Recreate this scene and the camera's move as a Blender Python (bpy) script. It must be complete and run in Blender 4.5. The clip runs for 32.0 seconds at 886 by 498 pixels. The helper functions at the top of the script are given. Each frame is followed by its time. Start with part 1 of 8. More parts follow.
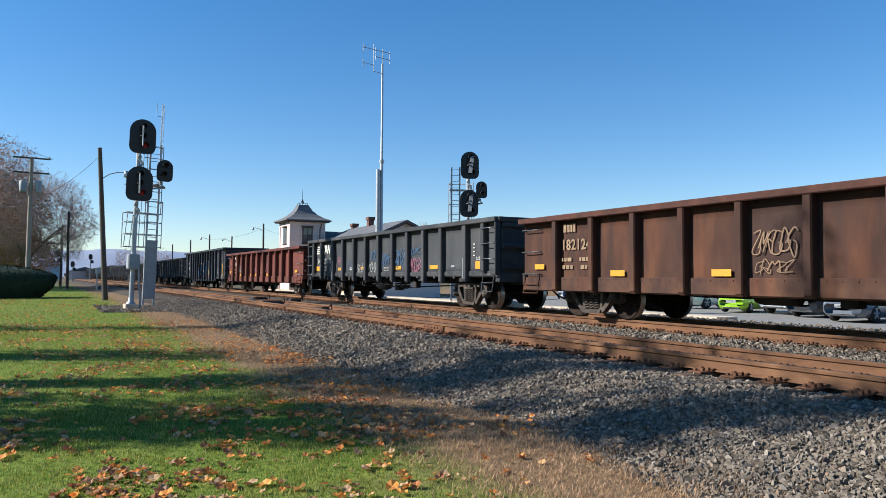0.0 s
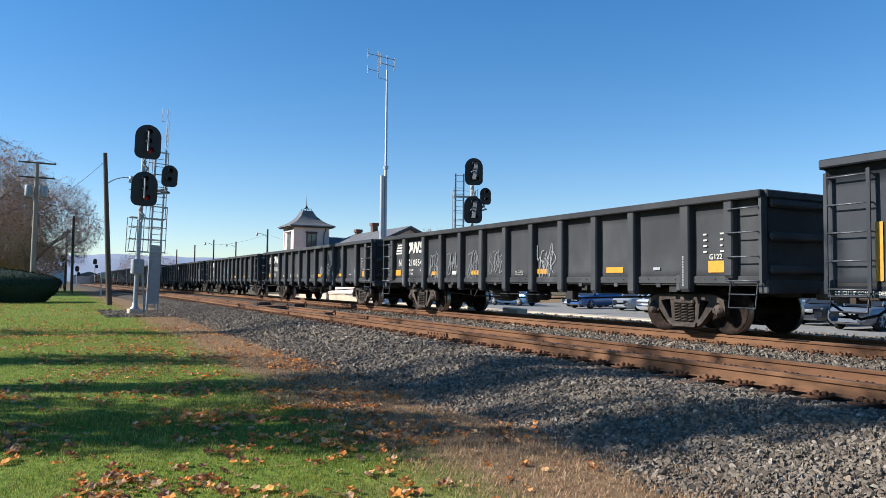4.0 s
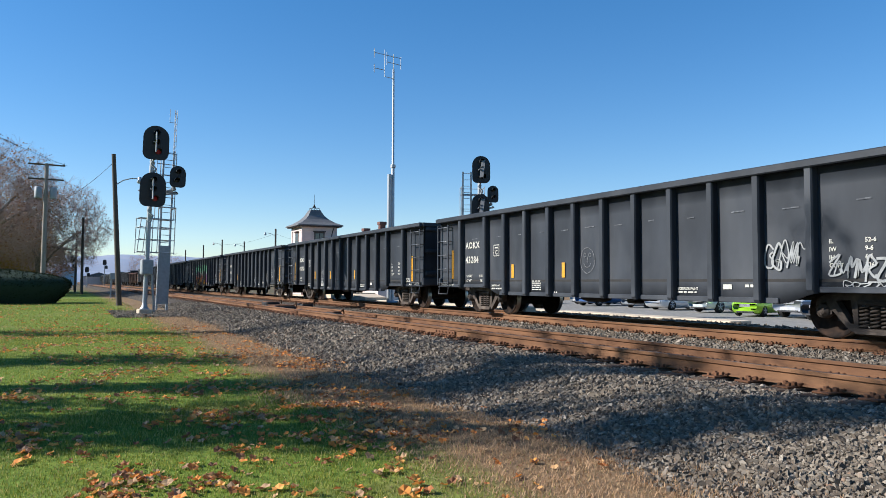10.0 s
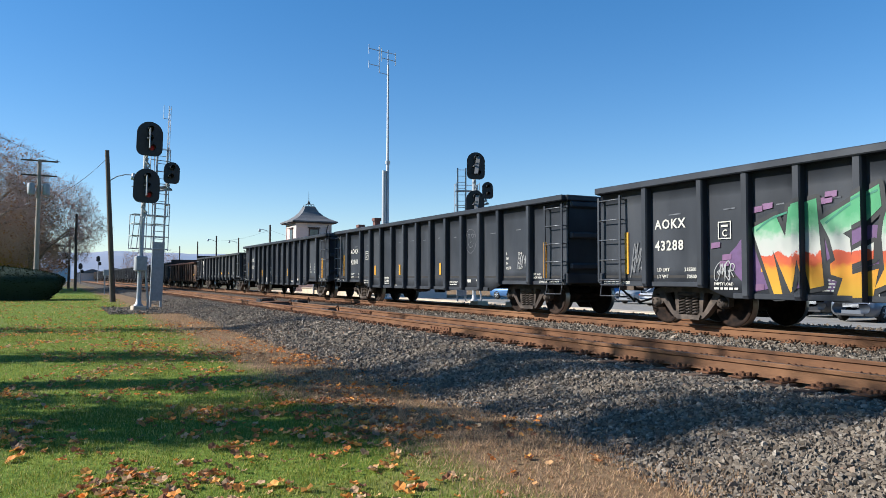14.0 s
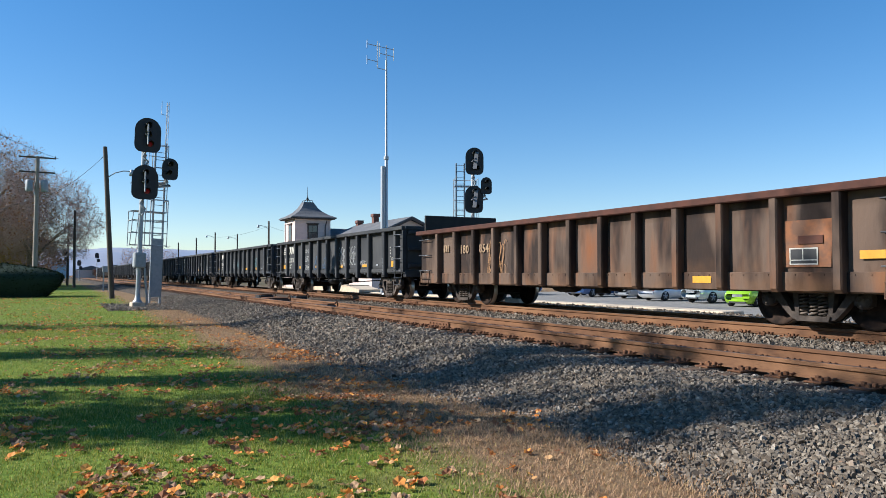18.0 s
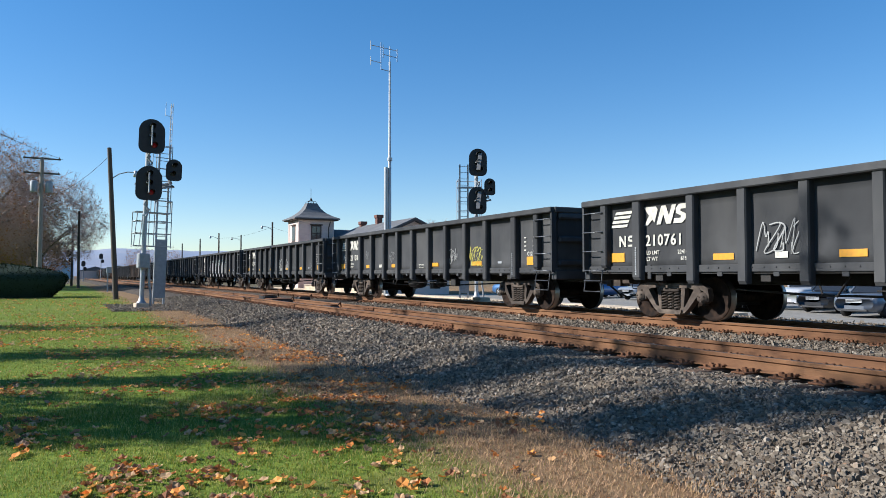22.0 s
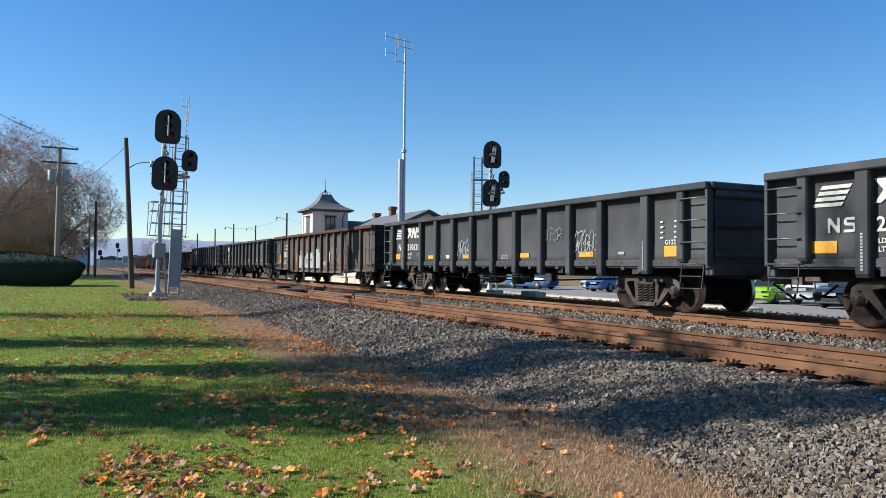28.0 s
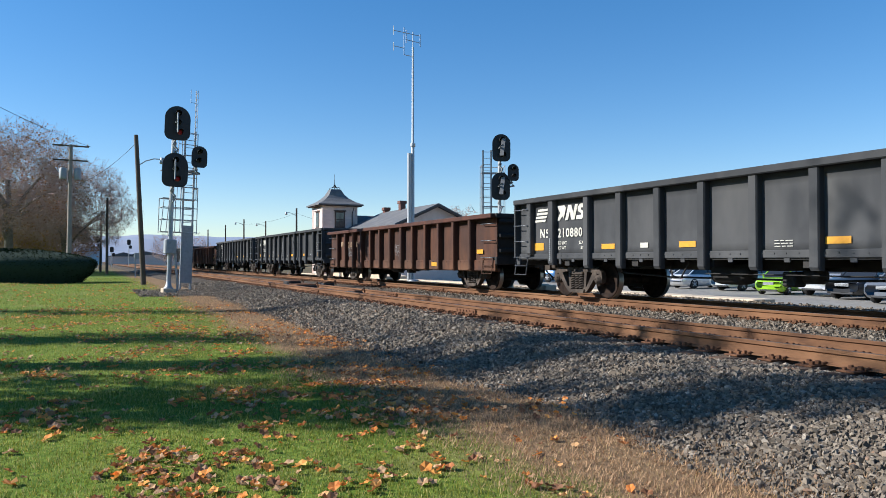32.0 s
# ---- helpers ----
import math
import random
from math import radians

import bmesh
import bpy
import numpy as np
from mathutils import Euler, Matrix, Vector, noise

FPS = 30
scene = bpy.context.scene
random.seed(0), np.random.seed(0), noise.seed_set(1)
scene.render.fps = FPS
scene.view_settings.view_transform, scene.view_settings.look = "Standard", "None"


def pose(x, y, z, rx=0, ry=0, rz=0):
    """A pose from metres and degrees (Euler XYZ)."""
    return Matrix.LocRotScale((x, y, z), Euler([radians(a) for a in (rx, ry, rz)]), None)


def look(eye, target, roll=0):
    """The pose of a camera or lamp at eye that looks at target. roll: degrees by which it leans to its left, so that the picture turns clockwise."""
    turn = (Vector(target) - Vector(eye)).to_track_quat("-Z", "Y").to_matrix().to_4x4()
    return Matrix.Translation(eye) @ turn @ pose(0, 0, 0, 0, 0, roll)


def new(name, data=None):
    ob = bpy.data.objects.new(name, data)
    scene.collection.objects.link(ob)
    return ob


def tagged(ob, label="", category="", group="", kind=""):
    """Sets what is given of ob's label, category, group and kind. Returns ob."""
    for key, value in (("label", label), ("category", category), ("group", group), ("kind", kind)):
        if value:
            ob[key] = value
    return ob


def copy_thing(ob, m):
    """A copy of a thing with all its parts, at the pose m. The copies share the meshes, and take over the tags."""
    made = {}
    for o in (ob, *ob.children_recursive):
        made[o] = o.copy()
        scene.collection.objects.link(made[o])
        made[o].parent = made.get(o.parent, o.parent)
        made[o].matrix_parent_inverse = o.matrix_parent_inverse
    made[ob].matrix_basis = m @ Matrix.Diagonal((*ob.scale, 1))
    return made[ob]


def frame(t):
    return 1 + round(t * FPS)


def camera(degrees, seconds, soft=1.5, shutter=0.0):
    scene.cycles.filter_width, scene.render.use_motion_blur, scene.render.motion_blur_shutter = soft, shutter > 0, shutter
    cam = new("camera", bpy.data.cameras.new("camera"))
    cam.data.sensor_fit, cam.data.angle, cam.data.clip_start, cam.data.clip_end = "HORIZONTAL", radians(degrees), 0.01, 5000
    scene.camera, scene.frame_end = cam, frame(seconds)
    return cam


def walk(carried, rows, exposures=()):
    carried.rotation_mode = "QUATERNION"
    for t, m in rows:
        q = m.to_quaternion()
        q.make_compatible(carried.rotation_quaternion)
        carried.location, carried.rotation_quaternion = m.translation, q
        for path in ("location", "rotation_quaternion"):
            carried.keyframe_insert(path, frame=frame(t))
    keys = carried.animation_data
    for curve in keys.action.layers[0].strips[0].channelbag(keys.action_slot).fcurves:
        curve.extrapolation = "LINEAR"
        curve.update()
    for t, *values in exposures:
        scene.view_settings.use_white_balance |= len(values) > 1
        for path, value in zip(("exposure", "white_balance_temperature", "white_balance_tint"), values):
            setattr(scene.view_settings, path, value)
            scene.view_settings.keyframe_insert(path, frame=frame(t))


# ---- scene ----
# Camera: held by hand at one spot beside the line; seconds, turn to the right of the track, tilt up, lean, all in degrees.
EYE = (0.0, 0.0, 0.98)
SHAKE = [
    (0, 28.300, 2.229, 0.295), (0.5, 28.359, 2.222, 0.299), (1, 28.342, 2.268, 0.117), (1.5, 28.403, 2.303, 0.309), (2, 28.426, 2.381, 0.210),
    (2.5, 28.442, 2.417, 0.369), (3, 28.374, 2.508, 0.309), (3.5, 28.239, 2.612, 0.476), (5.5, 27.355, 2.871, 0.183), (6, 27.308, 2.834, 0.184),
    (6.5, 27.298, 2.768, 0.248), (7, 27.313, 2.740, 0.358), (7.5, 27.307, 2.708, 0.248), (8, 27.350, 2.643, 0.195), (8.5, 27.353, 2.628, 0.237),
    (9, 27.370, 2.597, 0.250), (9.5, 27.408, 2.573, 0.257), (10, 27.399, 2.576, 0.144), (10.5, 27.399, 2.550, 0.189), (11, 27.407, 2.509, 0.260),
    (11.5, 27.407, 2.417, 0.249), (12, 27.437, 2.345, 0.255), (12.5, 27.472, 2.223, -0.111), (13, 27.617, 2.110, 0.112), (13.5, 27.739, 2.163, 0.124),
    (14, 27.811, 2.288, 0.097), (14.5, 27.880, 2.306, 0.101), (16.5, 28.037, 2.156, -0.101), (17, 28.001, 2.098, -0.402),
    (17.5, 27.980, 2.017, -0.311), (18, 27.896, 1.935, -0.098), (18.5, 27.781, 1.848, -0.042), (19, 27.492, 1.828, 0.187),
    (19.5, 27.291, 1.938, 0.345), (20, 27.329, 1.922, 0.385), (20.5, 27.462, 1.942, 0.077), (21, 27.543, 1.926, 0.184), (21.5, 27.575, 1.962, -0.067),
    (22, 27.633, 2.021, -0.043), (22.5, 27.628, 2.074, 0.095), (23, 27.577, 2.165, 0.161), (23.5, 27.524, 2.214, 0.174), (24, 27.516, 2.216, 0.198),
    (24.5, 27.486, 2.164, 0.157), (25, 27.508, 2.143, 0.259), (25.5, 27.488, 2.110, 0.414), (27.5, 26.783, 1.808, 0.583), (28, 26.577, 1.411, 0.494),
    (28.5, 26.537, 1.131, 0.546), (29, 26.411, 1.093, 0.488), (29.5, 26.108, 0.992, 0.343), (30, 25.400, 0.942, 0.212), (30.5, 25.678, 0.980, 0.291),
    (31, 25.659, 0.998, 0.321), (31.5, 25.758, 0.927, 0.174), (32, 25.822, 0.923, -0.004),
]
cam = camera(62.2, 32.0, soft=0.6)


def aim(yaw, pitch, roll):
    return Matrix.Translation(EYE) @ pose(0, 0, 0, 0, 0, -yaw) @ pose(0, 0, 0, 90 + pitch) @ pose(0, 0, 0, 0, 0, roll)


walk(cam, [(t, aim(y, p, r)) for t, y, p, r in SHAKE], [(0, 0.78, 5980, 11), (32, 0.78, 5980, 11)])

# Light: low clear autumn sun from ahead and to the left, and the sky.
SUN_EL, SUN_AZ = 31.0, -65.0          # degrees above the horizon; degrees from +y towards +x
world = bpy.data.worlds.new("world")
scene.world = world
world.use_nodes = True
wt = world.node_tree
sky = wt.nodes.new("ShaderNodeTexSky")
sky.sky_type, sky.sun_disc = "NISHITA", False
sky.sun_elevation, sky.sun_rotation = radians(SUN_EL), radians(SUN_AZ)
sky.air_density, sky.dust_density, sky.ozone_density, sky.altitude = 0.95, 0.05, 2.6, 100
bg = wt.nodes["Background"]
deep = wt.nodes.new("ShaderNodeHueSaturation")
deep.inputs["Saturation"].default_value = 1.33
deep.inputs["Hue"].default_value = 0.5035
wt.links.new(sky.outputs[0], deep.inputs["Color"])
soft_sky = wt.nodes.new("ShaderNodeGamma")
soft_sky.inputs["Gamma"].default_value = 0.86
wt.links.new(deep.outputs[0], soft_sky.inputs["Color"])
wt.links.new(soft_sky.outputs[0], bg.inputs[0])
bg.inputs[1].default_value = 0.106
sun_data = bpy.data.lights.new("sun", "SUN")
sun_data.energy, sun_data.angle, sun_data.color = 5.0, radians(0.53), (1.0, 0.94, 0.83)
sun = new("sun", sun_data)
sa, se = radians(SUN_AZ), radians(SUN_EL)
sun.matrix_world = look((0, 0, 30), (-math.sin(sa) * math.cos(se), -math.cos(sa) * math.cos(se), 30 - math.sin(se)))


# ---------------------------------------------------------------- materials
def mat(name, col, rough=0.7, metal=0.0, col2=None, scale=6.0, detail=6.0, lo=0.35, hi=0.7, bump=0.0, bscale=40.0,
        col3=None, scale3=1.0, lo3=0.5, hi3=0.7, rand=0.0, stretch=(1, 1, 1), obj=True, spec=0.5):
    """A surface with grain at two scales: col to col2 by fine noise, then towards col3 in broad patches, and a light change from piece to piece."""
    m = bpy.data.materials.new(name)
    m.use_nodes = True
    nt = m.node_tree
    b = nt.nodes["Principled BSDF"]
    b.inputs["Roughness"].default_value, b.inputs["Metallic"].default_value = rough, metal
    b.inputs["Specular IOR Level"].default_value = spec
    b.inputs["Base Color"].default_value = (*col, 1)
    if not (col2 or col3 or bump or rand):
        return m
    tc = nt.nodes.new("ShaderNodeTexCoord")
    mp = nt.nodes.new("ShaderNodeMapping")
    mp.inputs["Scale"].default_value = stretch
    nt.links.new(tc.outputs["Object" if obj else "Generated"], mp.inputs["Vector"])
    vec = mp.outputs[0]
    info = nt.nodes.new("ShaderNodeObjectInfo")

    def fac(sc, lo, hi, det, seed):
        n = nt.nodes.new("ShaderNodeTexNoise")
        n.noise_dimensions = "4D"
        n.inputs["Scale"].default_value, n.inputs["Detail"].default_value = sc, det
        mul = nt.nodes.new("ShaderNodeMath")
        mul.operation = "MULTIPLY_ADD"
        mul.inputs[1].default_value, mul.inputs[2].default_value = 37.0, seed
        nt.links.new(info.outputs["Random"], mul.inputs[0])
        nt.links.new(mul.outputs[0], n.inputs["W"])
        nt.links.new(vec, n.inputs["Vector"])
        r = nt.nodes.new("ShaderNodeMapRange")
        r.inputs["From Min"].default_value, r.inputs["From Max"].default_value = lo, hi
        nt.links.new(n.outputs[0], r.inputs[0])
        return r.outputs[0], n.outputs[0]

    cur = None

    def mix(f, a, c):
        x = nt.nodes.new("ShaderNodeMix")
        x.data_type = "RGBA"
        nt.links.new(f, x.inputs[0])
        if a is None:
            x.inputs[6].default_value = (*col, 1)
        else:
            nt.links.new(a, x.inputs[6])
        x.inputs[7].default_value = (*c, 1)
        return x.outputs[2]

    if col2:
        f, _ = fac(scale, lo, hi, detail, 0.0)
        cur = mix(f, cur, col2)
    if col3:
        f, _ = fac(scale3, lo3, hi3, 4.0, 5.0)
        cur = mix(f, cur, col3)
    if rand:
        hsv = nt.nodes.new("ShaderNodeHueSaturation")
        r = nt.nodes.new("ShaderNodeMapRange")
        r.inputs["To Min"].default_value, r.inputs["To Max"].default_value = 1 - rand, 1 + rand
        nt.links.new(info.outputs["Random"], r.inputs[0])
        nt.links.new(r.outputs[0], hsv.inputs["Value"])
        if cur is None:
            hsv.inputs["Color"].default_value = (*col, 1)
        else:
            nt.links.new(cur, hsv.inputs["Color"])
        cur = hsv.outputs[0]
    if cur is not None:
        nt.links.new(cur, b.inputs["Base Color"])
    if bump:
        n = nt.nodes.new("ShaderNodeTexNoise")
        n.inputs["Scale"].default_value, n.inputs["Detail"].default_value = bscale, 5
        nt.links.new(vec, n.inputs["Vector"])
        bp = nt.nodes.new("ShaderNodeBump")
        bp.inputs["Strength"].default_value, bp.inputs["Distance"].default_value = bump, 0.02
        nt.links.new(n.outputs[0], bp.inputs["Height"])
        nt.links.new(bp.outputs[0], b.inputs["Normal"])
    return m


def ramp_mat(name, stops, rough=0.8, amount_seed=0.0, spec=0.3, trans=0.0):
    """Joined leaves, stones or blades: each piece takes a colour of its own from a ramp."""
    m = bpy.data.materials.new(name)
    m.use_nodes = True
    nt = m.node_tree
    b = nt.nodes["Principled BSDF"]
    b.inputs["Roughness"].default_value = rough
    b.inputs["Specular IOR Level"].default_value = spec
    g = nt.nodes.new("ShaderNodeNewGeometry")
    r = nt.nodes.new("ShaderNodeValToRGB")
    el = r.color_ramp.elements
    while len(el) < len(stops):
        el.new(0.5)
    for e, (p, c) in zip(el, stops):
        e.position, e.color = p, (*c, 1)
    nt.links.new(g.outputs["Random Per Island"], r.inputs[0])
    nt.links.new(r.outputs[0], b.inputs["Base Color"])
    if trans:
        t = nt.nodes.new("ShaderNodeBsdfTranslucent")
        nt.links.new(r.outputs[0], t.inputs[0])
        x = nt.nodes.new("ShaderNodeMixShader")
        x.inputs[0].default_value = trans
        nt.links.new(b.outputs[0], x.inputs[1])
        nt.links.new(t.outputs[0], x.inputs[2])
        nt.links.new(x.outputs[0], nt.nodes["Material Output"].inputs[0])
    return m


M = {}
M["black"] = mat("black_paint", (0.038, 0.039, 0.041), 0.66, spec=0.12, col2=(0.05, 0.0507, 0.053), scale=2.2, col3=(0.085, 0.083, 0.08), scale3=0.9, lo3=0.48, hi3=0.78,
                 bump=0.12, bscale=9, rand=0.2, stretch=(1, 1, 0.35))
M["black_new"] = mat("glossy_black_paint", (0.019, 0.0215, 0.0265), 0.5, spec=0.25, col2=(0.034, 0.038, 0.046), scale=1.6, col3=(0.066, 0.069, 0.075), scale3=0.75, lo3=0.5, hi3=0.82,
                     bump=0.1, bscale=7, rand=0.15, stretch=(1, 1, 0.35))


def dusty(m, col, amount, z0, z1, scale=1.7):
    """Road dust thrown up on the lower part of a side, in uneven patches."""
    nt = m.node_tree
    b = nt.nodes["Principled BSDF"]
    tc, sep, mr, ns, nr, mul, mx = (nt.nodes.new(k) for k in ("ShaderNodeTexCoord", "ShaderNodeSeparateXYZ", "ShaderNodeMapRange", "ShaderNodeTexNoise", "ShaderNodeMapRange", "ShaderNodeMath", "ShaderNodeMix"))
    nt.links.new(tc.outputs["Object"], sep.inputs[0])
    nt.links.new(tc.outputs["Object"], ns.inputs["Vector"])
    ns.inputs["Scale"].default_value, ns.inputs["Detail"].default_value = scale, 7.0
    nr.inputs["From Min"].default_value, nr.inputs["From Max"].default_value = 0.35, 0.7
    nt.links.new(ns.outputs[0], nr.inputs[0])
    mr.inputs["From Min"].default_value, mr.inputs["From Max"].default_value, mr.inputs["To Min"].default_value, mr.inputs["To Max"].default_value = z1, z0, 0.12 * amount, amount
    nt.links.new(sep.outputs[2], mr.inputs[0])
    mul.operation = "MULTIPLY"
    nt.links.new(mr.outputs[0], mul.inputs[0])
    nt.links.new(nr.outputs[0], mul.inputs[1])
    mx.data_type = "RGBA"
    nt.links.new(mul.outputs[0], mx.inputs[0])
    nt.links.new(b.inputs["Base Color"].links[0].from_socket, mx.inputs[6])
    mx.inputs[7].default_value = (*col, 1)
    nt.links.new(mx.outputs[2], b.inputs["Base Color"])


M["under"] = mat("sooty_underframe", (0.012, 0.011, 0.01), 0.8, col2=(0.025, 0.021, 0.018), scale=5, rand=0.2)
M["red"] = mat("red_oxide_paint", (0.105, 0.024, 0.016), 0.65, spec=0.25, col2=(0.16, 0.045, 0.028), scale=3.5, col3=(0.05, 0.02, 0.016), scale3=0.9, lo3=0.46, hi3=0.68, bump=0.25, bscale=10,
               rand=0.08, stretch=(1, 1, 0.4))
M["brown"] = mat("rusted_brown_paint", (0.05, 0.024, 0.017), 0.8, spec=0.2, col2=(0.125, 0.048, 0.024), scale=2.6, lo=0.45, hi=0.75, col3=(0.045, 0.024, 0.019), scale3=1.1, lo3=0.46, hi3=0.62, bump=0.3,
                 bscale=10, rand=0.12, stretch=(1, 1, 0.22))
M["umber"] = mat("weathered_umber_paint", (0.062, 0.044, 0.034), 0.75, col2=(0.125, 0.075, 0.045), scale=3.0, lo=0.48, hi=0.75, col3=(0.03, 0.025, 0.022), scale3=1.0, lo3=0.45, hi3=0.6, bump=0.3, bscale=10,
                 stretch=(1, 1, 0.25))
M["rust"] = mat("flaking_rust", (0.11, 0.076, 0.057), 0.85, spec=0.15, col2=(0.17, 0.07, 0.033), scale=1.7, lo=0.52, hi=0.72, col3=(0.024, 0.018, 0.016), scale3=1.3, lo3=0.44, hi3=0.56, bump=0.4,
                bscale=14, rand=0.12, stretch=(1, 1, 0.25))
M["redrim"] = mat("red_brown_rim", (0.09, 0.036, 0.024), 0.8, spec=0.2, col2=(0.05, 0.024, 0.018), scale=4, bump=0.2, bscale=15)
M["truck"] = mat("dusty_cast_steel", (0.075, 0.058, 0.047), 0.8, spec=0.2, col2=(0.034, 0.027, 0.023), scale=7, col3=(0.13, 0.1, 0.078), scale3=3, bump=0.3, bscale=30, rand=0.25)
dusty(M["black"], (0.1, 0.1, 0.102), 0.5, 0.95, 2.2)
dusty(M["black_new"], (0.1, 0.103, 0.11), 0.3, 0.7, 2.0)
dusty(M["brown"], (0.2, 0.1, 0.05), 0.5, 0.6, 1.5)
dusty(M["umber"], (0.17, 0.11, 0.07), 0.6, 0.6, 1.5)
dusty(M["rust"], (0.19, 0.095, 0.045), 0.7, 0.6, 1.3)
dusty(M["red"], (0.15, 0.065, 0.04), 0.45, 0.6, 1.9)
M["wheel"] = mat("rusty_wheel_steel", (0.013, 0.01, 0.009), 0.9, 0.0, spec=0.1, col2=(0.045, 0.028, 0.02), scale=8, rand=0.15)
M["tread"] = mat("polished_wheel_tread", (0.35, 0.34, 0.33), 0.35, 1.0)
M["white_paint"] = mat("white_lettering", (0.56, 0.535, 0.465), 0.75, spec=0.2, col2=(0.4, 0.385, 0.335), scale=12)
M["faded_ink"] = mat("faded_stencil_paint", (0.3, 0.2, 0.11), 0.8, col2=(0.16, 0.1, 0.06), scale=9)
M["faded_scuff"] = mat("pale_scuff", (0.13, 0.135, 0.145), 0.8, col2=(0.05, 0.053, 0.06), scale=9, lo=0.4, hi=0.6)
M["yellow"] = mat("yellow_reflective_strip", (0.62, 0.29, 0.01), 0.5, col2=(0.5, 0.23, 0.015), scale=15)
M["steel"] = mat("galvanised_steel", (0.4, 0.41, 0.42), 0.5, 0.4, col2=(0.31, 0.32, 0.33), scale=14, rand=0.08)
M["grey"] = mat("grey_enamel", (0.3, 0.31, 0.32), 0.55, col2=(0.24, 0.25, 0.26), scale=9, rand=0.06)
M["visor"] = mat("smoked_visor_paint", (0.17, 0.17, 0.175), 0.6, col2=(0.12, 0.12, 0.124), scale=8)
M["rung_bar"] = mat("dark_grey_bar", (0.06, 0.062, 0.066), 0.4, 0.3, col2=(0.14, 0.143, 0.15), scale=12)
M["sigblack"] = mat("signal_black", (0.008, 0.008, 0.009), 0.55, col2=(0.014, 0.014, 0.014), scale=8)
M["wood"] = mat("weathered_pole_wood", (0.1, 0.075, 0.055), 0.9, col2=(0.06, 0.046, 0.036), scale=30, stretch=(1, 1, 0.08), bump=0.4, bscale=40, rand=0.15)
M["grey_wood"] = mat("grey_tan_pole_wood", (0.3, 0.25, 0.21), 0.9, col2=(0.2, 0.165, 0.14), scale=30, stretch=(1, 1, 0.08), bump=0.4, bscale=40)
M["rail_side"] = mat("rusty_rail", (0.17, 0.084, 0.042), 0.9, col2=(0.085, 0.044, 0.026), scale=9, spec=0.15, col3=(0.24, 0.125, 0.064), scale3=1.2, lo3=0.5, hi3=0.75, bump=0.2, bscale=60, stretch=(1, 0.25, 1))
M["rail_top"] = mat("worn_rail_head", (0.2, 0.16, 0.13), 0.45, 0.6, col2=(0.14, 0.1, 0.075), scale=20, stretch=(1, 0.1, 1))
M["tie"] = mat("old_timber_tie", (0.075, 0.052, 0.038), 0.95, spec=0.15, col2=(0.12, 0.075, 0.048), scale=10, bump=0.5, bscale=40, rand=0.3, stretch=(0.2, 1, 1))
M["plate"] = mat("rusty_tie_plate", (0.17, 0.08, 0.04), 0.9, spec=0.15, col2=(0.09, 0.045, 0.028), scale=20, rand=0.2)
M["concrete"] = mat("pale_concrete", (0.6, 0.49, 0.36), 0.9, spec=0.1, col2=(0.5, 0.4, 0.29), scale=3, col3=(0.33, 0.275, 0.215), scale3=0.6, bump=0.2, bscale=50)
M["asphalt"] = mat("lot_asphalt", (0.2, 0.188, 0.168), 0.95, spec=0.1, col2=(0.28, 0.262, 0.235), scale=4, detail=9, bump=0.2, bscale=80)
M["glass"] = mat("dark_glass", (0.02, 0.022, 0.025), 0.08, 0.0, spec=0.8)
M["rubber"] = mat("tyre_rubber", (0.012, 0.012, 0.012), 0.85)
M["cream"] = mat("cream_boards", (0.66, 0.53, 0.47), 0.75, col2=(0.58, 0.46, 0.41), scale=2, rand=0.03)
M["trim"] = mat("dark_brown_trim", (0.07, 0.045, 0.035), 0.65, col2=(0.05, 0.034, 0.028), scale=8)
M["slate"] = mat("grey_shingle", (0.115, 0.115, 0.118), 0.85, col2=(0.085, 0.085, 0.09), scale=6, col3=(0.15, 0.145, 0.14), scale3=1.0, bump=0.4, bscale=12, rand=0.12)
M["brick"] = mat("red_chimney_brick", (0.17, 0.075, 0.055), 0.9, col2=(0.11, 0.055, 0.045), scale=7, bump=0.3, bscale=20)
M["iron"] = mat("black_iron", (0.02, 0.02, 0.021), 0.6)
M["wire"] = mat("black_cable", (0.015, 0.015, 0.015), 0.7)
M["redlens"] = bpy.data.materials.new("red_signal_lens")
M["redlens"].use_nodes = True
M["redlens"].node_tree.nodes["Principled BSDF"].inputs["Base Color"].default_value = (0.05, 0.004, 0.006, 1)
M["redlens"].node_tree.nodes["Principled BSDF"].inputs["Emission Color"].default_value = (0.9, 0.03, 0.04, 1)
M["redlens"].node_tree.nodes["Principled BSDF"].inputs["Emission Strength"].default_value = 0.025
M["lens"] = mat("dark_signal_lens", (0.02, 0.02, 0.022), 0.2)


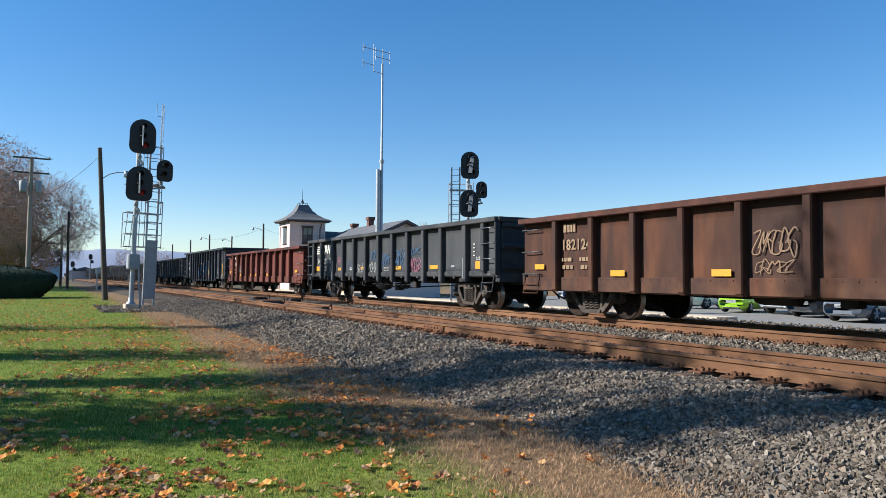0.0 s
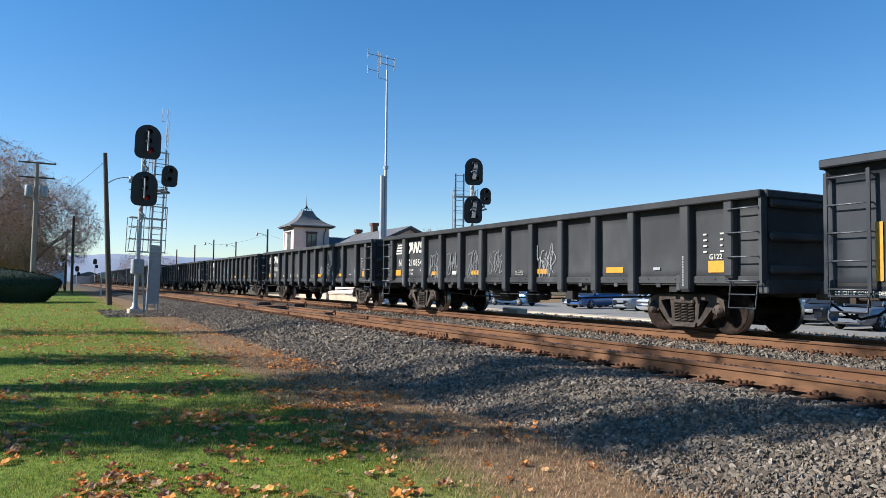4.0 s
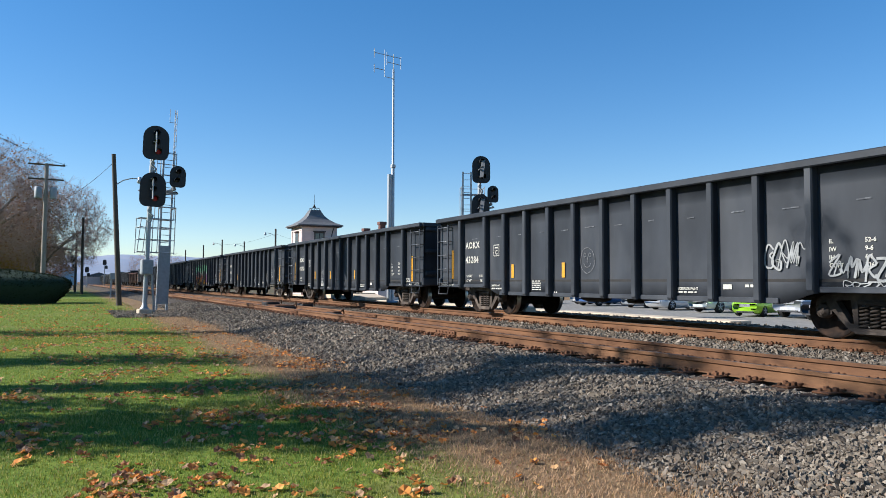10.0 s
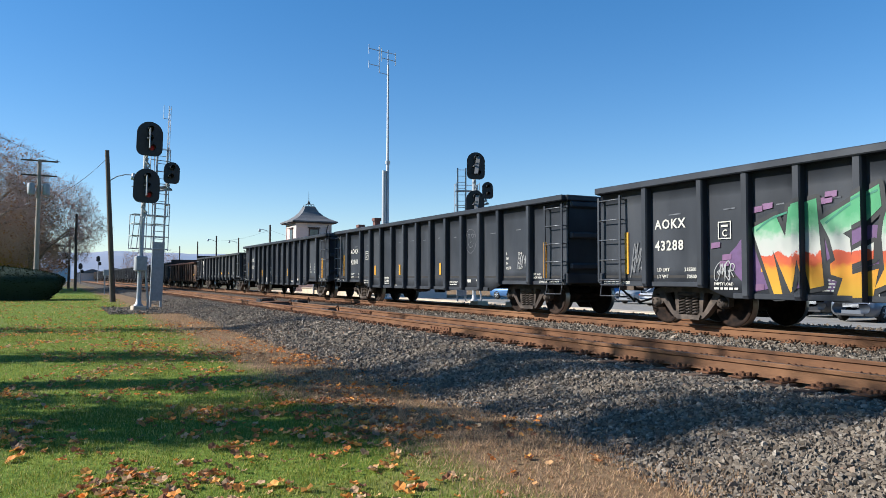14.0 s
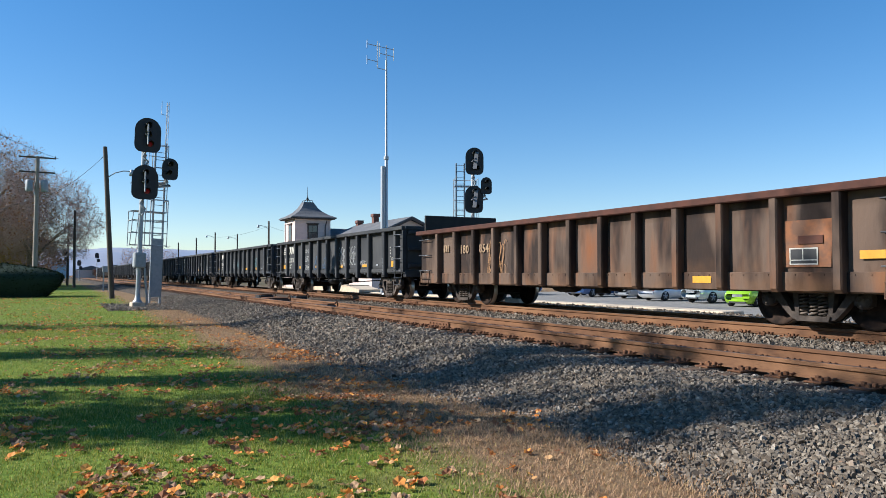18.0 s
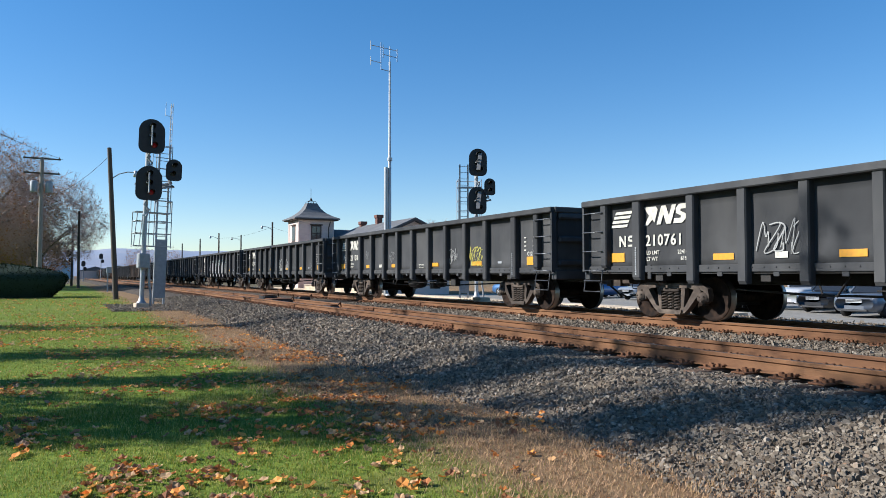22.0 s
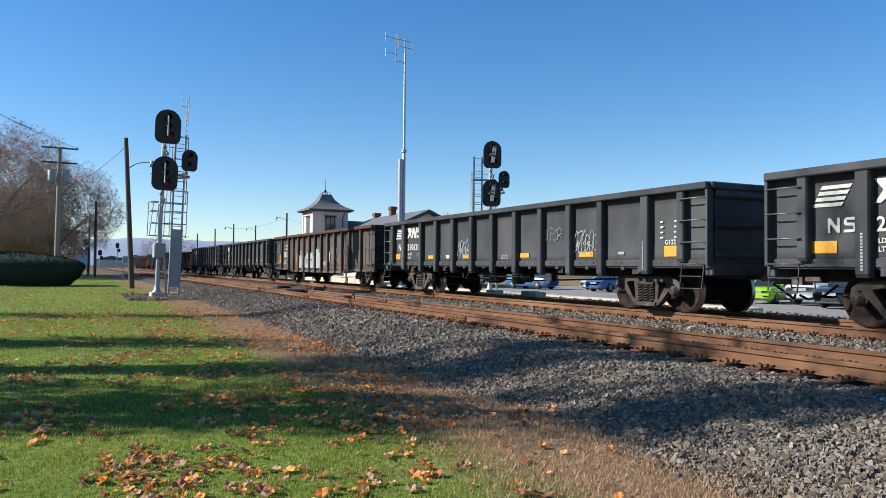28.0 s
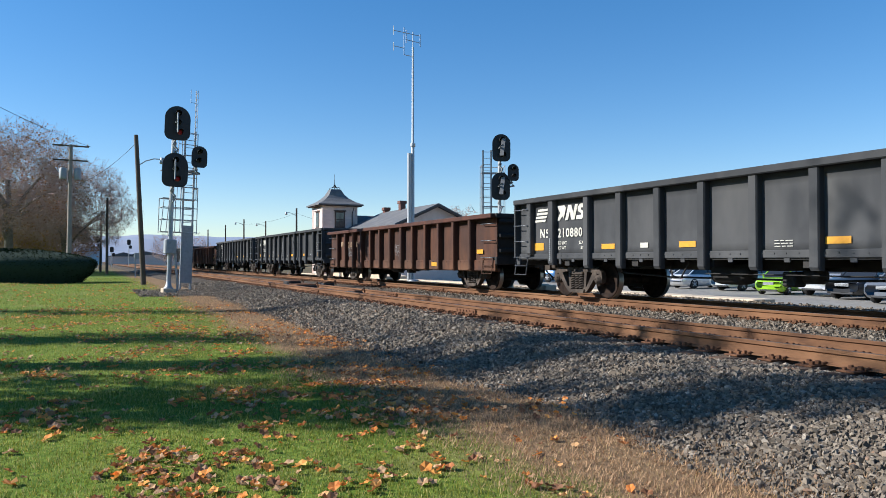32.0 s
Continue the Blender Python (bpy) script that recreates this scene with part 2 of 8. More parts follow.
# ---------------------------------------------------------------- mesh helpers
class Shape:
    """Gathers faces of one mesh."""

    def __init__(self):
        self.v, self.f, self.m, self.s = [], [], [], []

    def add(self, verts, faces, mi=0, smooth=False):
        o = len(self.v)
        self.v += [tuple(p) for p in verts]
        for f in faces:
            self.f.append([o + i for i in f])
            self.m.append(mi)
            self.s.append(smooth)
        return self

    def box(self, x0, x1, y0, y1, z0, z1, mi=0, cut=0.0):
        """A box; cut: a chamfer on its upright and level edges, as an inner shell of 24 corners."""
        if cut <= 0:
            v = [(x, y, z) for z in (z0, z1) for y in (y0, y1) for x in (x0, x1)]
            return self.add(v, [(0, 2, 3, 1), (4, 5, 7, 6), (0, 1, 5, 4), (2, 6, 7, 3), (0, 4, 6, 2), (1, 3, 7, 5)], mi)
        c = cut
        xs, ys, zs = ((x0, x1), (y0, y1), (z0, z1))
        v, idx = [], {}
        for i in (0, 1):
            for j in (0, 1):
                for k in (0, 1):
                    px, py, pz = xs[i], ys[j], zs[k]
                    sx, sy, sz = (c if i == 0 else -c), (c if j == 0 else -c), (c if k == 0 else -c)
                    for a, p in enumerate(((px, py + sy, pz + sz), (px + sx, py, pz + sz), (px + sx, py + sy, pz))):
                        idx[i, j, k, a] = len(v)
                        v.append(p)
        f = []
        for i in (0, 1):
            q = [idx[i, 0, 0, 0], idx[i, 0, 1, 0], idx[i, 1, 1, 0], idx[i, 1, 0, 0]]
            f.append(q if i == 0 else q[::-1])
            q = [idx[0, i, 0, 1], idx[1, i, 0, 1], idx[1, i, 1, 1], idx[0, i, 1, 1]]
            f.append(q if i == 0 else q[::-1])
            q = [idx[0, 0, i, 2], idx[0, 1, i, 2], idx[1, 1, i, 2], idx[1, 0, i, 2]]
            f.append(q if i == 0 else q[::-1])
        for i in (0, 1):
            for j in (0, 1):
                q = [idx[i, j, 0, 0], idx[i, j, 0, 1], idx[i, j, 1, 1], idx[i, j, 1, 0]]
                f.append(q if (i + j) % 2 else q[::-1])
                q = [idx[i, 0, j, 0], idx[i, 0, j, 2], idx[i, 1, j, 2], idx[i, 1, j, 0]]
                f.append(q)
                q = [idx[0, i, j, 1], idx[0, i, j, 2], idx[1, i, j, 2], idx[1, i, j, 1]]
                f.append(q)
                for k in (0, 1):
                    f.append([idx[i, j, k, 0], idx[i, j, k, 1], idx[i, j, k, 2]])
        return self.add(v, f, mi)

    def prism(self, poly, axis, a0, a1, mi=0):
        """A closed outline drawn out along an axis: poly gives the two other coordinates."""
        n = len(poly)

        def P(p, a):
            return {"x": (a, p[0], p[1]), "y": (p[0], a, p[1]), "z": (p[0], p[1], a)}[axis]
        v = [P(p, a0) for p in poly] + [P(p, a1) for p in poly]
        f = [list(range(n))[::-1], list(range(n, 2 * n))] + [[i, (i + 1) % n, n + (i + 1) % n, n + i] for i in range(n)]
        return self.add(v, f, mi)

    def tube(self, path, r, n=8, mi=0, cap=True, r1=None):
        """A round bar along a path of points, tapering to r1."""
        pts = [Vector(p) for p in path]
        rings, last = [], None
        for i, p in enumerate(pts):
            d = (pts[min(i + 1, len(pts) - 1)] - pts[max(i - 1, 0)]).normalized()
            if last is None:
                a = d.orthogonal().normalized()
            else:
                a = (last - d * last.dot(d)).normalized()
            last = a
            b = d.cross(a)
            rr = r if r1 is None else r + (r1 - r) * i / max(1, len(pts) - 1)
            rings.append([p + a * (rr * math.cos(2 * math.pi * k / n)) + b * (rr * math.sin(2 * math.pi * k / n)) for k in range(n)])
        v = [q for ring in rings for q in ring]
        f = []
        for i in range(len(pts) - 1):
            for k in range(n):
                f.append([i * n + k, i * n + (k + 1) % n, (i + 1) * n + (k + 1) % n, (i + 1) * n + k])
        self.add(v, f, mi, True)
        if cap:
            self.add(rings[0], [list(range(n))[::-1]], mi)
            self.add(rings[-1], [list(range(n))], mi)
        return self

    def lathe(self, profile, axis="z", n=16, centre=(0, 0, 0), mi=0, smooth=True):
        """A turned form: profile of (radius, height along the axis)."""
        v = []
        for r, h in profile:
            for k in range(n):
                c, s = r * math.cos(2 * math.pi * k / n), r * math.sin(2 * math.pi * k / n)
                p = {"z": (c, s, h), "x": (h, c, s), "y": (s, h, c)}[axis]
                v.append((p[0] + centre[0], p[1] + centre[1], p[2] + centre[2]))
        f = [[i * n + k, i * n + (k + 1) % n, (i + 1) * n + (k + 1) % n, (i + 1) * n + k] for i in range(len(profile) - 1) for k in range(n)]
        self.add(v, f, mi, smooth)
        for i, flip in ((0, True), (len(profile) - 1, False)):
            if profile[i][0] > 1e-6:
                q = list(range(i * n, i * n + n))
                self.add([v[j] for j in q], [list(range(n))[::-1] if flip else list(range(n))], mi)
        return self

    def quad(self, a, b, c, d, mi=0):
        return self.add([a, b, c, d], [[0, 1, 2, 3]], mi)

    def mesh(self, name, *mats):
        me = bpy.data.meshes.new(name)
        me.from_pydata(self.v, [], self.f)
        for m in mats:
            me.materials.append(m)
        me.polygons.foreach_set("material_index", self.m)
        me.polygons.foreach_set("use_smooth", self.s)
        me.update()
        return me


def part(name, shape, mats, parent=None, label="", m=None):
    """Links a shape or a mesh as one object, under a thing or a part."""
    mats = mats if isinstance(mats, (list, tuple)) else [mats]
    me = shape.mesh(name, *mats) if isinstance(shape, Shape) else shape
    ob = new(name, me)
    if parent is not None:
        ob.parent = parent
    if m is not None:
        ob.matrix_basis = m
    if label:
        ob["label"] = label
    return ob


def empty(name, m, label, category, group="", kind=""):
    ob = new(name)
    ob.empty_display_size = 0.3
    ob.matrix_basis = m
    return tagged(ob, label, category, group, kind)


LETTERING = {}


def prepare_text(items):
    """Turns all lettering into meshes at once: it lies in the plane x = 0, reads towards -y and stands up along z."""
    obs = []
    for body, size, spacing in sorted(set(items)):
        cu = bpy.data.curves.new("lettering", "FONT")
        cu.body, cu.size, cu.space_character, cu.resolution_u, cu.offset = body, size, spacing, 2, 0.022 * size
        ob = bpy.data.objects.new("lettering", cu)
        scene.collection.objects.link(ob)
        obs.append((body, size, spacing, ob, cu))
    deps = bpy.context.evaluated_depsgraph_get()
    for body, size, spacing, ob, cu in obs:
        me = bpy.data.meshes.new_from_object(ob.evaluated_get(deps))
        me.transform(Matrix(((0, 0, -1, 0), (-1, 0, 0, 0), (0, 1, 0, 0), (0, 0, 0, 1))))
        me.materials.clear()
        me.materials.append(M["white_paint"])
        LETTERING[body, size, spacing] = me
    for body, size, spacing, ob, cu in obs:
        bpy.data.objects.remove(ob)
        bpy.data.curves.remove(cu)


def scatter(name, verts, faces, places, mats, seed=0, label="", category="", parent=None):
    """Many small copies of one form, joined: places are 4 x 4 matrices in one array of n x 4 x 4."""
    verts = np.array(verts, float)
    n, k = len(places), len(verts)
    hv = np.c_[verts, np.ones(k)]
    co = np.einsum("nij,kj->nki", places, hv)[:, :, :3].reshape(-1, 3)
    me = bpy.data.meshes.new(name)
    sizes = [len(f) for f in faces]
    base = np.concatenate([np.array(f) for f in faces])
    loops = (base[None, :] + (np.arange(n) * k)[:, None]).ravel()
    tot = np.tile(sizes, n)
    me.vertices.add(n * k)
    me.vertices.foreach_set("co", co.ravel())
    me.loops.add(len(loops))
    me.loops.foreach_set("vertex_index", loops.astype(np.int32))
    me.polygons.add(len(tot))
    me.polygons.foreach_set("loop_start", np.r_[0, np.cumsum(tot)[:-1]].astype(np.int32))
    me.polygons.foreach_set("loop_total", tot.astype(np.int32))
    me.polygons.foreach_set("use_smooth", np.zeros(len(tot), dtype=bool))
    me.update(calc_edges=True)
    me.materials.append(mats)
    ob = new(name, me)
    if parent is not None:
        ob.parent = parent
    return tagged(ob, label, category, kind="stuff")


def placements(xyz, yaw, tilt, roll, sx, sy, sz):
    """Arrays of poses: turned about z, then tipped."""
    n = len(xyz)
    cz, sz_, cx, sx_, cy, sy_ = np.cos(yaw), np.sin(yaw), np.cos(tilt), np.sin(tilt), np.cos(roll), np.sin(roll)
    Z = np.zeros((n, 3, 3)); X = np.zeros((n, 3, 3)); Y = np.zeros((n, 3, 3))
    Z[:, 0, 0], Z[:, 0, 1], Z[:, 1, 0], Z[:, 1, 1], Z[:, 2, 2] = cz, -sz_, sz_, cz, 1
    X[:, 0, 0], X[:, 1, 1], X[:, 1, 2], X[:, 2, 1], X[:, 2, 2] = 1, cx, -sx_, sx_, cx
    Y[:, 1, 1], Y[:, 0, 0], Y[:, 0, 2], Y[:, 2, 0], Y[:, 2, 2] = 1, cy, sy_, -sy_, cy
    S = np.zeros((n, 3, 3))
    S[:, 0, 0], S[:, 1, 1], S[:, 2, 2] = sx, sy, sz
    out = np.zeros((n, 4, 4))
    out[:, :3, :3] = Z @ X @ Y @ S
    out[:, :3, 3] = xyz
    out[:, 3, 3] = 1
    return out


# order of the train from its head: form, paint, number
CARS = [("old", "brown", "182124"), ("low", "black", "211121"), ("old", "red", "581841"), ("tall", "black_new", "43313"), ("low", "black", "210854"), ("low", "black", "210667"),
        ("low", "black", "211293"), ("low", "black", "210609"), ("low", "black", "210771"), ("tall", "black_new", "43284"), ("tall", "black_new", "43292"), ("tall", "black_new", "43324"),
        ("tall", "black_new", "43288"), ("tall", "black_new", "43310"), ("tall", "black_new", "43279"), ("low", "black", "211304"), ("rust", "rust", "180854"), ("low", "black", "210769"),
        ("low", "black", "210600"), ("low", "black", "210761"), ("low", "black", "211083"), ("low", "black", "211016"), ("low", "black", "210706"), ("low", "black", "210719"),
        ("low", "black", "210557"), ("low", "black", "210620"), ("high", "umber", "210071"), ("low", "black", "211315"), ("low", "black", "210880"), ("rust", "brown", "2100"),
        ("low", "black", "210113"), ("low", "black", "211402"), ("rust", "brown", "1804"), ("low", "black", "210230")]
LD = [str(223800 + (i * 37) % 9 * 100) for i in range(len(CARS))]
LT = [str(61400 + (i * 53) % 7 * 100) for i in range(len(CARS))]
for i, a, c in ((5, "224400", "61600"), (6, "224600", "61400"), (18, "224200", "61800"), (19, "224100", "61900"), (20, "223900", "61900"), (25, "223900", "62100"), (27, "224800", "61200")):
    LD[i], LT[i] = a, c
SPECS = (("IL", "52-6"), ("IW", "9-6"), ("IH", "6-5"), ("CUFT", "3267"))
prepare_text([(n, {"low": 0.32, "tall": 0.28, "high": 0.24}.get(f, 0.35), {"low": 1.12, "tall": 1.14}.get(f, 1.05)) for f, p, n in CARS if f != "rust"]
             + [(w, 0.35, 1.05) for f, p, n in CARS if f == "rust" for w in (n[:3], n[3:] or "00")]
             + [(w, 0.11, 1.0) for w in LD + LT + ["LD LMT", "LT WT"]] + [(w, 0.1, 1.0) for p in SPECS for w in p] + [(w, 0.1, 1.0) for w in ("LD LMT", "LT WT", "215500", "70500")]
             + [(w, 0.075, 1.0) for w in ("LIFT AND", "JACK HERE", "2 INCH HF COMP SHOES", "EMPTY LOAD")] + [("G122", 0.14, 1.0), ("C", 0.18, 1.0), ("AOKX", 0.27, 1.14), ("EXTERIOR PAINT", 0.07, 1.0)])


# ---------------------------------------------------------------- ground and tracks
# x runs across the line, y along it away from the camera; rail heads at z = 0.
NEAR_RAIL, GAUGE, TRACK2 = 7.46, 1.505, 12.45
TRACK1 = NEAR_RAIL + GAUGE / 2


def smooth(a, b, x):
    t = min(1.0, max(0.0, (x - a) / (b - a)))
    return t * t * (3 - 2 * t)


def ground_z(x, y):
    """The lawn rises a little away from the camera and to the left; the land beyond the tracks lies lower."""
    z = -0.6 + 0.0042 * min(max(y, 0), 55)
    z += 0.05 * max(0.0, min(-2.5 - x, 12.0)) * smooth(8, 40, y)
    if x > 4:
        z -= 0.12 * smooth(4, 6, x)
    if x > 18:
        z = z * (1 - smooth(20.3, 25, x)) - 0.93 * smooth(20.3, 25, x)
    z += 0.03 * noise.noise(Vector((x * 0.35, y * 0.35, 0))) if abs(x) < 25 and y < 60 else 0
    return z


def ballast_z(x, y):
    w = 0.05 * noise.noise(Vector((x * 1.1, y * 0.8, 3.0)))
    edge = 4.55 + 0.25 * noise.noise(Vector((0, y * 0.5, 7.0)))
    if x < 6.55:
        z = -0.62 + 0.0042 * min(max(y, 0), 55) * 0.6 + smooth(edge - 0.3, 6.75, x) * 0.40 + w * smooth(edge, edge + 0.6, x)
        return min(z, -0.235)
    if x > 14.2:
        return -0.2 - 0.14 * smooth(14.2, 15.5, x) + 0.4 * w
    return -0.245 + 0.25 * w + 0.075 * smooth(9.6, 10.3, x) * (1 - smooth(11.5, 11.9, x))


def grid_mesh(name, xs, ys, fn, mats):
    v = [(x, y, fn(x, y)) for y in ys for x in xs]
    n = len(xs)
    f = [(j * n + i, j * n + i + 1, (j + 1) * n + i + 1, (j + 1) * n + i) for j in range(len(ys) - 1) for i in range(n - 1)]
    me = bpy.data.meshes.new(name)
    me.from_pydata(v, [], f)
    me.materials.append(mats)
    me.polygons.foreach_set("use_smooth", [True] * len(f))
    return me


def spaced(a, b, step):
    return [a + (b - a) * i / max(1, round((b - a) / step)) for i in range(max(1, round((b - a) / step)) + 1)]


def lawn_material():
    """Green lawn that passes into dead brown grass beside the stones, and into dull fields far off."""
    m = bpy.data.materials.new("lawn_ground")
    m.use_nodes = True
    nt = m.node_tree
    b = nt.nodes["Principled BSDF"]
    b.inputs["Roughness"].default_value = 0.95
    b.inputs["Specular IOR Level"].default_value = 0.1
    g = nt.nodes.new("ShaderNodeNewGeometry")
    sep = nt.nodes.new("ShaderNodeSeparateXYZ")
    nt.links.new(g.outputs["Position"], sep.inputs[0])

    def noise_of(sc, det=5):
        n = nt.nodes.new("ShaderNodeTexNoise")
        n.inputs["Scale"].default_value, n.inputs["Detail"].default_value = sc, det
        nt.links.new(g.outputs["Position"], n.inputs["Vector"])
        return n.outputs[0]

    def rng(s, a, c):
        r = nt.nodes.new("ShaderNodeMapRange")
        r.inputs["From Min"].default_value, r.inputs["From Max"].default_value = a, c
        nt.links.new(s, r.inputs[0])
        return r.outputs[0]

    def mix(f, a, c):
        x = nt.nodes.new("ShaderNodeMix")
        x.data_type = "RGBA"
        nt.links.new(f, x.inputs[0])
        for s, i in ((a, 6), (c, 7)):
            if isinstance(s, tuple):
                x.inputs[i].default_value = (*s, 1)
            else:
                nt.links.new(s, x.inputs[i])
        return x.outputs[2]
    green = mix(rng(noise_of(1.5), 0.35, 0.65), (0.13, 0.19, 0.024), (0.19, 0.24, 0.038))
    green = mix(rng(noise_of(14), 0.4, 0.7), green, (0.07, 0.12, 0.016))
    green = mix(rng(noise_of(0.6), 0.55, 0.75), green, (0.2, 0.17, 0.06))
    dead = mix(rng(noise_of(9), 0.35, 0.65), (0.28, 0.18, 0.095), (0.17, 0.11, 0.06))
    wob = nt.nodes.new("ShaderNodeMath")
    wob.operation = "MULTIPLY_ADD"
    wob.inputs[1].default_value = 1.6
    nt.links.new(noise_of(0.9), wob.inputs[0])
    nt.links.new(sep.outputs[0], wob.inputs[2])
    near = mix(rng(wob.outputs[0], 3.35, 4.1), green, dead)
    far = mix(rng(noise_of(0.02), 0.4, 0.6), (0.1, 0.085, 0.05), (0.16, 0.12, 0.07))
    out = mix(rng(sep.outputs[1], 90, 130), near, far)
    nt.links.new(out, b.inputs["Base Color"])
    bp = nt.nodes.new("ShaderNodeBump")
    bp.inputs["Strength"].default_value, bp.inputs["Distance"].default_value = 0.5, 0.03
    nt.links.new(noise_of(45), bp.inputs["Height"])
    nt.links.new(bp.outputs[0], b.inputs["Normal"])
    return m


gx = [-4000, -1500, -600, -250, -120, -70, -45] + spaced(-32, -8, 3) + spaced(-7, 5.5, 0.5) + [6.5, 8, 12, 16, 18, 19] + spaced(20, 26, 1) + [32, 45, 70, 120, 250, 600, 1500, 4000]
gy = [-3000, -600, -150, -50, -20, -8] + spaced(-4, 26, 0.5) + spaced(28, 64, 2) + [75, 90, 110, 140, 200, 320, 600, 1200, 2400, 4500]
ground = tagged(new("ground", grid_mesh("ground", gx, gy, ground_z, lawn_material())), "green lawn turning to dry brown grass beside the tracks", "ground", kind="structure")

M["stone_bed"] = mat("grey_ballast_bed", (0.13, 0.105, 0.082), 0.95, col2=(0.035, 0.03, 0.025), scale=14, detail=8, lo=0.42, hi=0.6, col3=(0.11, 0.08, 0.058), scale3=0.5, lo3=0.55, hi3=0.8, spec=0.08,
                     bump=1.0, bscale=16)
bx = spaced(3.9, 6.9, 0.25) + [7.4, 8.2, 9.0, 9.7, 10.4, 11.2, 12.4, 13.6, 14.2, 14.6, 15, 15.6, 16.5, 17.5, 18.42, 19.36]
by = [-60, -30, -12] + spaced(-6, 30, 0.4) + spaced(31, 60, 1.0) + spaced(64, 120, 4) + [140, 180, 240, 330, 450, 620]
ballast = tagged(new("ballast", grid_mesh("ballast", bx, by, ballast_z, M["stone_bed"])), "bed of grey crushed stone under two railway tracks", "ballast", kind="structure")

STONE_V = [(-0.62, -0.28, -0.22), (-0.1, -0.56, -0.28), (0.55, -0.38, -0.2), (0.62, 0.3, -0.26), (0.02, 0.56, -0.3), (-0.55, 0.36, -0.2), (-0.46, -0.24, 0.26), (0.12, -0.42, 0.36), (0.5, 0.02, 0.26), (0.18, 0.42, 0.34), (-0.34, 0.3, 0.3)]
SHARD_V = [(-0.75, -0.1, -0.1), (0.7, -0.25, -0.2), (0.1, 0.6, -0.3), (0.05, -0.55, 0.15), (0.45, 0.35, 0.32), (-0.4, 0.25, 0.36)]
SHARD_F = [(0, 2, 1), (0, 1, 3), (1, 2, 4), (2, 0, 5), (3, 1, 4), (0, 3, 5), (3, 4, 5), (2, 5, 4)]
STONE_F = [(6, 7, 8, 9, 10), (0, 1, 7, 6), (1, 2, 8, 7), (2, 3, 8), (3, 4, 9, 8), (4, 5, 10, 9), (5, 0, 6, 10), (5, 4, 3, 2, 1, 0)]
M["stones"] = ramp_mat("crushed_stone", [(0.0, (0.08, 0.06, 0.043)), (0.35, (0.135, 0.108, 0.08)), (0.65, (0.185, 0.15, 0.112)), (0.9, (0.24, 0.198, 0.15)), (0.97, (0.33, 0.28, 0.22)), (1.0, (0.22, 0.12, 0.065))], 0.9)


def strew(name, n, x0, x1, y0, y1, size, seed, label, fn=ballast_z, near_power=1.0, form=0, bed=True):
    r = np.random.RandomState(seed)
    xs = r.uniform(x0, x1, n)
    ys = y0 + (y1 - y0) * r.uniform(0, 1, n) ** near_power
    zs = np.array([fn(a, c) for a, c in zip(xs, ys)])
    s = size * np.clip(r.lognormal(-0.08, 0.3, n), 0.45, 1.7)
    keep = (xs > 4.5 + 0.45 * r.normal(size=n)) | (not bed)
    p = np.c_[xs, ys, zs + s * r.uniform(0.0, 0.55, n)][keep]
    s, k = s[keep], int(keep.sum())
    return scatter(name, SHARD_V if form else STONE_V, SHARD_F if form else STONE_F, placements(p, r.uniform(0, 6.28, k), r.uniform(0, 6.28, k), r.uniform(0, 6.28, k), s * r.uniform(0.7, 1.5, k), s * r.uniform(0.7, 1.3, k), s * r.uniform(0.6, 1.0, k)),
                   M["stones"], label=label, category="stones")


strew("ballast_stones", 72000, 4.1, 7.27, 2.4, 10.0, 0.031, 1, "loose grey crushed stones sloping down from the track", near_power=1.1)
strew("ballast_stones", 34000, 4.1, 7.27, 9.5, 17.0, 0.038, 11, "loose grey crushed stones sloping down from the track")
strew("ballast_stones", 24000, 4.1, 7.35, -6.0, 2.5, 0.042, 12, "loose grey crushed stones sloping down from the track", form=1)
strew("ballast_stones", 62000, 4.3, 7.35, 15.5, 44.0, 0.044, 2, "loose grey crushed stones sloping down from the track", near_power=1.2, form=1)
strew("ballast_stones", 22000, 9.05, 11.65, 4.0, 28.0, 0.036, 3, "loose grey crushed stones between the two tracks", form=1, bed=False)
strew("ballast_stones", 9000, 7.55, 8.9, 4.0, 22.0, 0.04, 4, "loose grey crushed stones between the rails", form=1, bed=False)
strew("ballast_stones", 14000, 14.2, 19.3, 5.0, 34.0, 0.05, 6, "pale loose stones beyond the far track", form=1, bed=False)


def pad_z(x, y):
    return max(ground_z(x, y), ballast_z(x, y) if x > 3.9 else -9)


strew("gravel_pad", 9000, 1.9, 4.8, 31.5, 37.5, 0.055, 8, "patch of loose gravel round the signal foot", fn=pad_z, form=1, bed=False)


def rail_shape(x, y0, y1, z):
    s = Shape()
    prof = [(-0.07, -0.18), (-0.07, -0.168), (-0.02, -0.15), (-0.009, -0.06), (-0.036, -0.046), (-0.037, -0.008), (-0.028, 0.0), (0.028, 0.0), (0.037, -0.008), (0.036, -0.046), (0.009, -0.06),
            (0.02, -0.15), (0.07, -0.168), (0.07, -0.18)]
    n = len(prof)
    v = [(x + a, y, z + c) for y in (y0, y1) for a, c in prof]
    for i in range(n):
        s.add([v[i], v[(i + 1) % n], v[n + (i + 1) % n], v[n + i]], [[3, 2, 1, 0]], 1 if i == 6 else 0)
    return s


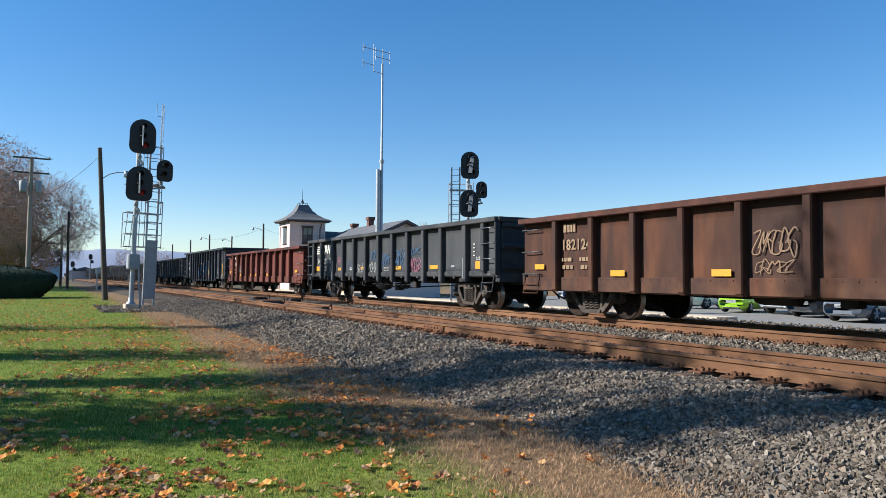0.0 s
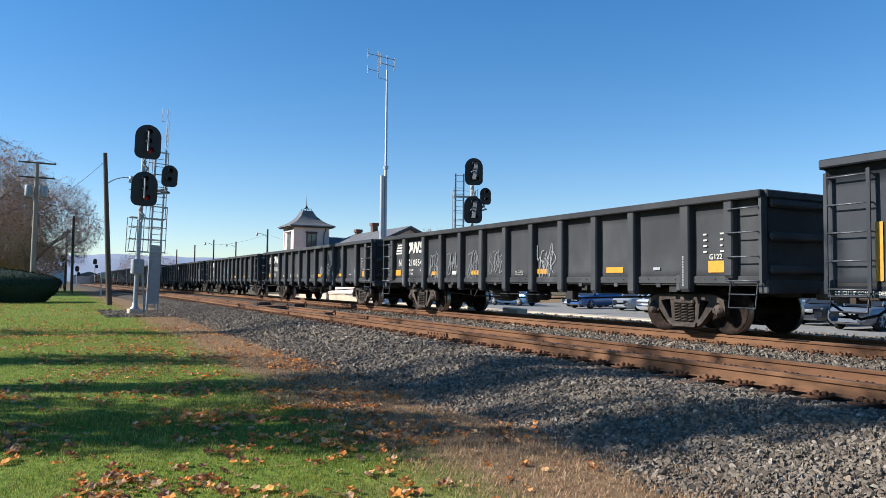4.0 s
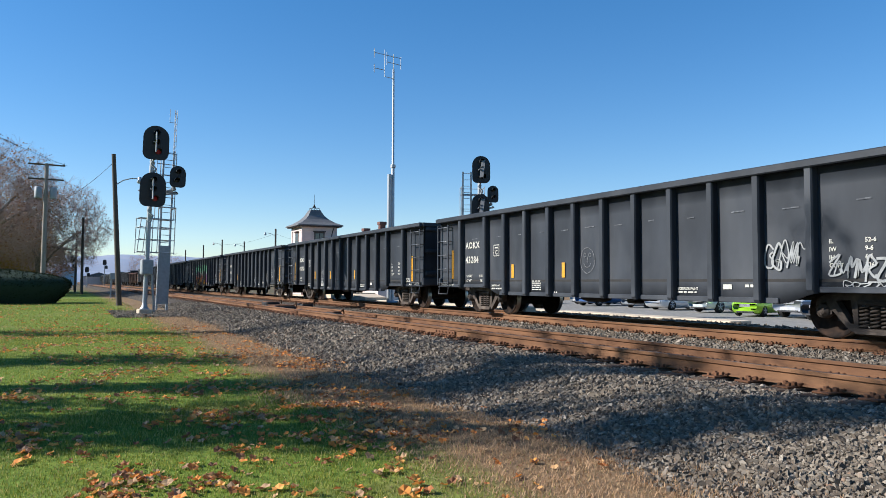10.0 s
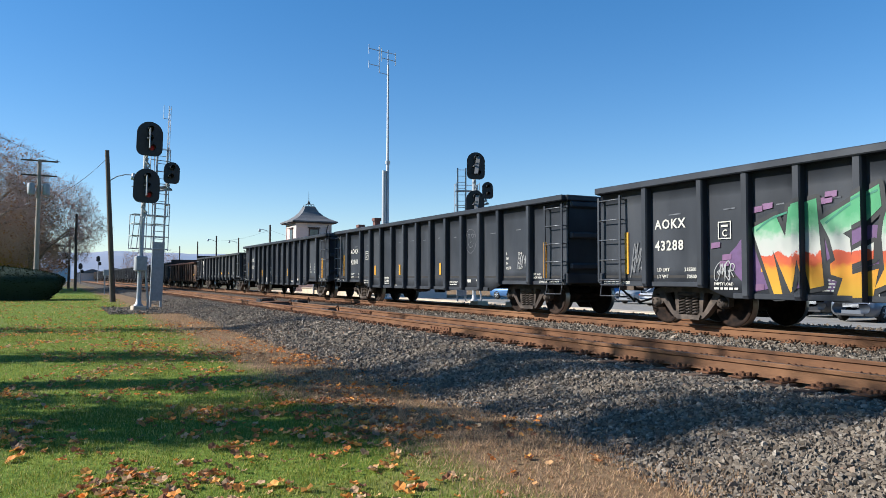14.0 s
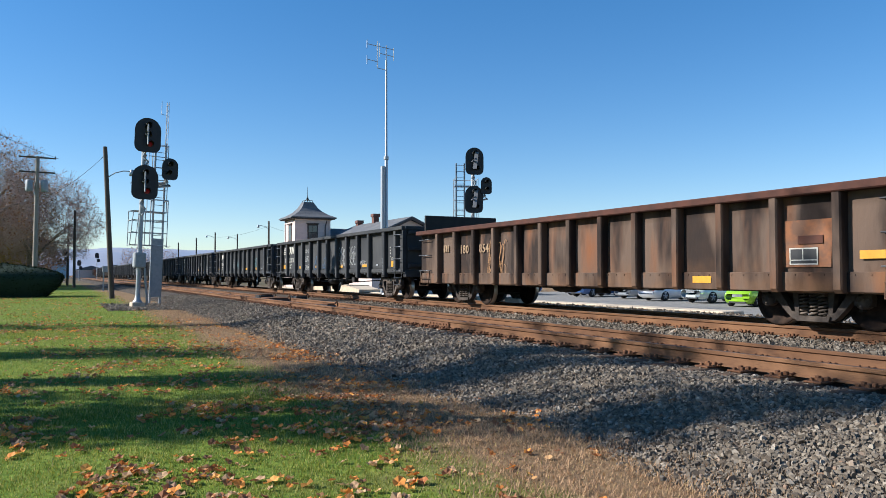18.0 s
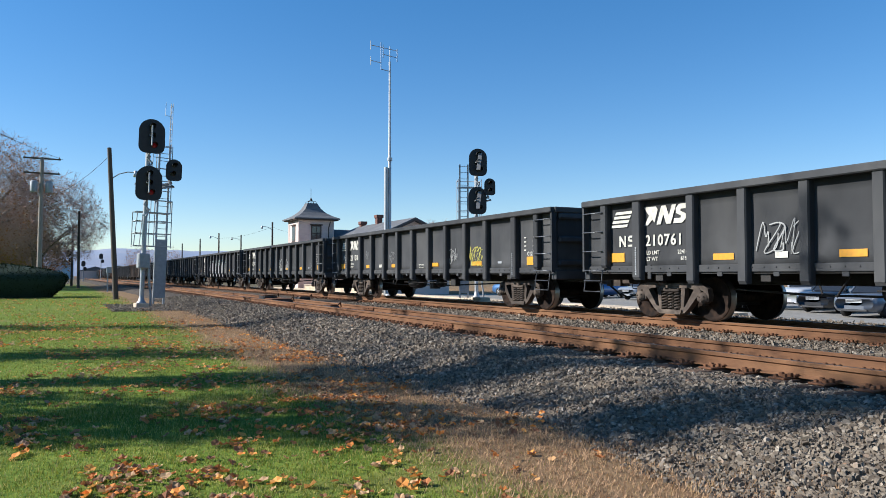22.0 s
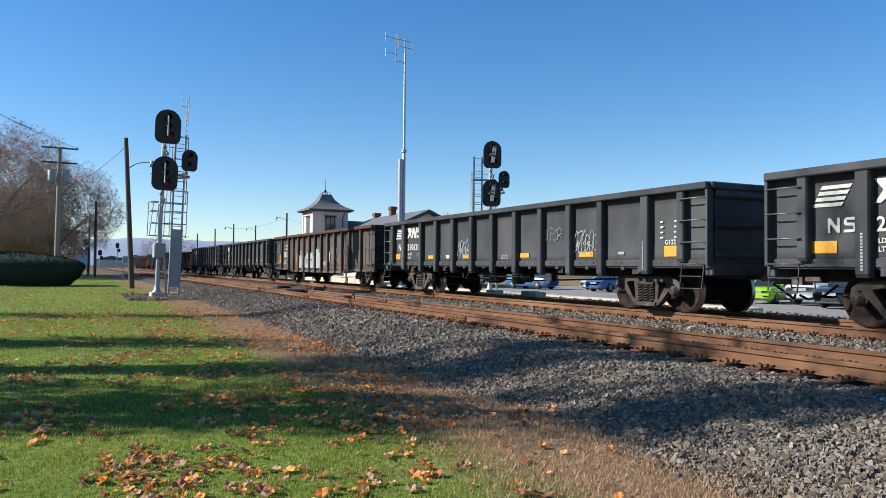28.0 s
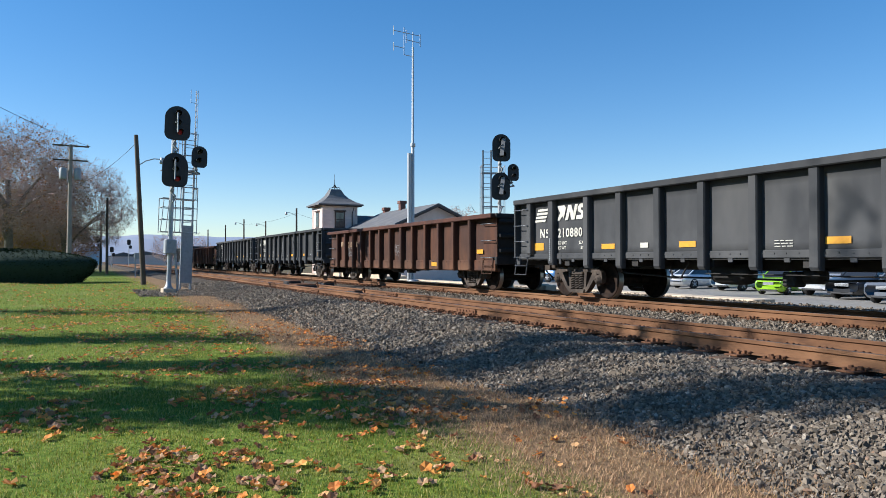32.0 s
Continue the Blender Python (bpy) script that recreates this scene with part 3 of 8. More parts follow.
def plate_mesh():
    """A tie plate with its spikes and the clip that grips the rail foot."""
    s = Shape()
    s.box(-0.27, 0.24, -0.105, 0.105, -0.2, -0.178, cut=0.006)
    for sx in (-1, 1):
        for dy in (-0.055, 0.055):
            s.box(sx * 0.09 - 0.024, sx * 0.09 + 0.024, dy - 0.024, dy + 0.024, -0.19, -0.135, cut=0.006)
        s.box(sx * 0.18 - 0.022, sx * 0.18 + 0.022, -0.07, -0.026, -0.19, -0.14, cut=0.005).box(sx * 0.2 - 0.02, sx * 0.2 + 0.02, 0.03, 0.07, -0.19, -0.15, cut=0.005)
        s.tube([(sx * 0.11, -0.12, -0.165), (sx * 0.06, -0.13, -0.15), (sx * 0.02, -0.135, -0.17)], 0.014, 6)
    return s.mesh("tie_plate", M["plate"])


def joint_bar_mesh():
    s = Shape()
    for sx in (-1, 1):
        s.box(sx * 0.045 - 0.012, sx * 0.045 + 0.012, -0.45, 0.45, -0.155, -0.055, cut=0.006)
        for k in range(6):
            s.lathe([(0.02, 0), (0.02, 0.02)], "x", 6, (sx * 0.058 - (0.0 if sx > 0 else 0.02), -0.38 + 0.152 * k, -0.1))
    return s.mesh("joint_bar", M["plate"])


def track(name, xc, cant, label, seed, lift=0.0):
    r = random.Random(seed)
    tr = tagged(new(name), label, "railway track", kind="structure")
    tr.location.z = lift
    for sx in (-1, 1):
        part("rail", rail_shape(xc + sx * GAUGE / 2, -60, 620, -cant if sx > 0 else 0), [M["rail_side"], M["rail_top"]], tr, "rusty steel rail with a worn bright head")
    tie_me = Shape().box(-1.3, 1.3, -0.115, 0.115, -0.37, -0.2, cut=0.012).mesh("tie", M["tie"])
    pl = plate_mesh()
    y, k = -2.0, 0
    while y < 58 and k < 118:
        m = pose(xc + r.uniform(-0.05, 0.05), y + r.uniform(-0.02, 0.02), r.uniform(-0.012, 0.004), 0, 0, r.uniform(-1, 1))
        part("tie", tie_me, M["tie"], tr, m=m)
        for sx in (-1, 1):
            part("tie_plate", pl, M["plate"], tr, m=pose(xc + sx * GAUGE / 2, y, -cant if sx > 0 else 0, 0, 0, r.uniform(-2, 2)))
        y += 0.51
        k += 1
    far = Shape()
    yy = y
    while yy < 300:
        far.box(xc - 1.3, xc + 1.3, yy - 0.11, yy + 0.11, -0.36, -0.19)
        yy += 0.51
    tagged(part("far_ties", far, M["tie"], tr), kind="stuff")
    return tr


track1 = track("track_near", TRACK1, 0.03, "near railway track of rusty rails on timber ties", 1)
track2 = track("track_far", TRACK2, 0.0, "far railway track carrying the freight train", 2, 0.045)
for tr, x, y in ((track1, NEAR_RAIL, 26.0), (track1, NEAR_RAIL + GAUGE, 22.3), (track2, TRACK2 - GAUGE / 2, 24.5), (track1, NEAR_RAIL, 14.2)):
    part("joint_bar", joint_bar_mesh(), M["plate"], tr, m=pose(x, y, 0))

# land beyond the tracks: a low concrete platform strip, then a parking lot
plat = tagged(new("platform"), "low pale concrete platform strip beside the far track", "platform", kind="structure")
r = random.Random(4)
y = 17.0
while y < 74:
    w = 3.0
    part("slab", Shape().box(19.38, 20.38, y + 0.012, y + w - 0.012, -0.6, -0.27 + r.uniform(-0.012, 0.012), cut=0.02), M["concrete"], plat)
    y += w
lot = tagged(new("parking_lot", grid_mesh("parking_lot", [20.4] + spaced(21, 27, 1) + [34, 44, 60, 85], [-30, -10, 5, 15, 25, 35, 45, 55, 62], lambda x, y: ground_z(x, 70) * 1.0 + 0.05, M["asphalt"])),
             "grey asphalt parking lot with pale grit beyond the platform", "parking lot", kind="structure")


# ---------------------------------------------------------------- freight train
# A wagon stands in its own space with its middle at the origin, rail heads at z = 0, its trailing end towards +y.
# u is the way from the trailing end towards the leading end.
BODY, PITCH = 16.5, 17.7


def at_u(u):
    return BODY / 2 - u


SHEET = 1.45          # half-width of the side sheets


def truck_meshes():
    side = Shape()

    def slab(poly, t0=-0.07, t1=0.07):
        side.prism(poly, "x", t0, t1)
    # cast side frame: top chord that arches down over the bearings, raking struts to the spring seat, columns
    for s in (-1, 1):
        top = [(0.0, 0.76), (0.3, 0.77), (0.62, 0.77), (0.86, 0.74), (0.99, 0.66), (1.02, 0.52), (1.0, 0.4), (0.93, 0.4), (0.94, 0.54), (0.87, 0.61), (0.7, 0.62), (0.5, 0.66), (0.0, 0.66)]
        slab([(s * y, z) for y, z in top][::-s])
        slab([(s * y, z) for y, z in [(0.26, 0.13), (0.38, 0.15), (0.47, 0.22), (0.82, 0.6), (0.78, 0.68), (0.66, 0.66), (0.4, 0.28), (0.26, 0.25)]][::-s], -0.075, 0.075)
        slab([(s * y, z) for y, z in [(0.27, 0.22), (0.34, 0.22), (0.4, 0.68), (0.28, 0.68)]][::-s], -0.06, 0.06)
        slab([(s * y, z) for y, z in [(0.72, 0.42), (0.79, 0.4), (0.82, 0.63), (0.7, 0.64)]][::-s])
    slab([(-0.3, 0.12), (0.3, 0.12), (0.33, 0.21), (-0.33, 0.21)], -0.11, 0.11)
    spring = Shape()
    for dy in (-0.175, 0.0, 0.175):
        spring.tube([(-0.03 + 0.07 * math.cos(a), dy + 0.07 * math.sin(a), 0.22 + 0.36 * a / (12 * math.pi)) for a in [k * math.pi / 4 for k in range(49)]], 0.02, 5)
    spring.box(-0.12, 0.09, -0.27, 0.27, 0.58, 0.66, cut=0.02)
    cap = Shape().lathe([(0.0, -0.09), (0.07, -0.09), (0.075, -0.07), (0.115, -0.06), (0.12, 0.02), (0.12, 0.1)], "x", 14)
    for k in range(3):
        a = 2.1 * k + 0.4
        cap.lathe([(0.018, -0.085), (0.018, -0.105)], "x", 6, (0, 0.06 * math.cos(a), 0.06 * math.sin(a)))
    ws = Shape()
    # axle and both wheels turned as one profile, from one journal to the other
    half = [(0.0, 1.0), (0.08, 1.0), (0.085, 0.87), (0.12, 0.8525), (0.15, 0.8), (0.36, 0.7875), (0.39, 0.8225), (0.44, 0.8275), (0.457, 0.8125), (0.459, 0.7225), (0.483, 0.7075), (0.483, 0.6875), (0.47, 0.6825),
            (0.385, 0.6925), (0.36, 0.7525), (0.15, 0.7225), (0.13, 0.6625), (0.085, 0.64)]
    ws.lathe([(q, -h) for q, h in half] + half[::-1], "x", 30)
    for k, fc in enumerate(ws.f):
        if all(math.hypot(ws.v[q][1], ws.v[q][2]) > 0.4565 for q in fc):
            ws.m[k] = 1
    bol = Shape().box(-1.05, 1.05, -0.2, 0.2, 0.45, 0.72, cut=0.03)
    bol.box(-0.9, 0.9, -0.75, -0.68, 0.3, 0.42).box(-0.9, 0.9, 0.68, 0.75, 0.3, 0.42)
    return dict(side=side.mesh("side_frame", M["truck"]), spring=spring.mesh("spring", M["truck"]), cap=cap.mesh("bearing_cap", M["truck"]), ws=ws.mesh("wheelset", M["wheel"], M["tread"]),
                bol=bol.mesh("bolster", M["under"]))


TM = truck_meshes()


def add_trucks(car):
    for u in (2.26, BODY - 2.26):
        t = part("truck", TM["bol"], [], car, "cast steel truck with coil springs and two wheelsets", pose(0, at_u(u), 0.045))
        for sx in (-1, 1):
            part("side_frame", TM["side"], [], t, m=pose(sx * 1.02, 0, 0))
            part("spring", TM["spring"], [], t, m=pose(sx * 1.02, 0, 0))
            for dy in (-0.875, 0.875):
                part("bearing_cap", TM["cap"], [], t, m=pose(sx * 1.06, dy, 0.47, 0, 0, 0 if sx < 0 else 180))
        for dy in (-0.875, 0.875):
            part("wheelset", TM["ws"], [], t, "steel axle with two wheels", pose(0, dy, 0.457))
    for s in (-1, 1):
        c = Shape()
        c.box(-0.11, 0.11, s * 8.2 if s > 0 else -8.66, s * 8.66 if s > 0 else -8.2, 0.75, 0.98, cut=0.03)
        c.prism([(-0.16, s * 8.6), (-0.2, s * 8.8), (-0.05, s * 8.86), (0.0, s * 8.78), (0.17, s * 8.84), (0.2, s * 8.66), (0.12, s * 8.58)], "z", 0.7, 1.02)
        part("coupler", c, M["truck"], car, "rusty knuckle coupler")
        h = Shape().tube([(0.3, s * 8.2, 0.7), (0.33, s * 8.5, 0.5), (0.2, s * 8.75, 0.42), (0.1, s * 8.86, 0.5)], 0.025, 6)
        part("air_hose", h, M["rubber"], car)


RUNGS, ENDS = {}, {}


def ladder(car, side, y0, y1, z0, z1, rungs, stiles, mats, x):
    """Grab irons on a car's side, with stiles where it has them and the stirrup step below."""
    s = Shape()
    x = x * side
    if stiles:
        s.box(x - 0.012, x + 0.012, y0 - 0.03, y0 + 0.03, z0 - 0.05, z1 + 0.08)
        s.box(x - 0.012, x + 0.012, y1 - 0.03, y1 + 0.03, z0 - 0.05, z1 + 0.08)
    s.tube([(x * 0.96, y0 + 0.04, z0), (x, y0 + 0.04, 0.6), (x, y1 - 0.04, 0.6), (x * 0.96, y1 - 0.04, z0)], 0.016, 6)
    s.tube([(x, y0 + 0.04, 0.84), (x, y1 - 0.04, 0.84)], 0.013, 6)
    la = part("ladder", s, mats, car, "steel ladder with a stirrup step")
    key = (side, round(y1 - y0, 3), mats.name, x)
    if key not in RUNGS:
        RUNGS[key] = Shape().tube([(x - 0.12 * side, 0, 0), (x, 0, 0), (x, y1 - y0, 0), (x - 0.12 * side, y1 - y0, 0)], 0.014, 6).mesh("rung", M["rung_bar"])
    for k in range(rungs):
        part("rung", RUNGS[key], [], la, m=pose(0, y0, z0 + (z1 - z0) * k / (rungs - 1)))


def end_wall(s, top, mid_ribs, mats, car):
    """Corrugated end sheet with level ribs."""
    y = s * (BODY / 2 - 0.06)
    key = (s, top, mid_ribs, mats.name)
    if key not in ENDS:
        ya, yb = (y + 0.02, y + 0.12) if s > 0 else (y - 0.12, y - 0.02)
        ENDS[key] = (Shape().box(-SHEET, SHEET, y - 0.02, y + 0.02, 1.0, top).mesh("end_wall", mats), Shape().box(-SHEET + 0.05, SHEET - 0.05, ya, yb, 0, 0.16, cut=0.04).mesh("rib", mats),
                     Shape().box(-1.52, 1.52, y - 0.12, y + 0.14, top - 0.14, top, cut=0.02).mesh("top_beam", mats), Shape().box(-1.5, 1.5, y - 0.1, y + 0.1, 0.86, 1.1, cut=0.02).mesh("end_sill", mats))
    e = part("end_wall", ENDS[key][0], [], car)
    for k in range(mid_ribs):
        part("rib", ENDS[key][1], [], e, m=pose(0, 0, 1.2 + (top - 1.5) * k / max(1, mid_ribs - 1)))
    part("top_beam", ENDS[key][2], [], e)
    part("end_sill", ENDS[key][3], [], e)
    w = Shape()
    if s < 0:
        w.tube([(0.75 + 0.25 * math.cos(a), y - 0.2, 2.0 + 0.25 * math.sin(a)) for a in [k * math.pi / 8 for k in range(17)]], 0.014, 5)
        w.tube([(0.5, y - 0.2, 2.0), (1.0, y - 0.2, 2.0)], 0.012, 5).tube([(0.75, y - 0.2, 1.75), (0.75, y - 0.2, 2.25)], 0.012, 5)
        w.tube([(0.75, y, 2.0), (0.75, y - 0.22, 2.0)], 0.03, 6)
        part("brake_wheel", w, M["under"], car)


def post_mesh(w, z0, z1, foot, mats, d0=SHEET, d1=1.6):
    """A pressed side post, deeper at its middle, tapering at the top, with a foot below the sill."""
    s = Shape()
    h = w / 2
    prof = [(-h, 0.0), (-h, d1 - d0 - 0.03), (-h + 0.02, d1 - d0), (h - 0.02, d1 - d0), (h, d1 - d0 - 0.03), (h, 0.0)]
    n = len(prof)
    rings = [(z0 - foot, 0.72), (z0 - foot + 0.06, 1.0), (z1 + 0.03, 1.0)]
    v = [(-(d0 + p * k), q, z) for z, k in rings for q, p in prof]
    f = [[i * n + j, i * n + (j + 1) % n, (i + 1) * n + (j + 1) % n, (i + 1) * n + j] for i in range(len(rings) - 1) for j in range(n)]
    f += [list(range(n)), list(range((len(rings) - 1) * n, len(rings) * n))[::-1]]
    s.add(v, f)
    return s.mesh("post", mats)


def underframe(car, z):
    s = Shape()
    s.box(-0.35, 0.35, -8.1, 8.1, 0.78, 1.0, cut=0.02)
    part("centre_sill", s, M["under"], car)
    for y in (-5.99, 5.99, -3.2, -1.0, 1.2, 3.4):
        part("crossbearer", Shape().box(-1.4, 1.4, y - 0.1, y + 0.1, 0.86, z + 0.02), M["under"], car)
    b = Shape()
    b.lathe([(0.0, -0.45), (0.2, -0.42), (0.22, -0.3), (0.22, 0.3), (0.2, 0.42), (0.0, 0.45)], "y", 12, (-0.75, 1.2, 0.72))
    b.lathe([(0.0, -0.2), (0.14, -0.18), (0.14, 0.18), (0.0, 0.2)], "y", 10, (-0.7, -0.6, 0.7))
    b.box(-0.9, -0.6, -0.35, -0.05, 0.5, 0.78, cut=0.03)
    b.tube([(-0.7, -6, 0.78), (-0.7, -1, 0.62), (-0.7, 3, 0.62), (-0.7, 6.5, 0.78)], 0.022, 6)
    b.tube([(-1.1, -2.2, 0.72), (-1.1, 1.6, 0.72)], 0.014, 5)
    b.box(-1.2, -1.0, -2.5, -2.2, 0.62, 0.86, cut=0.02).tube([(-1.15, 2.0, 0.95), (-1.2, 2.2, 0.62), (-1.15, 2.5, 0.66), (-1.1, 2.6, 0.9)], 0.02, 6)
    part("brake_gear", b, M["under"], car, "brake cylinder, valve and pipes under the floor")


def sheet_panel(side, z_lo, z_hi, mats, car, bow=0.0, belly=0.0, posts=()):
    """A side sheet, its bays dented slightly inward or outward between the posts."""
    r = random.Random(int(bow * 1000) + side + 7)
    us = [0.0] + list(posts) + [BODY]
    fine = []
    for a, c in zip(us, us[1:]):
        fine += [a + (c - a) * k / 6 for k in range(6)]
    fine.append(BODY)
    rows = 7
    v, f = [], []
    for u in fine:
        lo = z_lo - belly * smooth(2.9, 3.7, min(u, BODY - u))
        i = max(k for k in range(len(us)) if us[k] <= u + 1e-6)
        i = min(i, len(us) - 2)
        q = (u - us[i]) / (us[i + 1] - us[i])
        for k in range(rows):
            w = k / (rows - 1)
            d = bow * math.sin(math.pi * q) * math.sin(math.pi * w) * (1 + 0.3 * math.sin(us[i] * 7.3))
            v.append((side * (SHEET + d), at_u(u), lo + (z_hi - lo) * w))
    nu = len(fine)
    for i in range(nu - 1):
        for k in range(rows - 1):
            q = (i * rows + k, i * rows + k + 1, (i + 1) * rows + k + 1, (i + 1) * rows + k)
            f.append(q if side < 0 else q[::-1])
    # inner skin, 25 mm behind
    o = len(v)
    v += [(x - side * 0.025, y, z) for x, y, z in v]
    f += [tuple(o + j for j in q[::-1]) for q in f]
    top = [i * rows + rows - 1 for i in range(nu)]
    bot = [i * rows for i in range(nu)]
    for line in (top, bot):
        for a, c in zip(line, line[1:]):
            f.append((a, c, o + c, o + a))
    me = bpy.data.meshes.new("side_sheet")
    me.from_pydata(v, [], f)
    me.materials.append(mats)
    me.polygons.foreach_set("use_smooth", [True] * len(f))
    return part("side_sheet", me, mats, car)


NS_POSTS = [0.73, 1.78, 3.28, 4.5, 5.75, 7.0, 8.25, 9.5, 10.75, 12.0, 13.22, 14.72, 15.77]
TALL_POSTS = [1.53, 3.02, 4.06, 5.1, 6.15, 7.2, 8.25, 9.3, 10.35, 11.4, 12.44, 13.48, 14.97]
RED_POSTS = [1.75, 3.04, 4.33, 5.62, 6.91, 8.2, 9.49, 10.78, 12.07, 13.36, 14.65]
OLD_POSTS = [1.5, 2.85, 4.2, 5.55, 6.9, 8.25, 9.6, 10.95, 12.3, 13.65, 15.0]
RUST_POSTS = [1.45, 2.6, 3.75, 4.85, 6.0, 7.1, 8.25, 9.4, 10.5, 11.65, 12.75, 13.9, 15.05]


def gondola(kind, m):
    """One wagon without its lettering. kind: low, tall, old or rust, and its paint."""
    form, paint = kind
    spec = dict(low=(1.07, 2.68, 0.26, NS_POSTS, 0.0, -0.015), tall=(0.82, 3.02, 0.02, TALL_POSTS, 0.2, -0.01), old=(0.66, 2.5, 0.0, OLD_POSTS, 0.0, 0.025), rust=(0.66, 2.4, 0.0, RUST_POSTS, 0.0, 0.03),
                high=(0.75, 2.7, 0.02, TALL_POSTS, 0.1, -0.02))[form]
    zlo, top, foot, posts, belly, bow = spec
    if paint == "red":
        posts = RED_POSTS
    pm = M[paint]
    car = empty("gondola_car", m, "open gondola freight car", "freight car", "cars of the freight train")
    for side in (-1, 1):
        sheet_panel(side, zlo, top - 0.12, pm, car, bow, belly, posts)
        c = Shape()
        xa, xb = sorted((side * (SHEET - 0.06), side * (1.68 if form in ("old", "rust") else 1.64)))
        c.box(xa, xb, -BODY / 2, BODY / 2, top - 0.14, top, cut=0.02)
        part("top_rim", c, M["redrim"] if paint in ("brown", "rust", "umber") else pm, car, "rolled steel top rim")
        s = Shape()
        xa, xb = sorted((side * (SHEET - 0.12), side * (SHEET + 0.035)))
        if form == "low":
            s.box(xa, xb, -BODY / 2, BODY / 2, zlo - 0.04, zlo + 0.1, cut=0.01)
            for i in range(66):
                y = -BODY / 2 + 0.12 + i * 0.25
                s.box(xa - 0.012 if side < 0 else xb, xa if side < 0 else xb + 0.012, y - 0.012, y + 0.012, zlo + 0.03, zlo + 0.054)
        else:
            s.box(xa, xb, at_u(BODY - 0.02), at_u(BODY - 3.0), zlo, zlo + 0.1, cut=0.01).box(xa, xb, at_u(3.0), at_u(0.02), zlo, zlo + 0.1, cut=0.01)
            s.box(xa, xb, at_u(BODY - 3.7), at_u(3.7), zlo - belly, zlo - belly + 0.1, cut=0.01)
        if form in ("old", "rust"):
            xa, xb = sorted((side * (SHEET + 0.03), side * (SHEET + 0.06)))
            s.box(xa, xb, -BODY / 2 + 0.02, BODY / 2 - 0.02, zlo + 0.02, zlo + 0.34, cut=0.008)
            for i in range(62):
                y = -BODY / 2 + 0.2 + i * 0.26
                s.box(xa - 0.01 if side < 0 else xb, xa if side < 0 else xb + 0.01, y - 0.013, y + 0.013, zlo + 0.28, zlo + 0.305)
        part("side_sill", s, pm, car)
        for i, u in enumerate(posts):
            wide = form == "low" and i in (1, len(posts) - 2)
            deep = form == "low" and i not in (0, 1, len(posts) - 2, len(posts) - 1)
            end = form == "low" and i in (0, len(posts) - 1)
            low = zlo - belly * smooth(2.9, 3.7, min(u, BODY - u))
            key = (form, paint, wide, deep, end, round(low, 2))
            if key not in POSTS:
                w = dict(low=0.2, tall=0.15, old=0.17, rust=0.16, high=0.15)[form]
                POSTS[key] = post_mesh(0.24 if wide else w, low + (0.06 if end else 0.0), top - 0.12, 0.2 if wide else (foot if deep else 0.0), pm, d1=1.6 if form in ("low", "tall") else 1.57 if form == "high" else 1.65)
            part("post", POSTS[key], [], car, m=pose(0, at_u(u), 0, 0, 0, 0) if side < 0 else pose(0, at_u(u), 0, 0, 0, 180))
        if form == "low":
            for u in (2.6, 3.89, 5.12, 6.38, 7.62, 8.88, 10.12, 11.38, 12.61, 13.9):
                g = Shape()
                xa, xb = sorted((side * (SHEET - 0.01), side * (SHEET + 0.02)))
                g.box(xa, xb, at_u(u) - 0.06, at_u(u) + 0.06, zlo - 0.12, zlo + 0.02, cut=0.008)
                part("sill_bracket", g, pm, car)
            for u in (2.05, 14.45):
                g = Shape()
                xa, xb = sorted((side * (SHEET), side * (SHEET + 0.03)))
                g.box(xa, xb, at_u(u) - 0.05, at_u(u) + 0.05, zlo - 0.18, zlo + 0.12, cut=0.01)
                part("jacking_pad", g, pm, car)
        for a, c in ((0.06, 0.72), (BODY - 0.72, BODY - 0.06)) if form == "low" else ((0.08, 0.78), (BODY - 0.78, BODY - 0.08)):
            ladder(car, side, at_u(c), at_u(a), 1.08 if form != "tall" else 0.95, top - 0.3, {"tall": 5, "low": 4}.get(form, 3), form in ("tall", "high"), M["black_new"] if form in ("low", "tall") else pm, 1.64 if form == "low" else 1.58)
        if form == "low":
            for a in (0.03, BODY - 0.03):
                g = Shape()
                xa, xb = sorted((side * (SHEET), side * 1.6))
                g.box(xa, xb, at_u(a) - 0.03, at_u(a) + 0.03, 1.05, top - 0.12)
                part("corner_post", g, pm, car)
    for s in (-1, 1):
        end_wall(s, top, 3, pm if paint not in ("rust", "brown", "umber") else M["under"], car)
    part("floor", Shape().box(-SHEET, SHEET, -BODY / 2 + 0.05, BODY / 2 - 0.05, 1.0, 1.05), M["under"], car)
    underframe(car, 1.0)
    add_trucks(car)
    return car


POSTS = {}


def flat_bar(u0, u1, z0, z1, slant=0.0, lift=0.006, x=SHEET):
    """A painted patch on the near side."""
    s = Shape()
    xx = -(x + lift)
    s.add([(xx, at_u(u0), z0), (xx, at_u(u1), z0), (xx, at_u(u1 + slant), z1), (xx, at_u(u0 + slant), z1)], [[0, 1, 2, 3]])
    return s


def words(car, name, body, u, z, size, colour="white_paint", lift=0.012, spacing=1.0):
    ob = part(name, LETTERING[body, size, spacing], [], car, m=pose(-(SHEET + lift), at_u(u), z))
    if colour != "white_paint":
        ob.material_slots[0].link = "OBJECT"
        ob.material_slots[0].material = M[colour]
    return ob


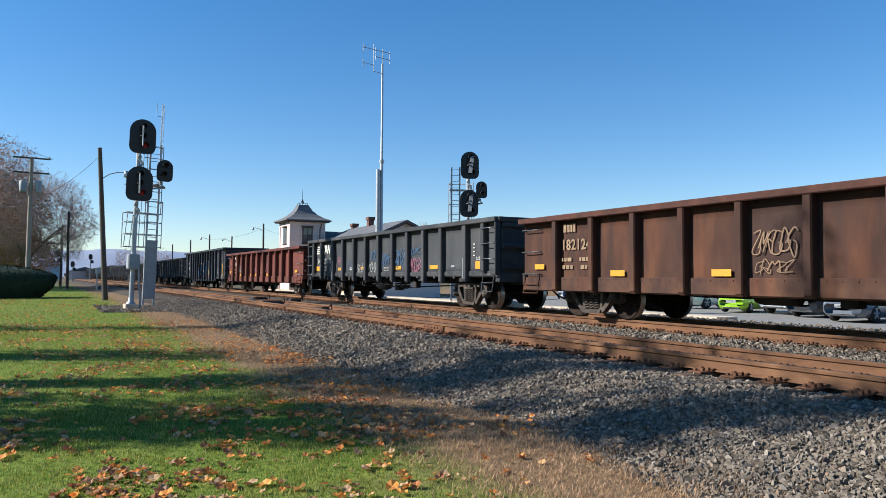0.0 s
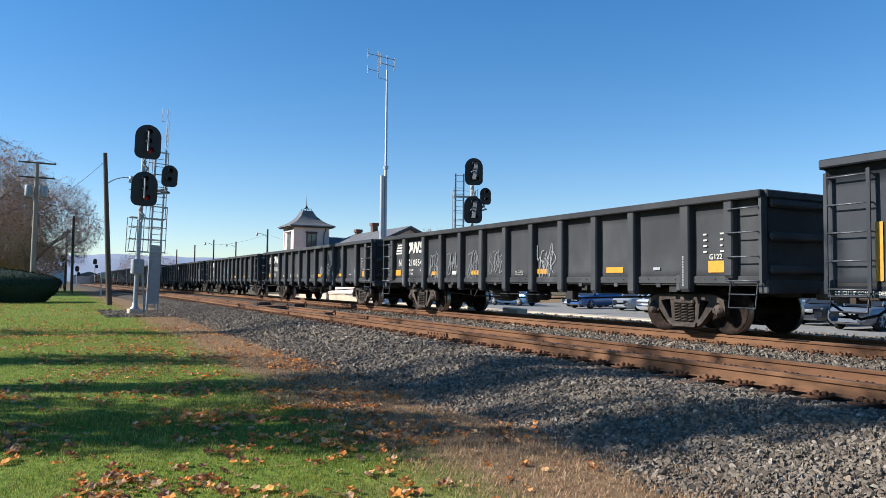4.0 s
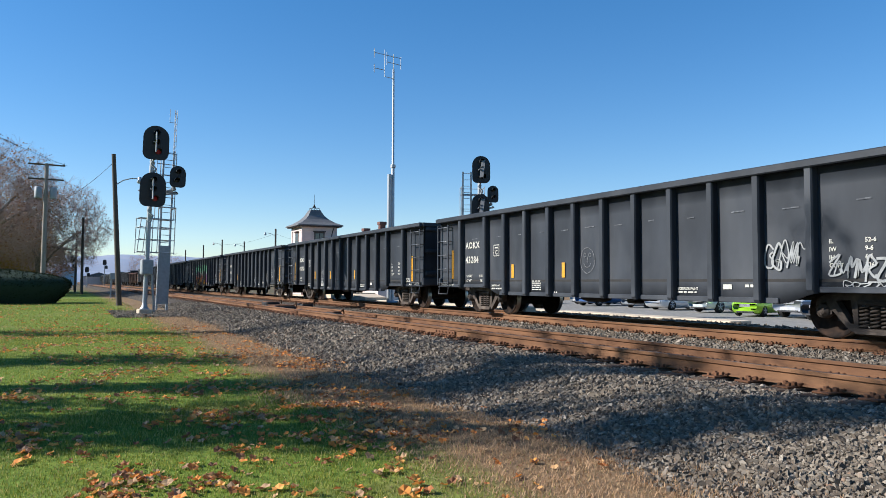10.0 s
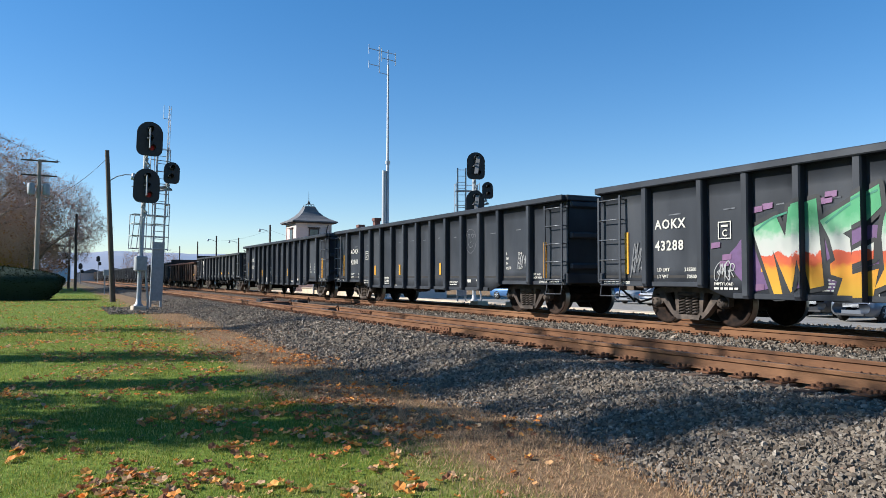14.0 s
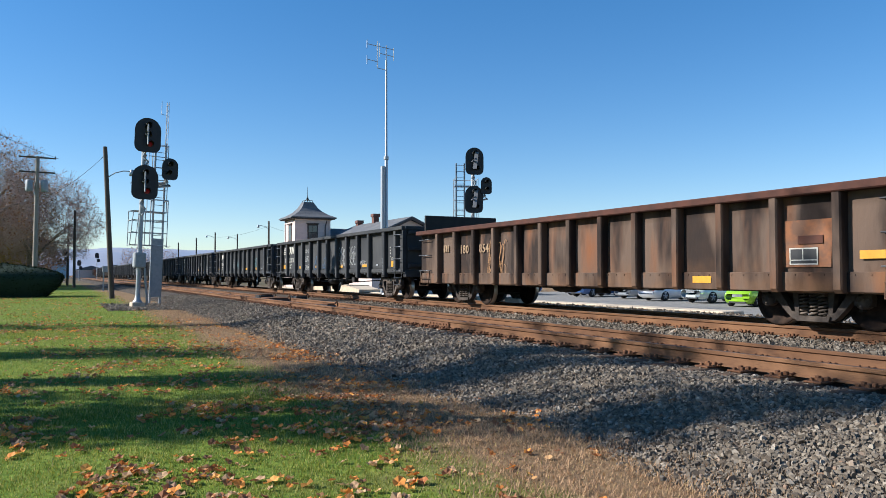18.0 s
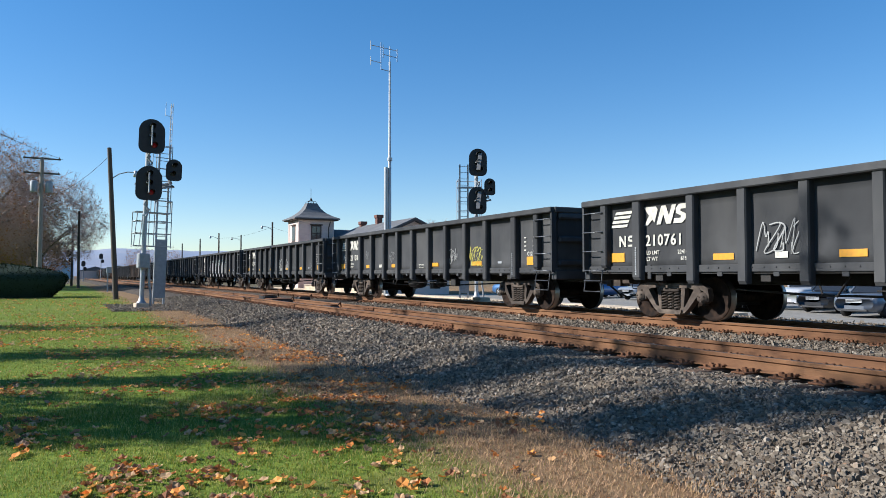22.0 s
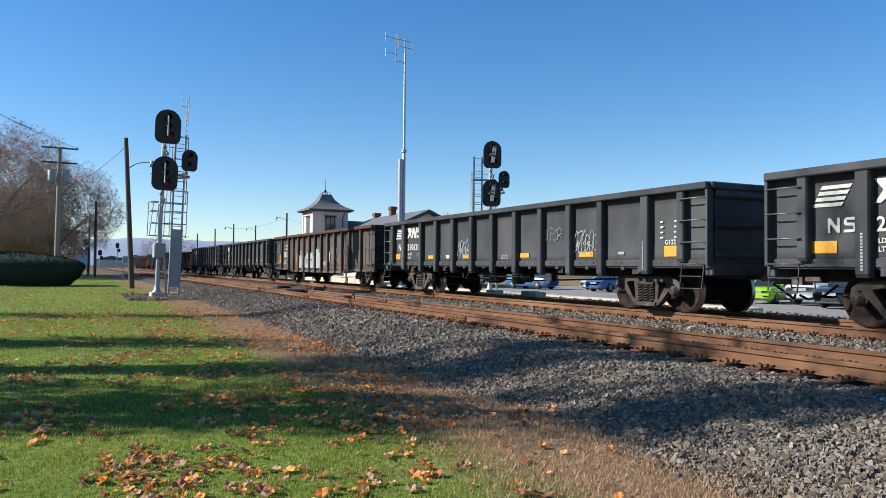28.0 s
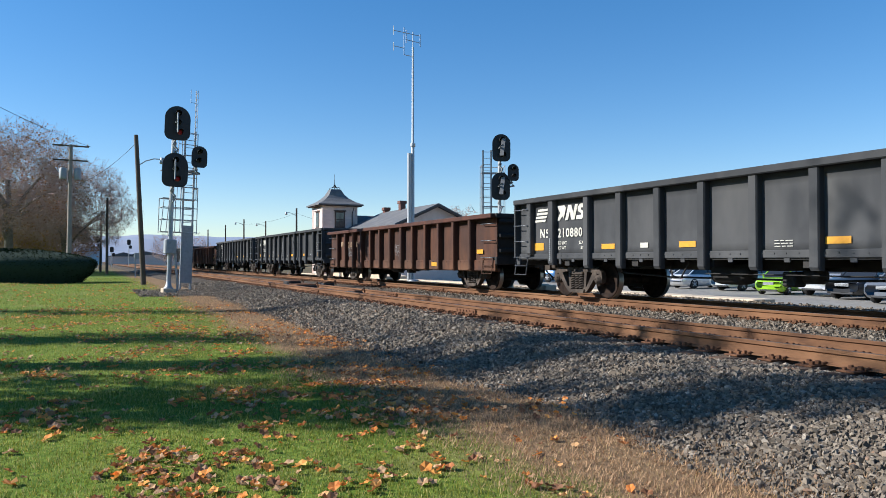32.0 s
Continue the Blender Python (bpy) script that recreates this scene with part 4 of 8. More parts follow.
def bars(car, name, rows, colour="white_paint", lift=0.012, parts=3, seed=0):
    """Small print that cannot be read: broken bars."""
    r = random.Random(seed)
    s = Shape()
    for u0, u1, z, h in rows:
        u = u0
        while u < u1 - 0.02:
            w = min(r.uniform(0.06, 0.16), u1 - u)
            xx = -(SHEET + lift)
            s.add([(xx, at_u(u), z), (xx, at_u(u + w), z), (xx, at_u(u + w), z + h), (xx, at_u(u), z + h)], [[0, 1, 2, 3]])
            u += w + 0.03
    return tagged(part(name, s, M[colour], car), kind="stuff")


def ribbon(s, pts, w, x, mi=0):
    """A flat painted stroke through points (u, z)."""
    P = [Vector(p) for p in pts]
    L, R = [], []
    for i, p in enumerate(P):
        d = P[min(i + 1, len(P) - 1)] - P[max(i - 1, 0)]
        if d.length < 1e-6:
            d = Vector((1, 0))
        d.normalize()
        n = Vector((-d.y, d.x)) * (w / 2)
        L.append(p + n)
        R.append(p - n)
    v = [(x, at_u(q.x), q.y) for q in L] + [(x, at_u(q.x), q.y) for q in R]
    k = len(P)
    s.add(v, [[i, i + 1, k + i + 1, k + i] for i in range(k - 1)], mi)


def paint(name, col, rough=0.55):
    key = "spray_" + name
    if key not in M:
        M[key] = mat(key, col, rough, col2=tuple(c * 0.72 for c in col), scale=9, rand=0.05)
    return M[key]


def scrawl(car, u0, u1, z0, z1, colour, seed, strokes=None, width=0.025, lift=0.014):
    """A quick spray-can scribble."""
    r = random.Random(seed)
    s = Shape()
    n = strokes or max(4, round((u1 - u0) / 0.15))
    for i in range(n):
        a = u0 + (u1 - u0) * i / n
        w = (u1 - u0) / n
        kind = r.randrange(4)
        pts = []
        if kind == 0:
            k = [(0, r.uniform(0, 0.3)), (0.2, 1), (0.5, r.uniform(0.2, 0.6)), (0.8, r.uniform(0.7, 1)), (1.0, 0.05)]
        elif kind == 1:
            k = [(0.9, 0.85), (0.45, 1.0), (0.1, 0.6), (0.25, 0.1), (0.8, 0.05), (0.95, 0.4), (0.5, 0.45)]
        elif kind == 2:
            k = [(0.1, 0.0), (0.15, 1.0), (0.75, 0.85), (0.7, 0.5), (0.2, 0.5), (0.9, 0.0)]
        else:
            k = [(0.0, 0.9), (0.9, 0.95), (0.2, 0.05), (1.05, 0.12)]
        k = [(1.35 * x - 0.15 + r.uniform(-0.2, 0.2), y + r.uniform(-0.2, 0.16)) for x, y in k]
        if i + 1 < n:
            k.append((1.0 + r.uniform(0, 0.2), r.uniform(0.2, 0.8)))
        lean = r.uniform(0.05, 0.3) * (z1 - z0)
        ext = [k[0]] + k + [k[-1]]
        for j in range(1, len(ext) - 2):
            for q in range(5):
                t = q / 5
                c = [0.5 * (2 * ext[j][d] + (ext[j + 1][d] - ext[j - 1][d]) * t + (2 * ext[j - 1][d] - 5 * ext[j][d] + 4 * ext[j + 1][d] - ext[j + 2][d]) * t * t
                            + (3 * ext[j][d] - ext[j - 1][d] - 3 * ext[j + 1][d] + ext[j + 2][d]) * t ** 3) for d in (0, 1)]
                pts.append((a + w * c[0] + lean * (c[1] - 0.5), z0 + (z1 - z0) * c[1]))
        ribbon(s, pts, (0.009 + 0.32 * width) * r.uniform(0.6, 1.3), -(SHEET + lift + 0.0003 * i))
    return part("spray_scribble", s, paint(*colour), car, colour[0].replace("_", " ") + " spray-painted scribble")


def blob(u, z, ru, rz, n=22, seed=0, rough=0.12):
    r = random.Random(seed)
    ph = [r.uniform(0, 6.28) for _ in range(3)]
    out = []
    for k in range(n):
        a = 2 * math.pi * k / n
        q = 1 + rough * (math.sin(3 * a + ph[0]) + 0.7 * math.sin(5 * a + ph[1]) + 0.5 * math.sin(8 * a + ph[2]))
        out.append((u + ru * q * math.cos(a), z + rz * q * math.sin(a)))
    return out


def fill(s, pts, x, mi=0):
    c = (sum(p[0] for p in pts) / len(pts), sum(p[1] for p in pts) / len(pts))
    n = len(pts)
    s.add([(x, at_u(p[0]), p[1]) for p in pts] + [(x, at_u(c[0]), c[1])], [[i, (i + 1) % n, n] for i in range(n)], mi)


WHITE, CYAN, PINK, YEL = ("chalky_white", (0.31, 0.31, 0.3)), ("pale_cyan", (0.11, 0.25, 0.28)), ("dusty_pink", (0.25, 0.085, 0.125)), ("sulphur_yellow", (0.5, 0.45, 0.06))
BLUE, GREEN, RED, ORANGE, BLACK, VIOLET, GREY = ("clear_blue", (0.04, 0.22, 0.5)), ("spring_green", (0.1, 0.5, 0.16)), ("hot_red", (0.6, 0.07, 0.03)), ("bright_orange", (0.75, 0.33, 0.02)), \
    ("matt_black", (0.01, 0.01, 0.01)), ("dull_violet", (0.1, 0.045, 0.125)), ("faded_grey", (0.17, 0.17, 0.17))
RUSTY = ("rust_stain", (0.3, 0.15, 0.06))


EMBLEM = {}


def letter_low(car, number, ld, lt):
    """White road emblem, number and data of the low black cars, with yellow reflective strips."""
    if "emblem" not in EMBLEM:
        xx = -(SHEET + 0.012)
        EMBLEM["stripe"] = Shape().add([(xx, 0, 0), (xx, -0.52, 0), (xx, -0.56, 0.06), (xx, -0.03, 0.06)], [[0, 1, 2, 3]]).mesh("emblem_stripe", M["white_paint"])
        for name, poly in (("mane", [(2.05, 2.36), (2.2, 2.2), (2.06, 2.02), (2.16, 2.02), (2.3, 2.12), (2.36, 2.06), (2.46, 2.3), (2.4, 2.36)]),
                           ("chevron", [(2.42, 2.02), (2.54, 2.02), (2.62, 2.2), (2.7, 2.02), (2.83, 2.02), (2.98, 2.36), (2.86, 2.36), (2.78, 2.17), (2.69, 2.36), (2.56, 2.36)]),
                           ("hook", [(2.9, 2.02), (3.14, 2.02), (3.24, 2.09), (3.24, 2.18), (3.1, 2.23), (3.1, 2.27), (3.28, 2.27), (3.3, 2.36), (3.06, 2.36), (2.97, 2.29), (2.98, 2.2), (3.11, 2.15), (3.1, 2.11), (2.92, 2.11)])):
            EMBLEM[name] = Shape().add([(xx, at_u(1.9 + 0.98 * (u - 2.05)), z + 0.12 * (z - 2.02)) for u, z in poly], [list(range(len(poly)))]).mesh("emblem_" + name, M["white_paint"])
        EMBLEM["emblem"] = 1
    for k in range(4):
        part("emblem_stripe", EMBLEM["stripe"], [], car, m=pose(0, at_u(0.84 + 0.05 * k), 2.02 + 0.095 * k))
    for name in ("mane", "chevron", "hook"):
        part("emblem_" + name, EMBLEM[name], [], car, "white slanted road emblem")
    xm = -(SHEET + 0.012)
    for poly in ([(1.12, 1.59), (1.165, 1.59), (1.165, 1.74), (1.285, 1.59), (1.33, 1.59), (1.33, 1.83), (1.285, 1.83), (1.285, 1.68), (1.165, 1.83), (1.12, 1.83)],
                 [(1.4, 1.59), (1.57, 1.59), (1.61, 1.63), (1.61, 1.71), (1.57, 1.74), (1.45, 1.745), (1.45, 1.785), (1.6, 1.785), (1.6, 1.83), (1.44, 1.83), (1.4, 1.79), (1.4, 1.725), (1.44, 1.7), (1.56, 1.69), (1.56, 1.635), (1.4, 1.635)]):
        part("owner_mark", Shape().add([(xm, at_u(u), z) for u, z in poly], [list(range(len(poly)))]), M["white_paint"], car)
    words(car, "car_number", number, 1.93, 1.59, 0.32, spacing=1.12)
    words(car, "data_lettering", "LD LMT", 1.96, 1.405, 0.11)
    words(car, "data_lettering", ld, 2.84, 1.405, 0.11)
    words(car, "data_lettering", "LT WT", 1.96, 1.275, 0.11)
    words(car, "data_lettering", lt, 2.92, 1.275, 0.11)
    words(car, "data_lettering", "G122", 15.22, 1.49, 0.14)
    bars(car, "small_print", [(15.08, 15.17, 1.95 - 0.11 * k, 0.032) for k in range(4)] + [(15.48, 15.58, 1.95 - 0.11 * k, 0.032) for k in range(4)] + [(8.62, 9.0, 1.33 - 0.05 * k, 0.014) for k in range(3)], seed=3)
    v = Shape()
    for k in range(12):
        z = 0.98 + 0.05 * k
        v.add([(-1.612, at_u(1.77), z), (-1.612, at_u(1.81), z), (-1.612, at_u(1.81), z + 0.035), (-1.612, at_u(1.77), z + 0.035)], [[0, 1, 2, 3]])
        v.add([(-1.612, at_u(14.69), z), (-1.612, at_u(14.725), z), (-1.612, at_u(14.725), z + 0.035), (-1.612, at_u(14.69), z + 0.035)], [[0, 1, 2, 3]])
    tagged(part("small_print", v, M["grey"], car), kind="stuff")
    for a, c, z0, z1 in ((0.83, 1.28, 1.26, 1.46), (3.74, 4.22, 1.26, 1.38), (6.28, 6.74, 1.26, 1.38), (9.62, 10.08, 1.26, 1.38), (12.3, 12.85, 1.26, 1.38), (15.2, 15.62, 1.24, 1.46)):
        part("reflector", flat_bar(a, c, z0, z1, lift=0.013), M["yellow"], car, "yellow reflective strip")
    part("placard", flat_bar(5.1, 5.35, 1.27, 1.38, lift=0.013), M["white_paint"], car, "small white placard")
    part("placard", flat_bar(13.75, 13.95, 1.3, 1.36, lift=0.013), M["grey"], car, "small grey tag")


def letter_tall(car, number, ld="215500", lt="70500"):
    scuff = Shape()
    for k, (a, c) in enumerate(zip(TALL_POSTS, TALL_POSTS[1:])):
        q, w, z = (a + c) / 2 + 0.12 * math.sin(7 * k), 0.12 + 0.05 * math.cos(5 * k), 2.26 + 0.015 * math.sin(3 * k)
        scuff.quad(*[(-(SHEET + 0.004), at_u(q + d * w), z + e) for d, e in ((-1, 0.0), (1, 0.004), (1, 0.032), (-1, 0.02))])
    tagged(part("scuff_mark", scuff, M["faded_scuff"], car, "pale scuff mark on the paint"), kind="stuff")
    words(car, "owner_mark", "AOKX", 1.72, 2.0, 0.27, spacing=1.14)
    words(car, "car_number", number, 1.72, 1.56, 0.28, spacing=1.14)
    words(car, "data_lettering", "LD LMT", 1.78, 1.13, 0.1)
    words(car, "data_lettering", ld, 2.52, 1.13, 0.1)
    words(car, "data_lettering", "LT WT", 1.78, 0.99, 0.1)
    words(car, "data_lettering", lt, 2.58, 0.99, 0.1)
    for i, (a, c) in enumerate(SPECS):
        words(car, "data_lettering", a, 13.75, 1.62 - 0.13 * i, 0.1)
        words(car, "data_lettering", c, 14.35, 1.62 - 0.13 * i, 0.1)
    words(car, "data_lettering", "LIFT AND", 15.05, 1.06, 0.075)
    words(car, "data_lettering", "JACK HERE", 15.05, 0.98, 0.075)
    words(car, "data_lettering", "2 INCH HF COMP SHOES", 15.35, 0.87, 0.075, lift=0.04)
    words(car, "data_lettering", "2 INCH HF COMP SHOES", 0.15, 0.87, 0.075, lift=0.04)
    words(car, "data_lettering", "EMPTY LOAD", 3.25, 0.86, 0.075)
    words(car, "data_lettering", "EXTERIOR PAINT", 10.45, 0.84, 0.07)
    bars(car, "small_print", [(5.3, 5.7, 0.78 + 0.055 * k, 0.025) for k in range(5)] + [(3.25, 3.8, 0.78, 0.04), (10.45, 10.95, 0.78, 0.03), (6.0, 6.4, 0.72, 0.03), (12.1, 12.4, 0.9, 0.05)], seed=5)
    b = Shape()
    for u0, u1, z0, z1 in ((3.36, 3.66, 2.03, 2.05), (3.36, 3.66, 1.72, 1.74), (3.36, 3.38, 1.74, 2.03), (3.64, 3.66, 1.74, 2.03), (3.43, 3.59, 1.945, 1.985)):
        b.box(-(SHEET + 0.013), -(SHEET + 0.011), at_u(u1), at_u(u0), z0, z1)
    words(car, "data_lettering", "C", 3.45, 1.77, 0.18)
    part("stencil_box", b, M["white_paint"], car)
    for a, c, z0, z1 in ((0.8, 0.92, 1.08, 1.98), (4.3, 4.42, 1.1, 1.47), (6.6, 6.72, 1.1, 1.47), (9.75, 9.87, 1.1, 1.47), (12.2, 12.32, 1.1, 1.47), (15.5, 15.62, 1.0, 1.9)):
        if number == CARS[9][2] and 9 < a < 13:
            continue
        part("reflector", flat_bar(a, c, z0, z1, lift=0.013), M["yellow"], car, "upright yellow reflective strip")
    part("placard", flat_bar(11.6, 11.8, 0.86, 0.95, lift=0.013), M["white_paint"], car, "small white placard")


def letter_old(car, number, form, ink="white_paint"):
    if form == "rust":
        # the faded number runs over two bays
        words(car, "car_number", number[:3], 2.75, 1.6, 0.35, "faded_ink", spacing=1.05, lift=0.06)
        words(car, "car_number", number[3:] or "00", 3.9, 1.6, 0.35, "faded_ink", spacing=1.05, lift=0.06)
        bars(car, "owner_mark", [(1.7, 2.05, 1.66, 0.22)], "faded_ink", lift=0.06, seed=9)
        strips = ((12.0, 12.45, 0.8), (15.35, 15.75, 1.2))
    elif form == "high":
        words(car, "car_number", number, 1.97, 1.54, 0.24, ink, spacing=1.05, lift=0.024)
        bars(car, "small_print", [(2.2, 2.7, 2.0, 0.11)], ink, lift=0.024, seed=4)
        bars(car, "small_print", [(2.0, 2.35, 1.2, 0.06), (2.0, 2.3, 1.08, 0.06), (2.75, 3.0, 1.08, 0.05), (2.0, 3.0, 0.8, 0.03), (0.75, 1.4, 1.16, 0.03), (1.15, 1.4, 1.05, 0.08), (6.0, 6.3, 0.9, 0.06)], "white_paint", lift=0.02, seed=9)
        for u in (1.0, 4.6, 10.4, 14.6):
            part("reflector", flat_bar(u, u + 0.17, 1.2, 1.68, lift=0.02), M["yellow"], car, "upright yellow reflective strip")
        strips = ()
    else:
        words(car, "car_number", number, 1.62, 1.66, 0.35, ink, spacing=1.05, lift=0.045)
        bars(car, "small_print", [(1.7, 2.15, 2.08, 0.2), (1.62, 2.05, 1.38, 0.09), (2.3, 2.75, 1.38, 0.09), (1.66, 2.05, 1.2, 0.09), (2.34, 2.75, 1.2, 0.09)], ink, lift=0.045, seed=9)
        strips = ((0.55, 0.95, 1.2), (3.4, 3.85, 1.03), (6.2, 6.65, 1.03), (7.35, 7.8, 1.03), (9.95, 10.4, 1.03), (15.35, 15.75, 1.2))
    for a, c, z in strips if number != CARS[0][2] else strips[:3] + strips[4:]:
        part("reflector", flat_bar(a, c, z, z + 0.13, lift=0.07), M["yellow"], car, "yellow reflective strip")


BLACK_LOW = "black open gondola car, dusty, with white lettering and yellow strips"
BLACK_TALL = "tall glossy black gondola car with white lettering and yellow strips"
def travel(t):
    """How far the train has come after t seconds."""
    return 15.42 * t - 0.0042 * t * t + 0.00017 * t ** 3


# slack in the couplers and the odd longer car: how far each car hangs back from even spacing
SLACK = [0.0, 0.0, 0.0, 0.14, 0.05, -0.06, 0.0, 0.05, 0.03, 0.14, 0.18, 0.29, 0.34, 0.36, 0.28, 0.2, 0.4, 0.42, 0.45, 0.5, 0.51, 0.58, 0.54, 0.52, 0.52, 0.63, 0.8, 0.96, 1.0, 1.02, 1.04, 1.06, 1.08, 1.1]


def car_y(i, t):
    """Where the middle of car i is."""
    return 16.51 + PITCH * i + SLACK[i] - 0.6 - BODY / 2 - travel(t)


templates, train = {}, []
for i, (form, pnt, num) in enumerate(CARS):
    m = pose(TRACK2, car_y(i, 0), 0)
    if (form, pnt) in templates:
        car = copy_thing(templates[form, pnt], m)
    else:
        car = templates[form, pnt] = gondola((form, pnt), m)
    train.append(car)
for i, (form, pnt, num) in enumerate(CARS):
    car = train[i]
    if form == "low":
        car["label"] = BLACK_LOW
        letter_low(car, num, LD[i], LT[i])
    elif form == "tall":
        car["label"] = BLACK_TALL
        letter_tall(car, num)
    else:
        car["label"] = {"red": "red-oxide gondola car with bowed sides and worn white lettering", "brown": "rusty brown gondola car with scraped sides", "umber": "dark weathered umber gondola car with white patches and spray paint"}.get(pnt, "heavily rusted gondola car with sagging sides and raised ends")
        letter_old(car, num, form, {"brown": "faded_ink", "umber": "iron"}.get(pnt, "white_paint"))

# spray paint, car by car: scribbles as (from, to, low, high, colour, stroke width), murals apart
DARKBLUE = ("faded_blue", (0.03, 0.08, 0.155))
TAN = ("faded_tan", (0.24, 0.14, 0.07))
SCRIBBLES = {
    0: [(7.1, 7.95, 1.4, 1.85, TAN, 0.05), (7.15, 7.9, 1.1, 1.3, TAN, 0.03)],
    1: [(3.62, 4.35, 1.5, 1.85, PINK, 0.05), (4.9, 5.7, 1.3, 1.7, DARKBLUE, 0.06), (5.95, 6.95, 1.12, 1.5, WHITE, 0.05), (7.25, 8.1, 1.65, 1.95, DARKBLUE, 0.08), (7.2, 8.15, 1.2, 1.55, WHITE, 0.05),
        (8.45, 9.3, 1.4, 1.8, DARKBLUE, 0.08), (9.6, 10.5, 1.4, 1.95, DARKBLUE, 0.08), (10.8, 11.6, 1.75, 2.0, DARKBLUE, 0.06), (10.75, 11.75, 1.2, 1.6, PINK, 0.08)],
    2: [(2.95, 3.95, 1.25, 1.6, WHITE, 0.035), (7.2, 8.0, 1.15, 1.55, PINK, 0.06), (8.5, 9.0, 1.2, 1.8, TAN, 0.03), (9.75, 10.4, 1.2, 1.65, PINK, 0.05)],
    4: [(3.6, 4.4, 1.2, 1.9, GREY, 0.05), (4.8, 5.6, 1.3, 1.9, GREY, 0.04), (6.1, 6.9, 1.2, 1.9, GREY, 0.05), (7.3, 8.0, 1.3, 1.9, GREY, 0.04), (9.6, 10.4, 1.2, 1.9, WHITE, 0.03)],
    5: [(5.2, 6.0, 1.15, 2.1, WHITE, 0.05), (10.0, 11.6, 1.35, 1.75, WHITE, 0.05)],
    6: [(6.0, 6.85, 1.65, 1.9, CYAN, 0.04), (6.0, 6.85, 1.3, 1.55, CYAN, 0.04), (7.2, 8.1, 1.2, 2.1, CYAN, 0.045)],
    7: [(5.95, 6.85, 1.15, 1.75, WHITE, 0.035), (8.4, 9.35, 1.12, 1.6, WHITE, 0.06), (13.3, 14.5, 1.2, 1.95, WHITE, 0.025)],
    9: [(12.55, 13.35, 1.25, 1.7, WHITE, 0.08), (13.75, 14.85, 1.05, 1.4, WHITE, 0.08), (14.0, 14.7, 0.88, 1.0, WHITE, 0.04)],
    10: [(5.3, 5.95, 0.9, 1.5, WHITE, 0.03)],
    11: [(9.5, 10.25, 0.85, 1.25, WHITE, 0.022), (12.6, 13.3, 1.0, 1.55, GREY, 0.025), (14.45, 14.9, 1.1, 1.6, GREY, 0.025), (0.92, 1.4, 1.85, 2.5, GREY, 0.02), (0.95, 1.45, 0.85, 1.6, GREY, 0.02)],
    12: [(1.05, 1.45, 1.1, 1.7, GREY, 0.02), (3.3, 3.75, 0.98, 1.3, WHITE, 0.025), (12.55, 13.2, 0.85, 1.55, WHITE, 0.035), (13.6, 14.75, 0.95, 1.4, WHITE, 0.04)],
    13: [(14.35, 14.8, 1.3, 1.6, WHITE, 0.02)],
    14: [(6.2, 7.0, 1.2, 1.6, WHITE, 0.03)],
    15: [(2.35, 2.75, 1.3, 1.5, GREY, 0.02)],
    16: [(4.4, 5.3, 0.8, 1.9, RUSTY, 0.05)],
    17: [(4.75, 5.65, 2.0, 2.2, WHITE, 0.04), (4.75, 5.65, 1.6, 1.85, WHITE, 0.05), (4.75, 5.65, 1.12, 1.45, WHITE, 0.05), (6.1, 7.0, 1.2, 1.75, DARKBLUE, 0.07), (7.4, 8.15, 1.2, 1.7, DARKBLUE, 0.06),
         (12.0, 12.8, 1.35, 1.5, WHITE, 0.03)],
    18: [(5.95, 6.9, 1.3, 1.95, WHITE, 0.03), (7.3, 8.1, 1.35, 1.8, CYAN, 0.07), (12.05, 13.0, 1.45, 1.9, CYAN, 0.05)],
    19: [(4.8, 5.6, 1.35, 1.9, WHITE, 0.04), (9.75, 10.4, 1.2, 1.6, GREY, 0.03), (10.85, 11.75, 1.45, 1.9, WHITE, 0.05), (13.4, 14.3, 1.2, 1.6, GREY, 0.025)],
    20: [(10.85, 11.35, 1.35, 1.75, WHITE, 0.02), (12.15, 12.95, 1.3, 1.8, YEL, 0.04), (6.1, 6.6, 1.5, 1.8, GREY, 0.015), (3.7, 4.0, 1.6, 1.9, GREY, 0.012)],
    21: [(8.45, 9.35, 1.25, 1.8, WHITE, 0.035), (9.6, 10.5, 1.25, 1.75, WHITE, 0.045)],
    23: [(5.9, 6.9, 1.2, 1.9, WHITE, 0.05), (7.3, 8.1, 1.2, 1.7, CYAN, 0.03), (8.4, 9.3, 1.2, 1.8, WHITE, 0.04), (9.6, 10.5, 1.3, 2.0, WHITE, 0.04)],
    24: [(6.0, 6.9, 1.3, 1.7, WHITE, 0.03), (11.0, 11.8, 1.2, 2.0, WHITE, 0.04), (12.1, 13.0, 1.3, 1.9, WHITE, 0.035)],
    25: [(6.0, 6.8, 1.35, 1.8, WHITE, 0.035), (10.8, 11.6, 1.7, 2.0, GREY, 0.025), (11.95, 13.0, 1.35, 1.85, WHITE, 0.035)],
    26: [(4.0, 4.7, 1.45, 1.9, PINK, 0.03), (5.3, 5.9, 1.45, 1.85, WHITE, 0.03), (10.7, 11.6, 1.3, 1.85, WHITE, 0.04), (12.6, 13.4, 1.5, 1.9, PINK, 0.03), (9.5, 10.0, 1.0, 1.2, WHITE, 0.08)],
    27: [(3.45, 3.6, 1.75, 1.95, BLUE, 0.03)],
    29: [(2.8, 3.6, 1.2, 1.6, GREY, 0.03), (8.5, 9.1, 1.2, 1.6, GREY, 0.03)],
    30: [(4.8, 5.6, 1.2, 2.0, GREY, 0.06), (7.3, 8.1, 1.2, 2.0, GREY, 0.06)],
}
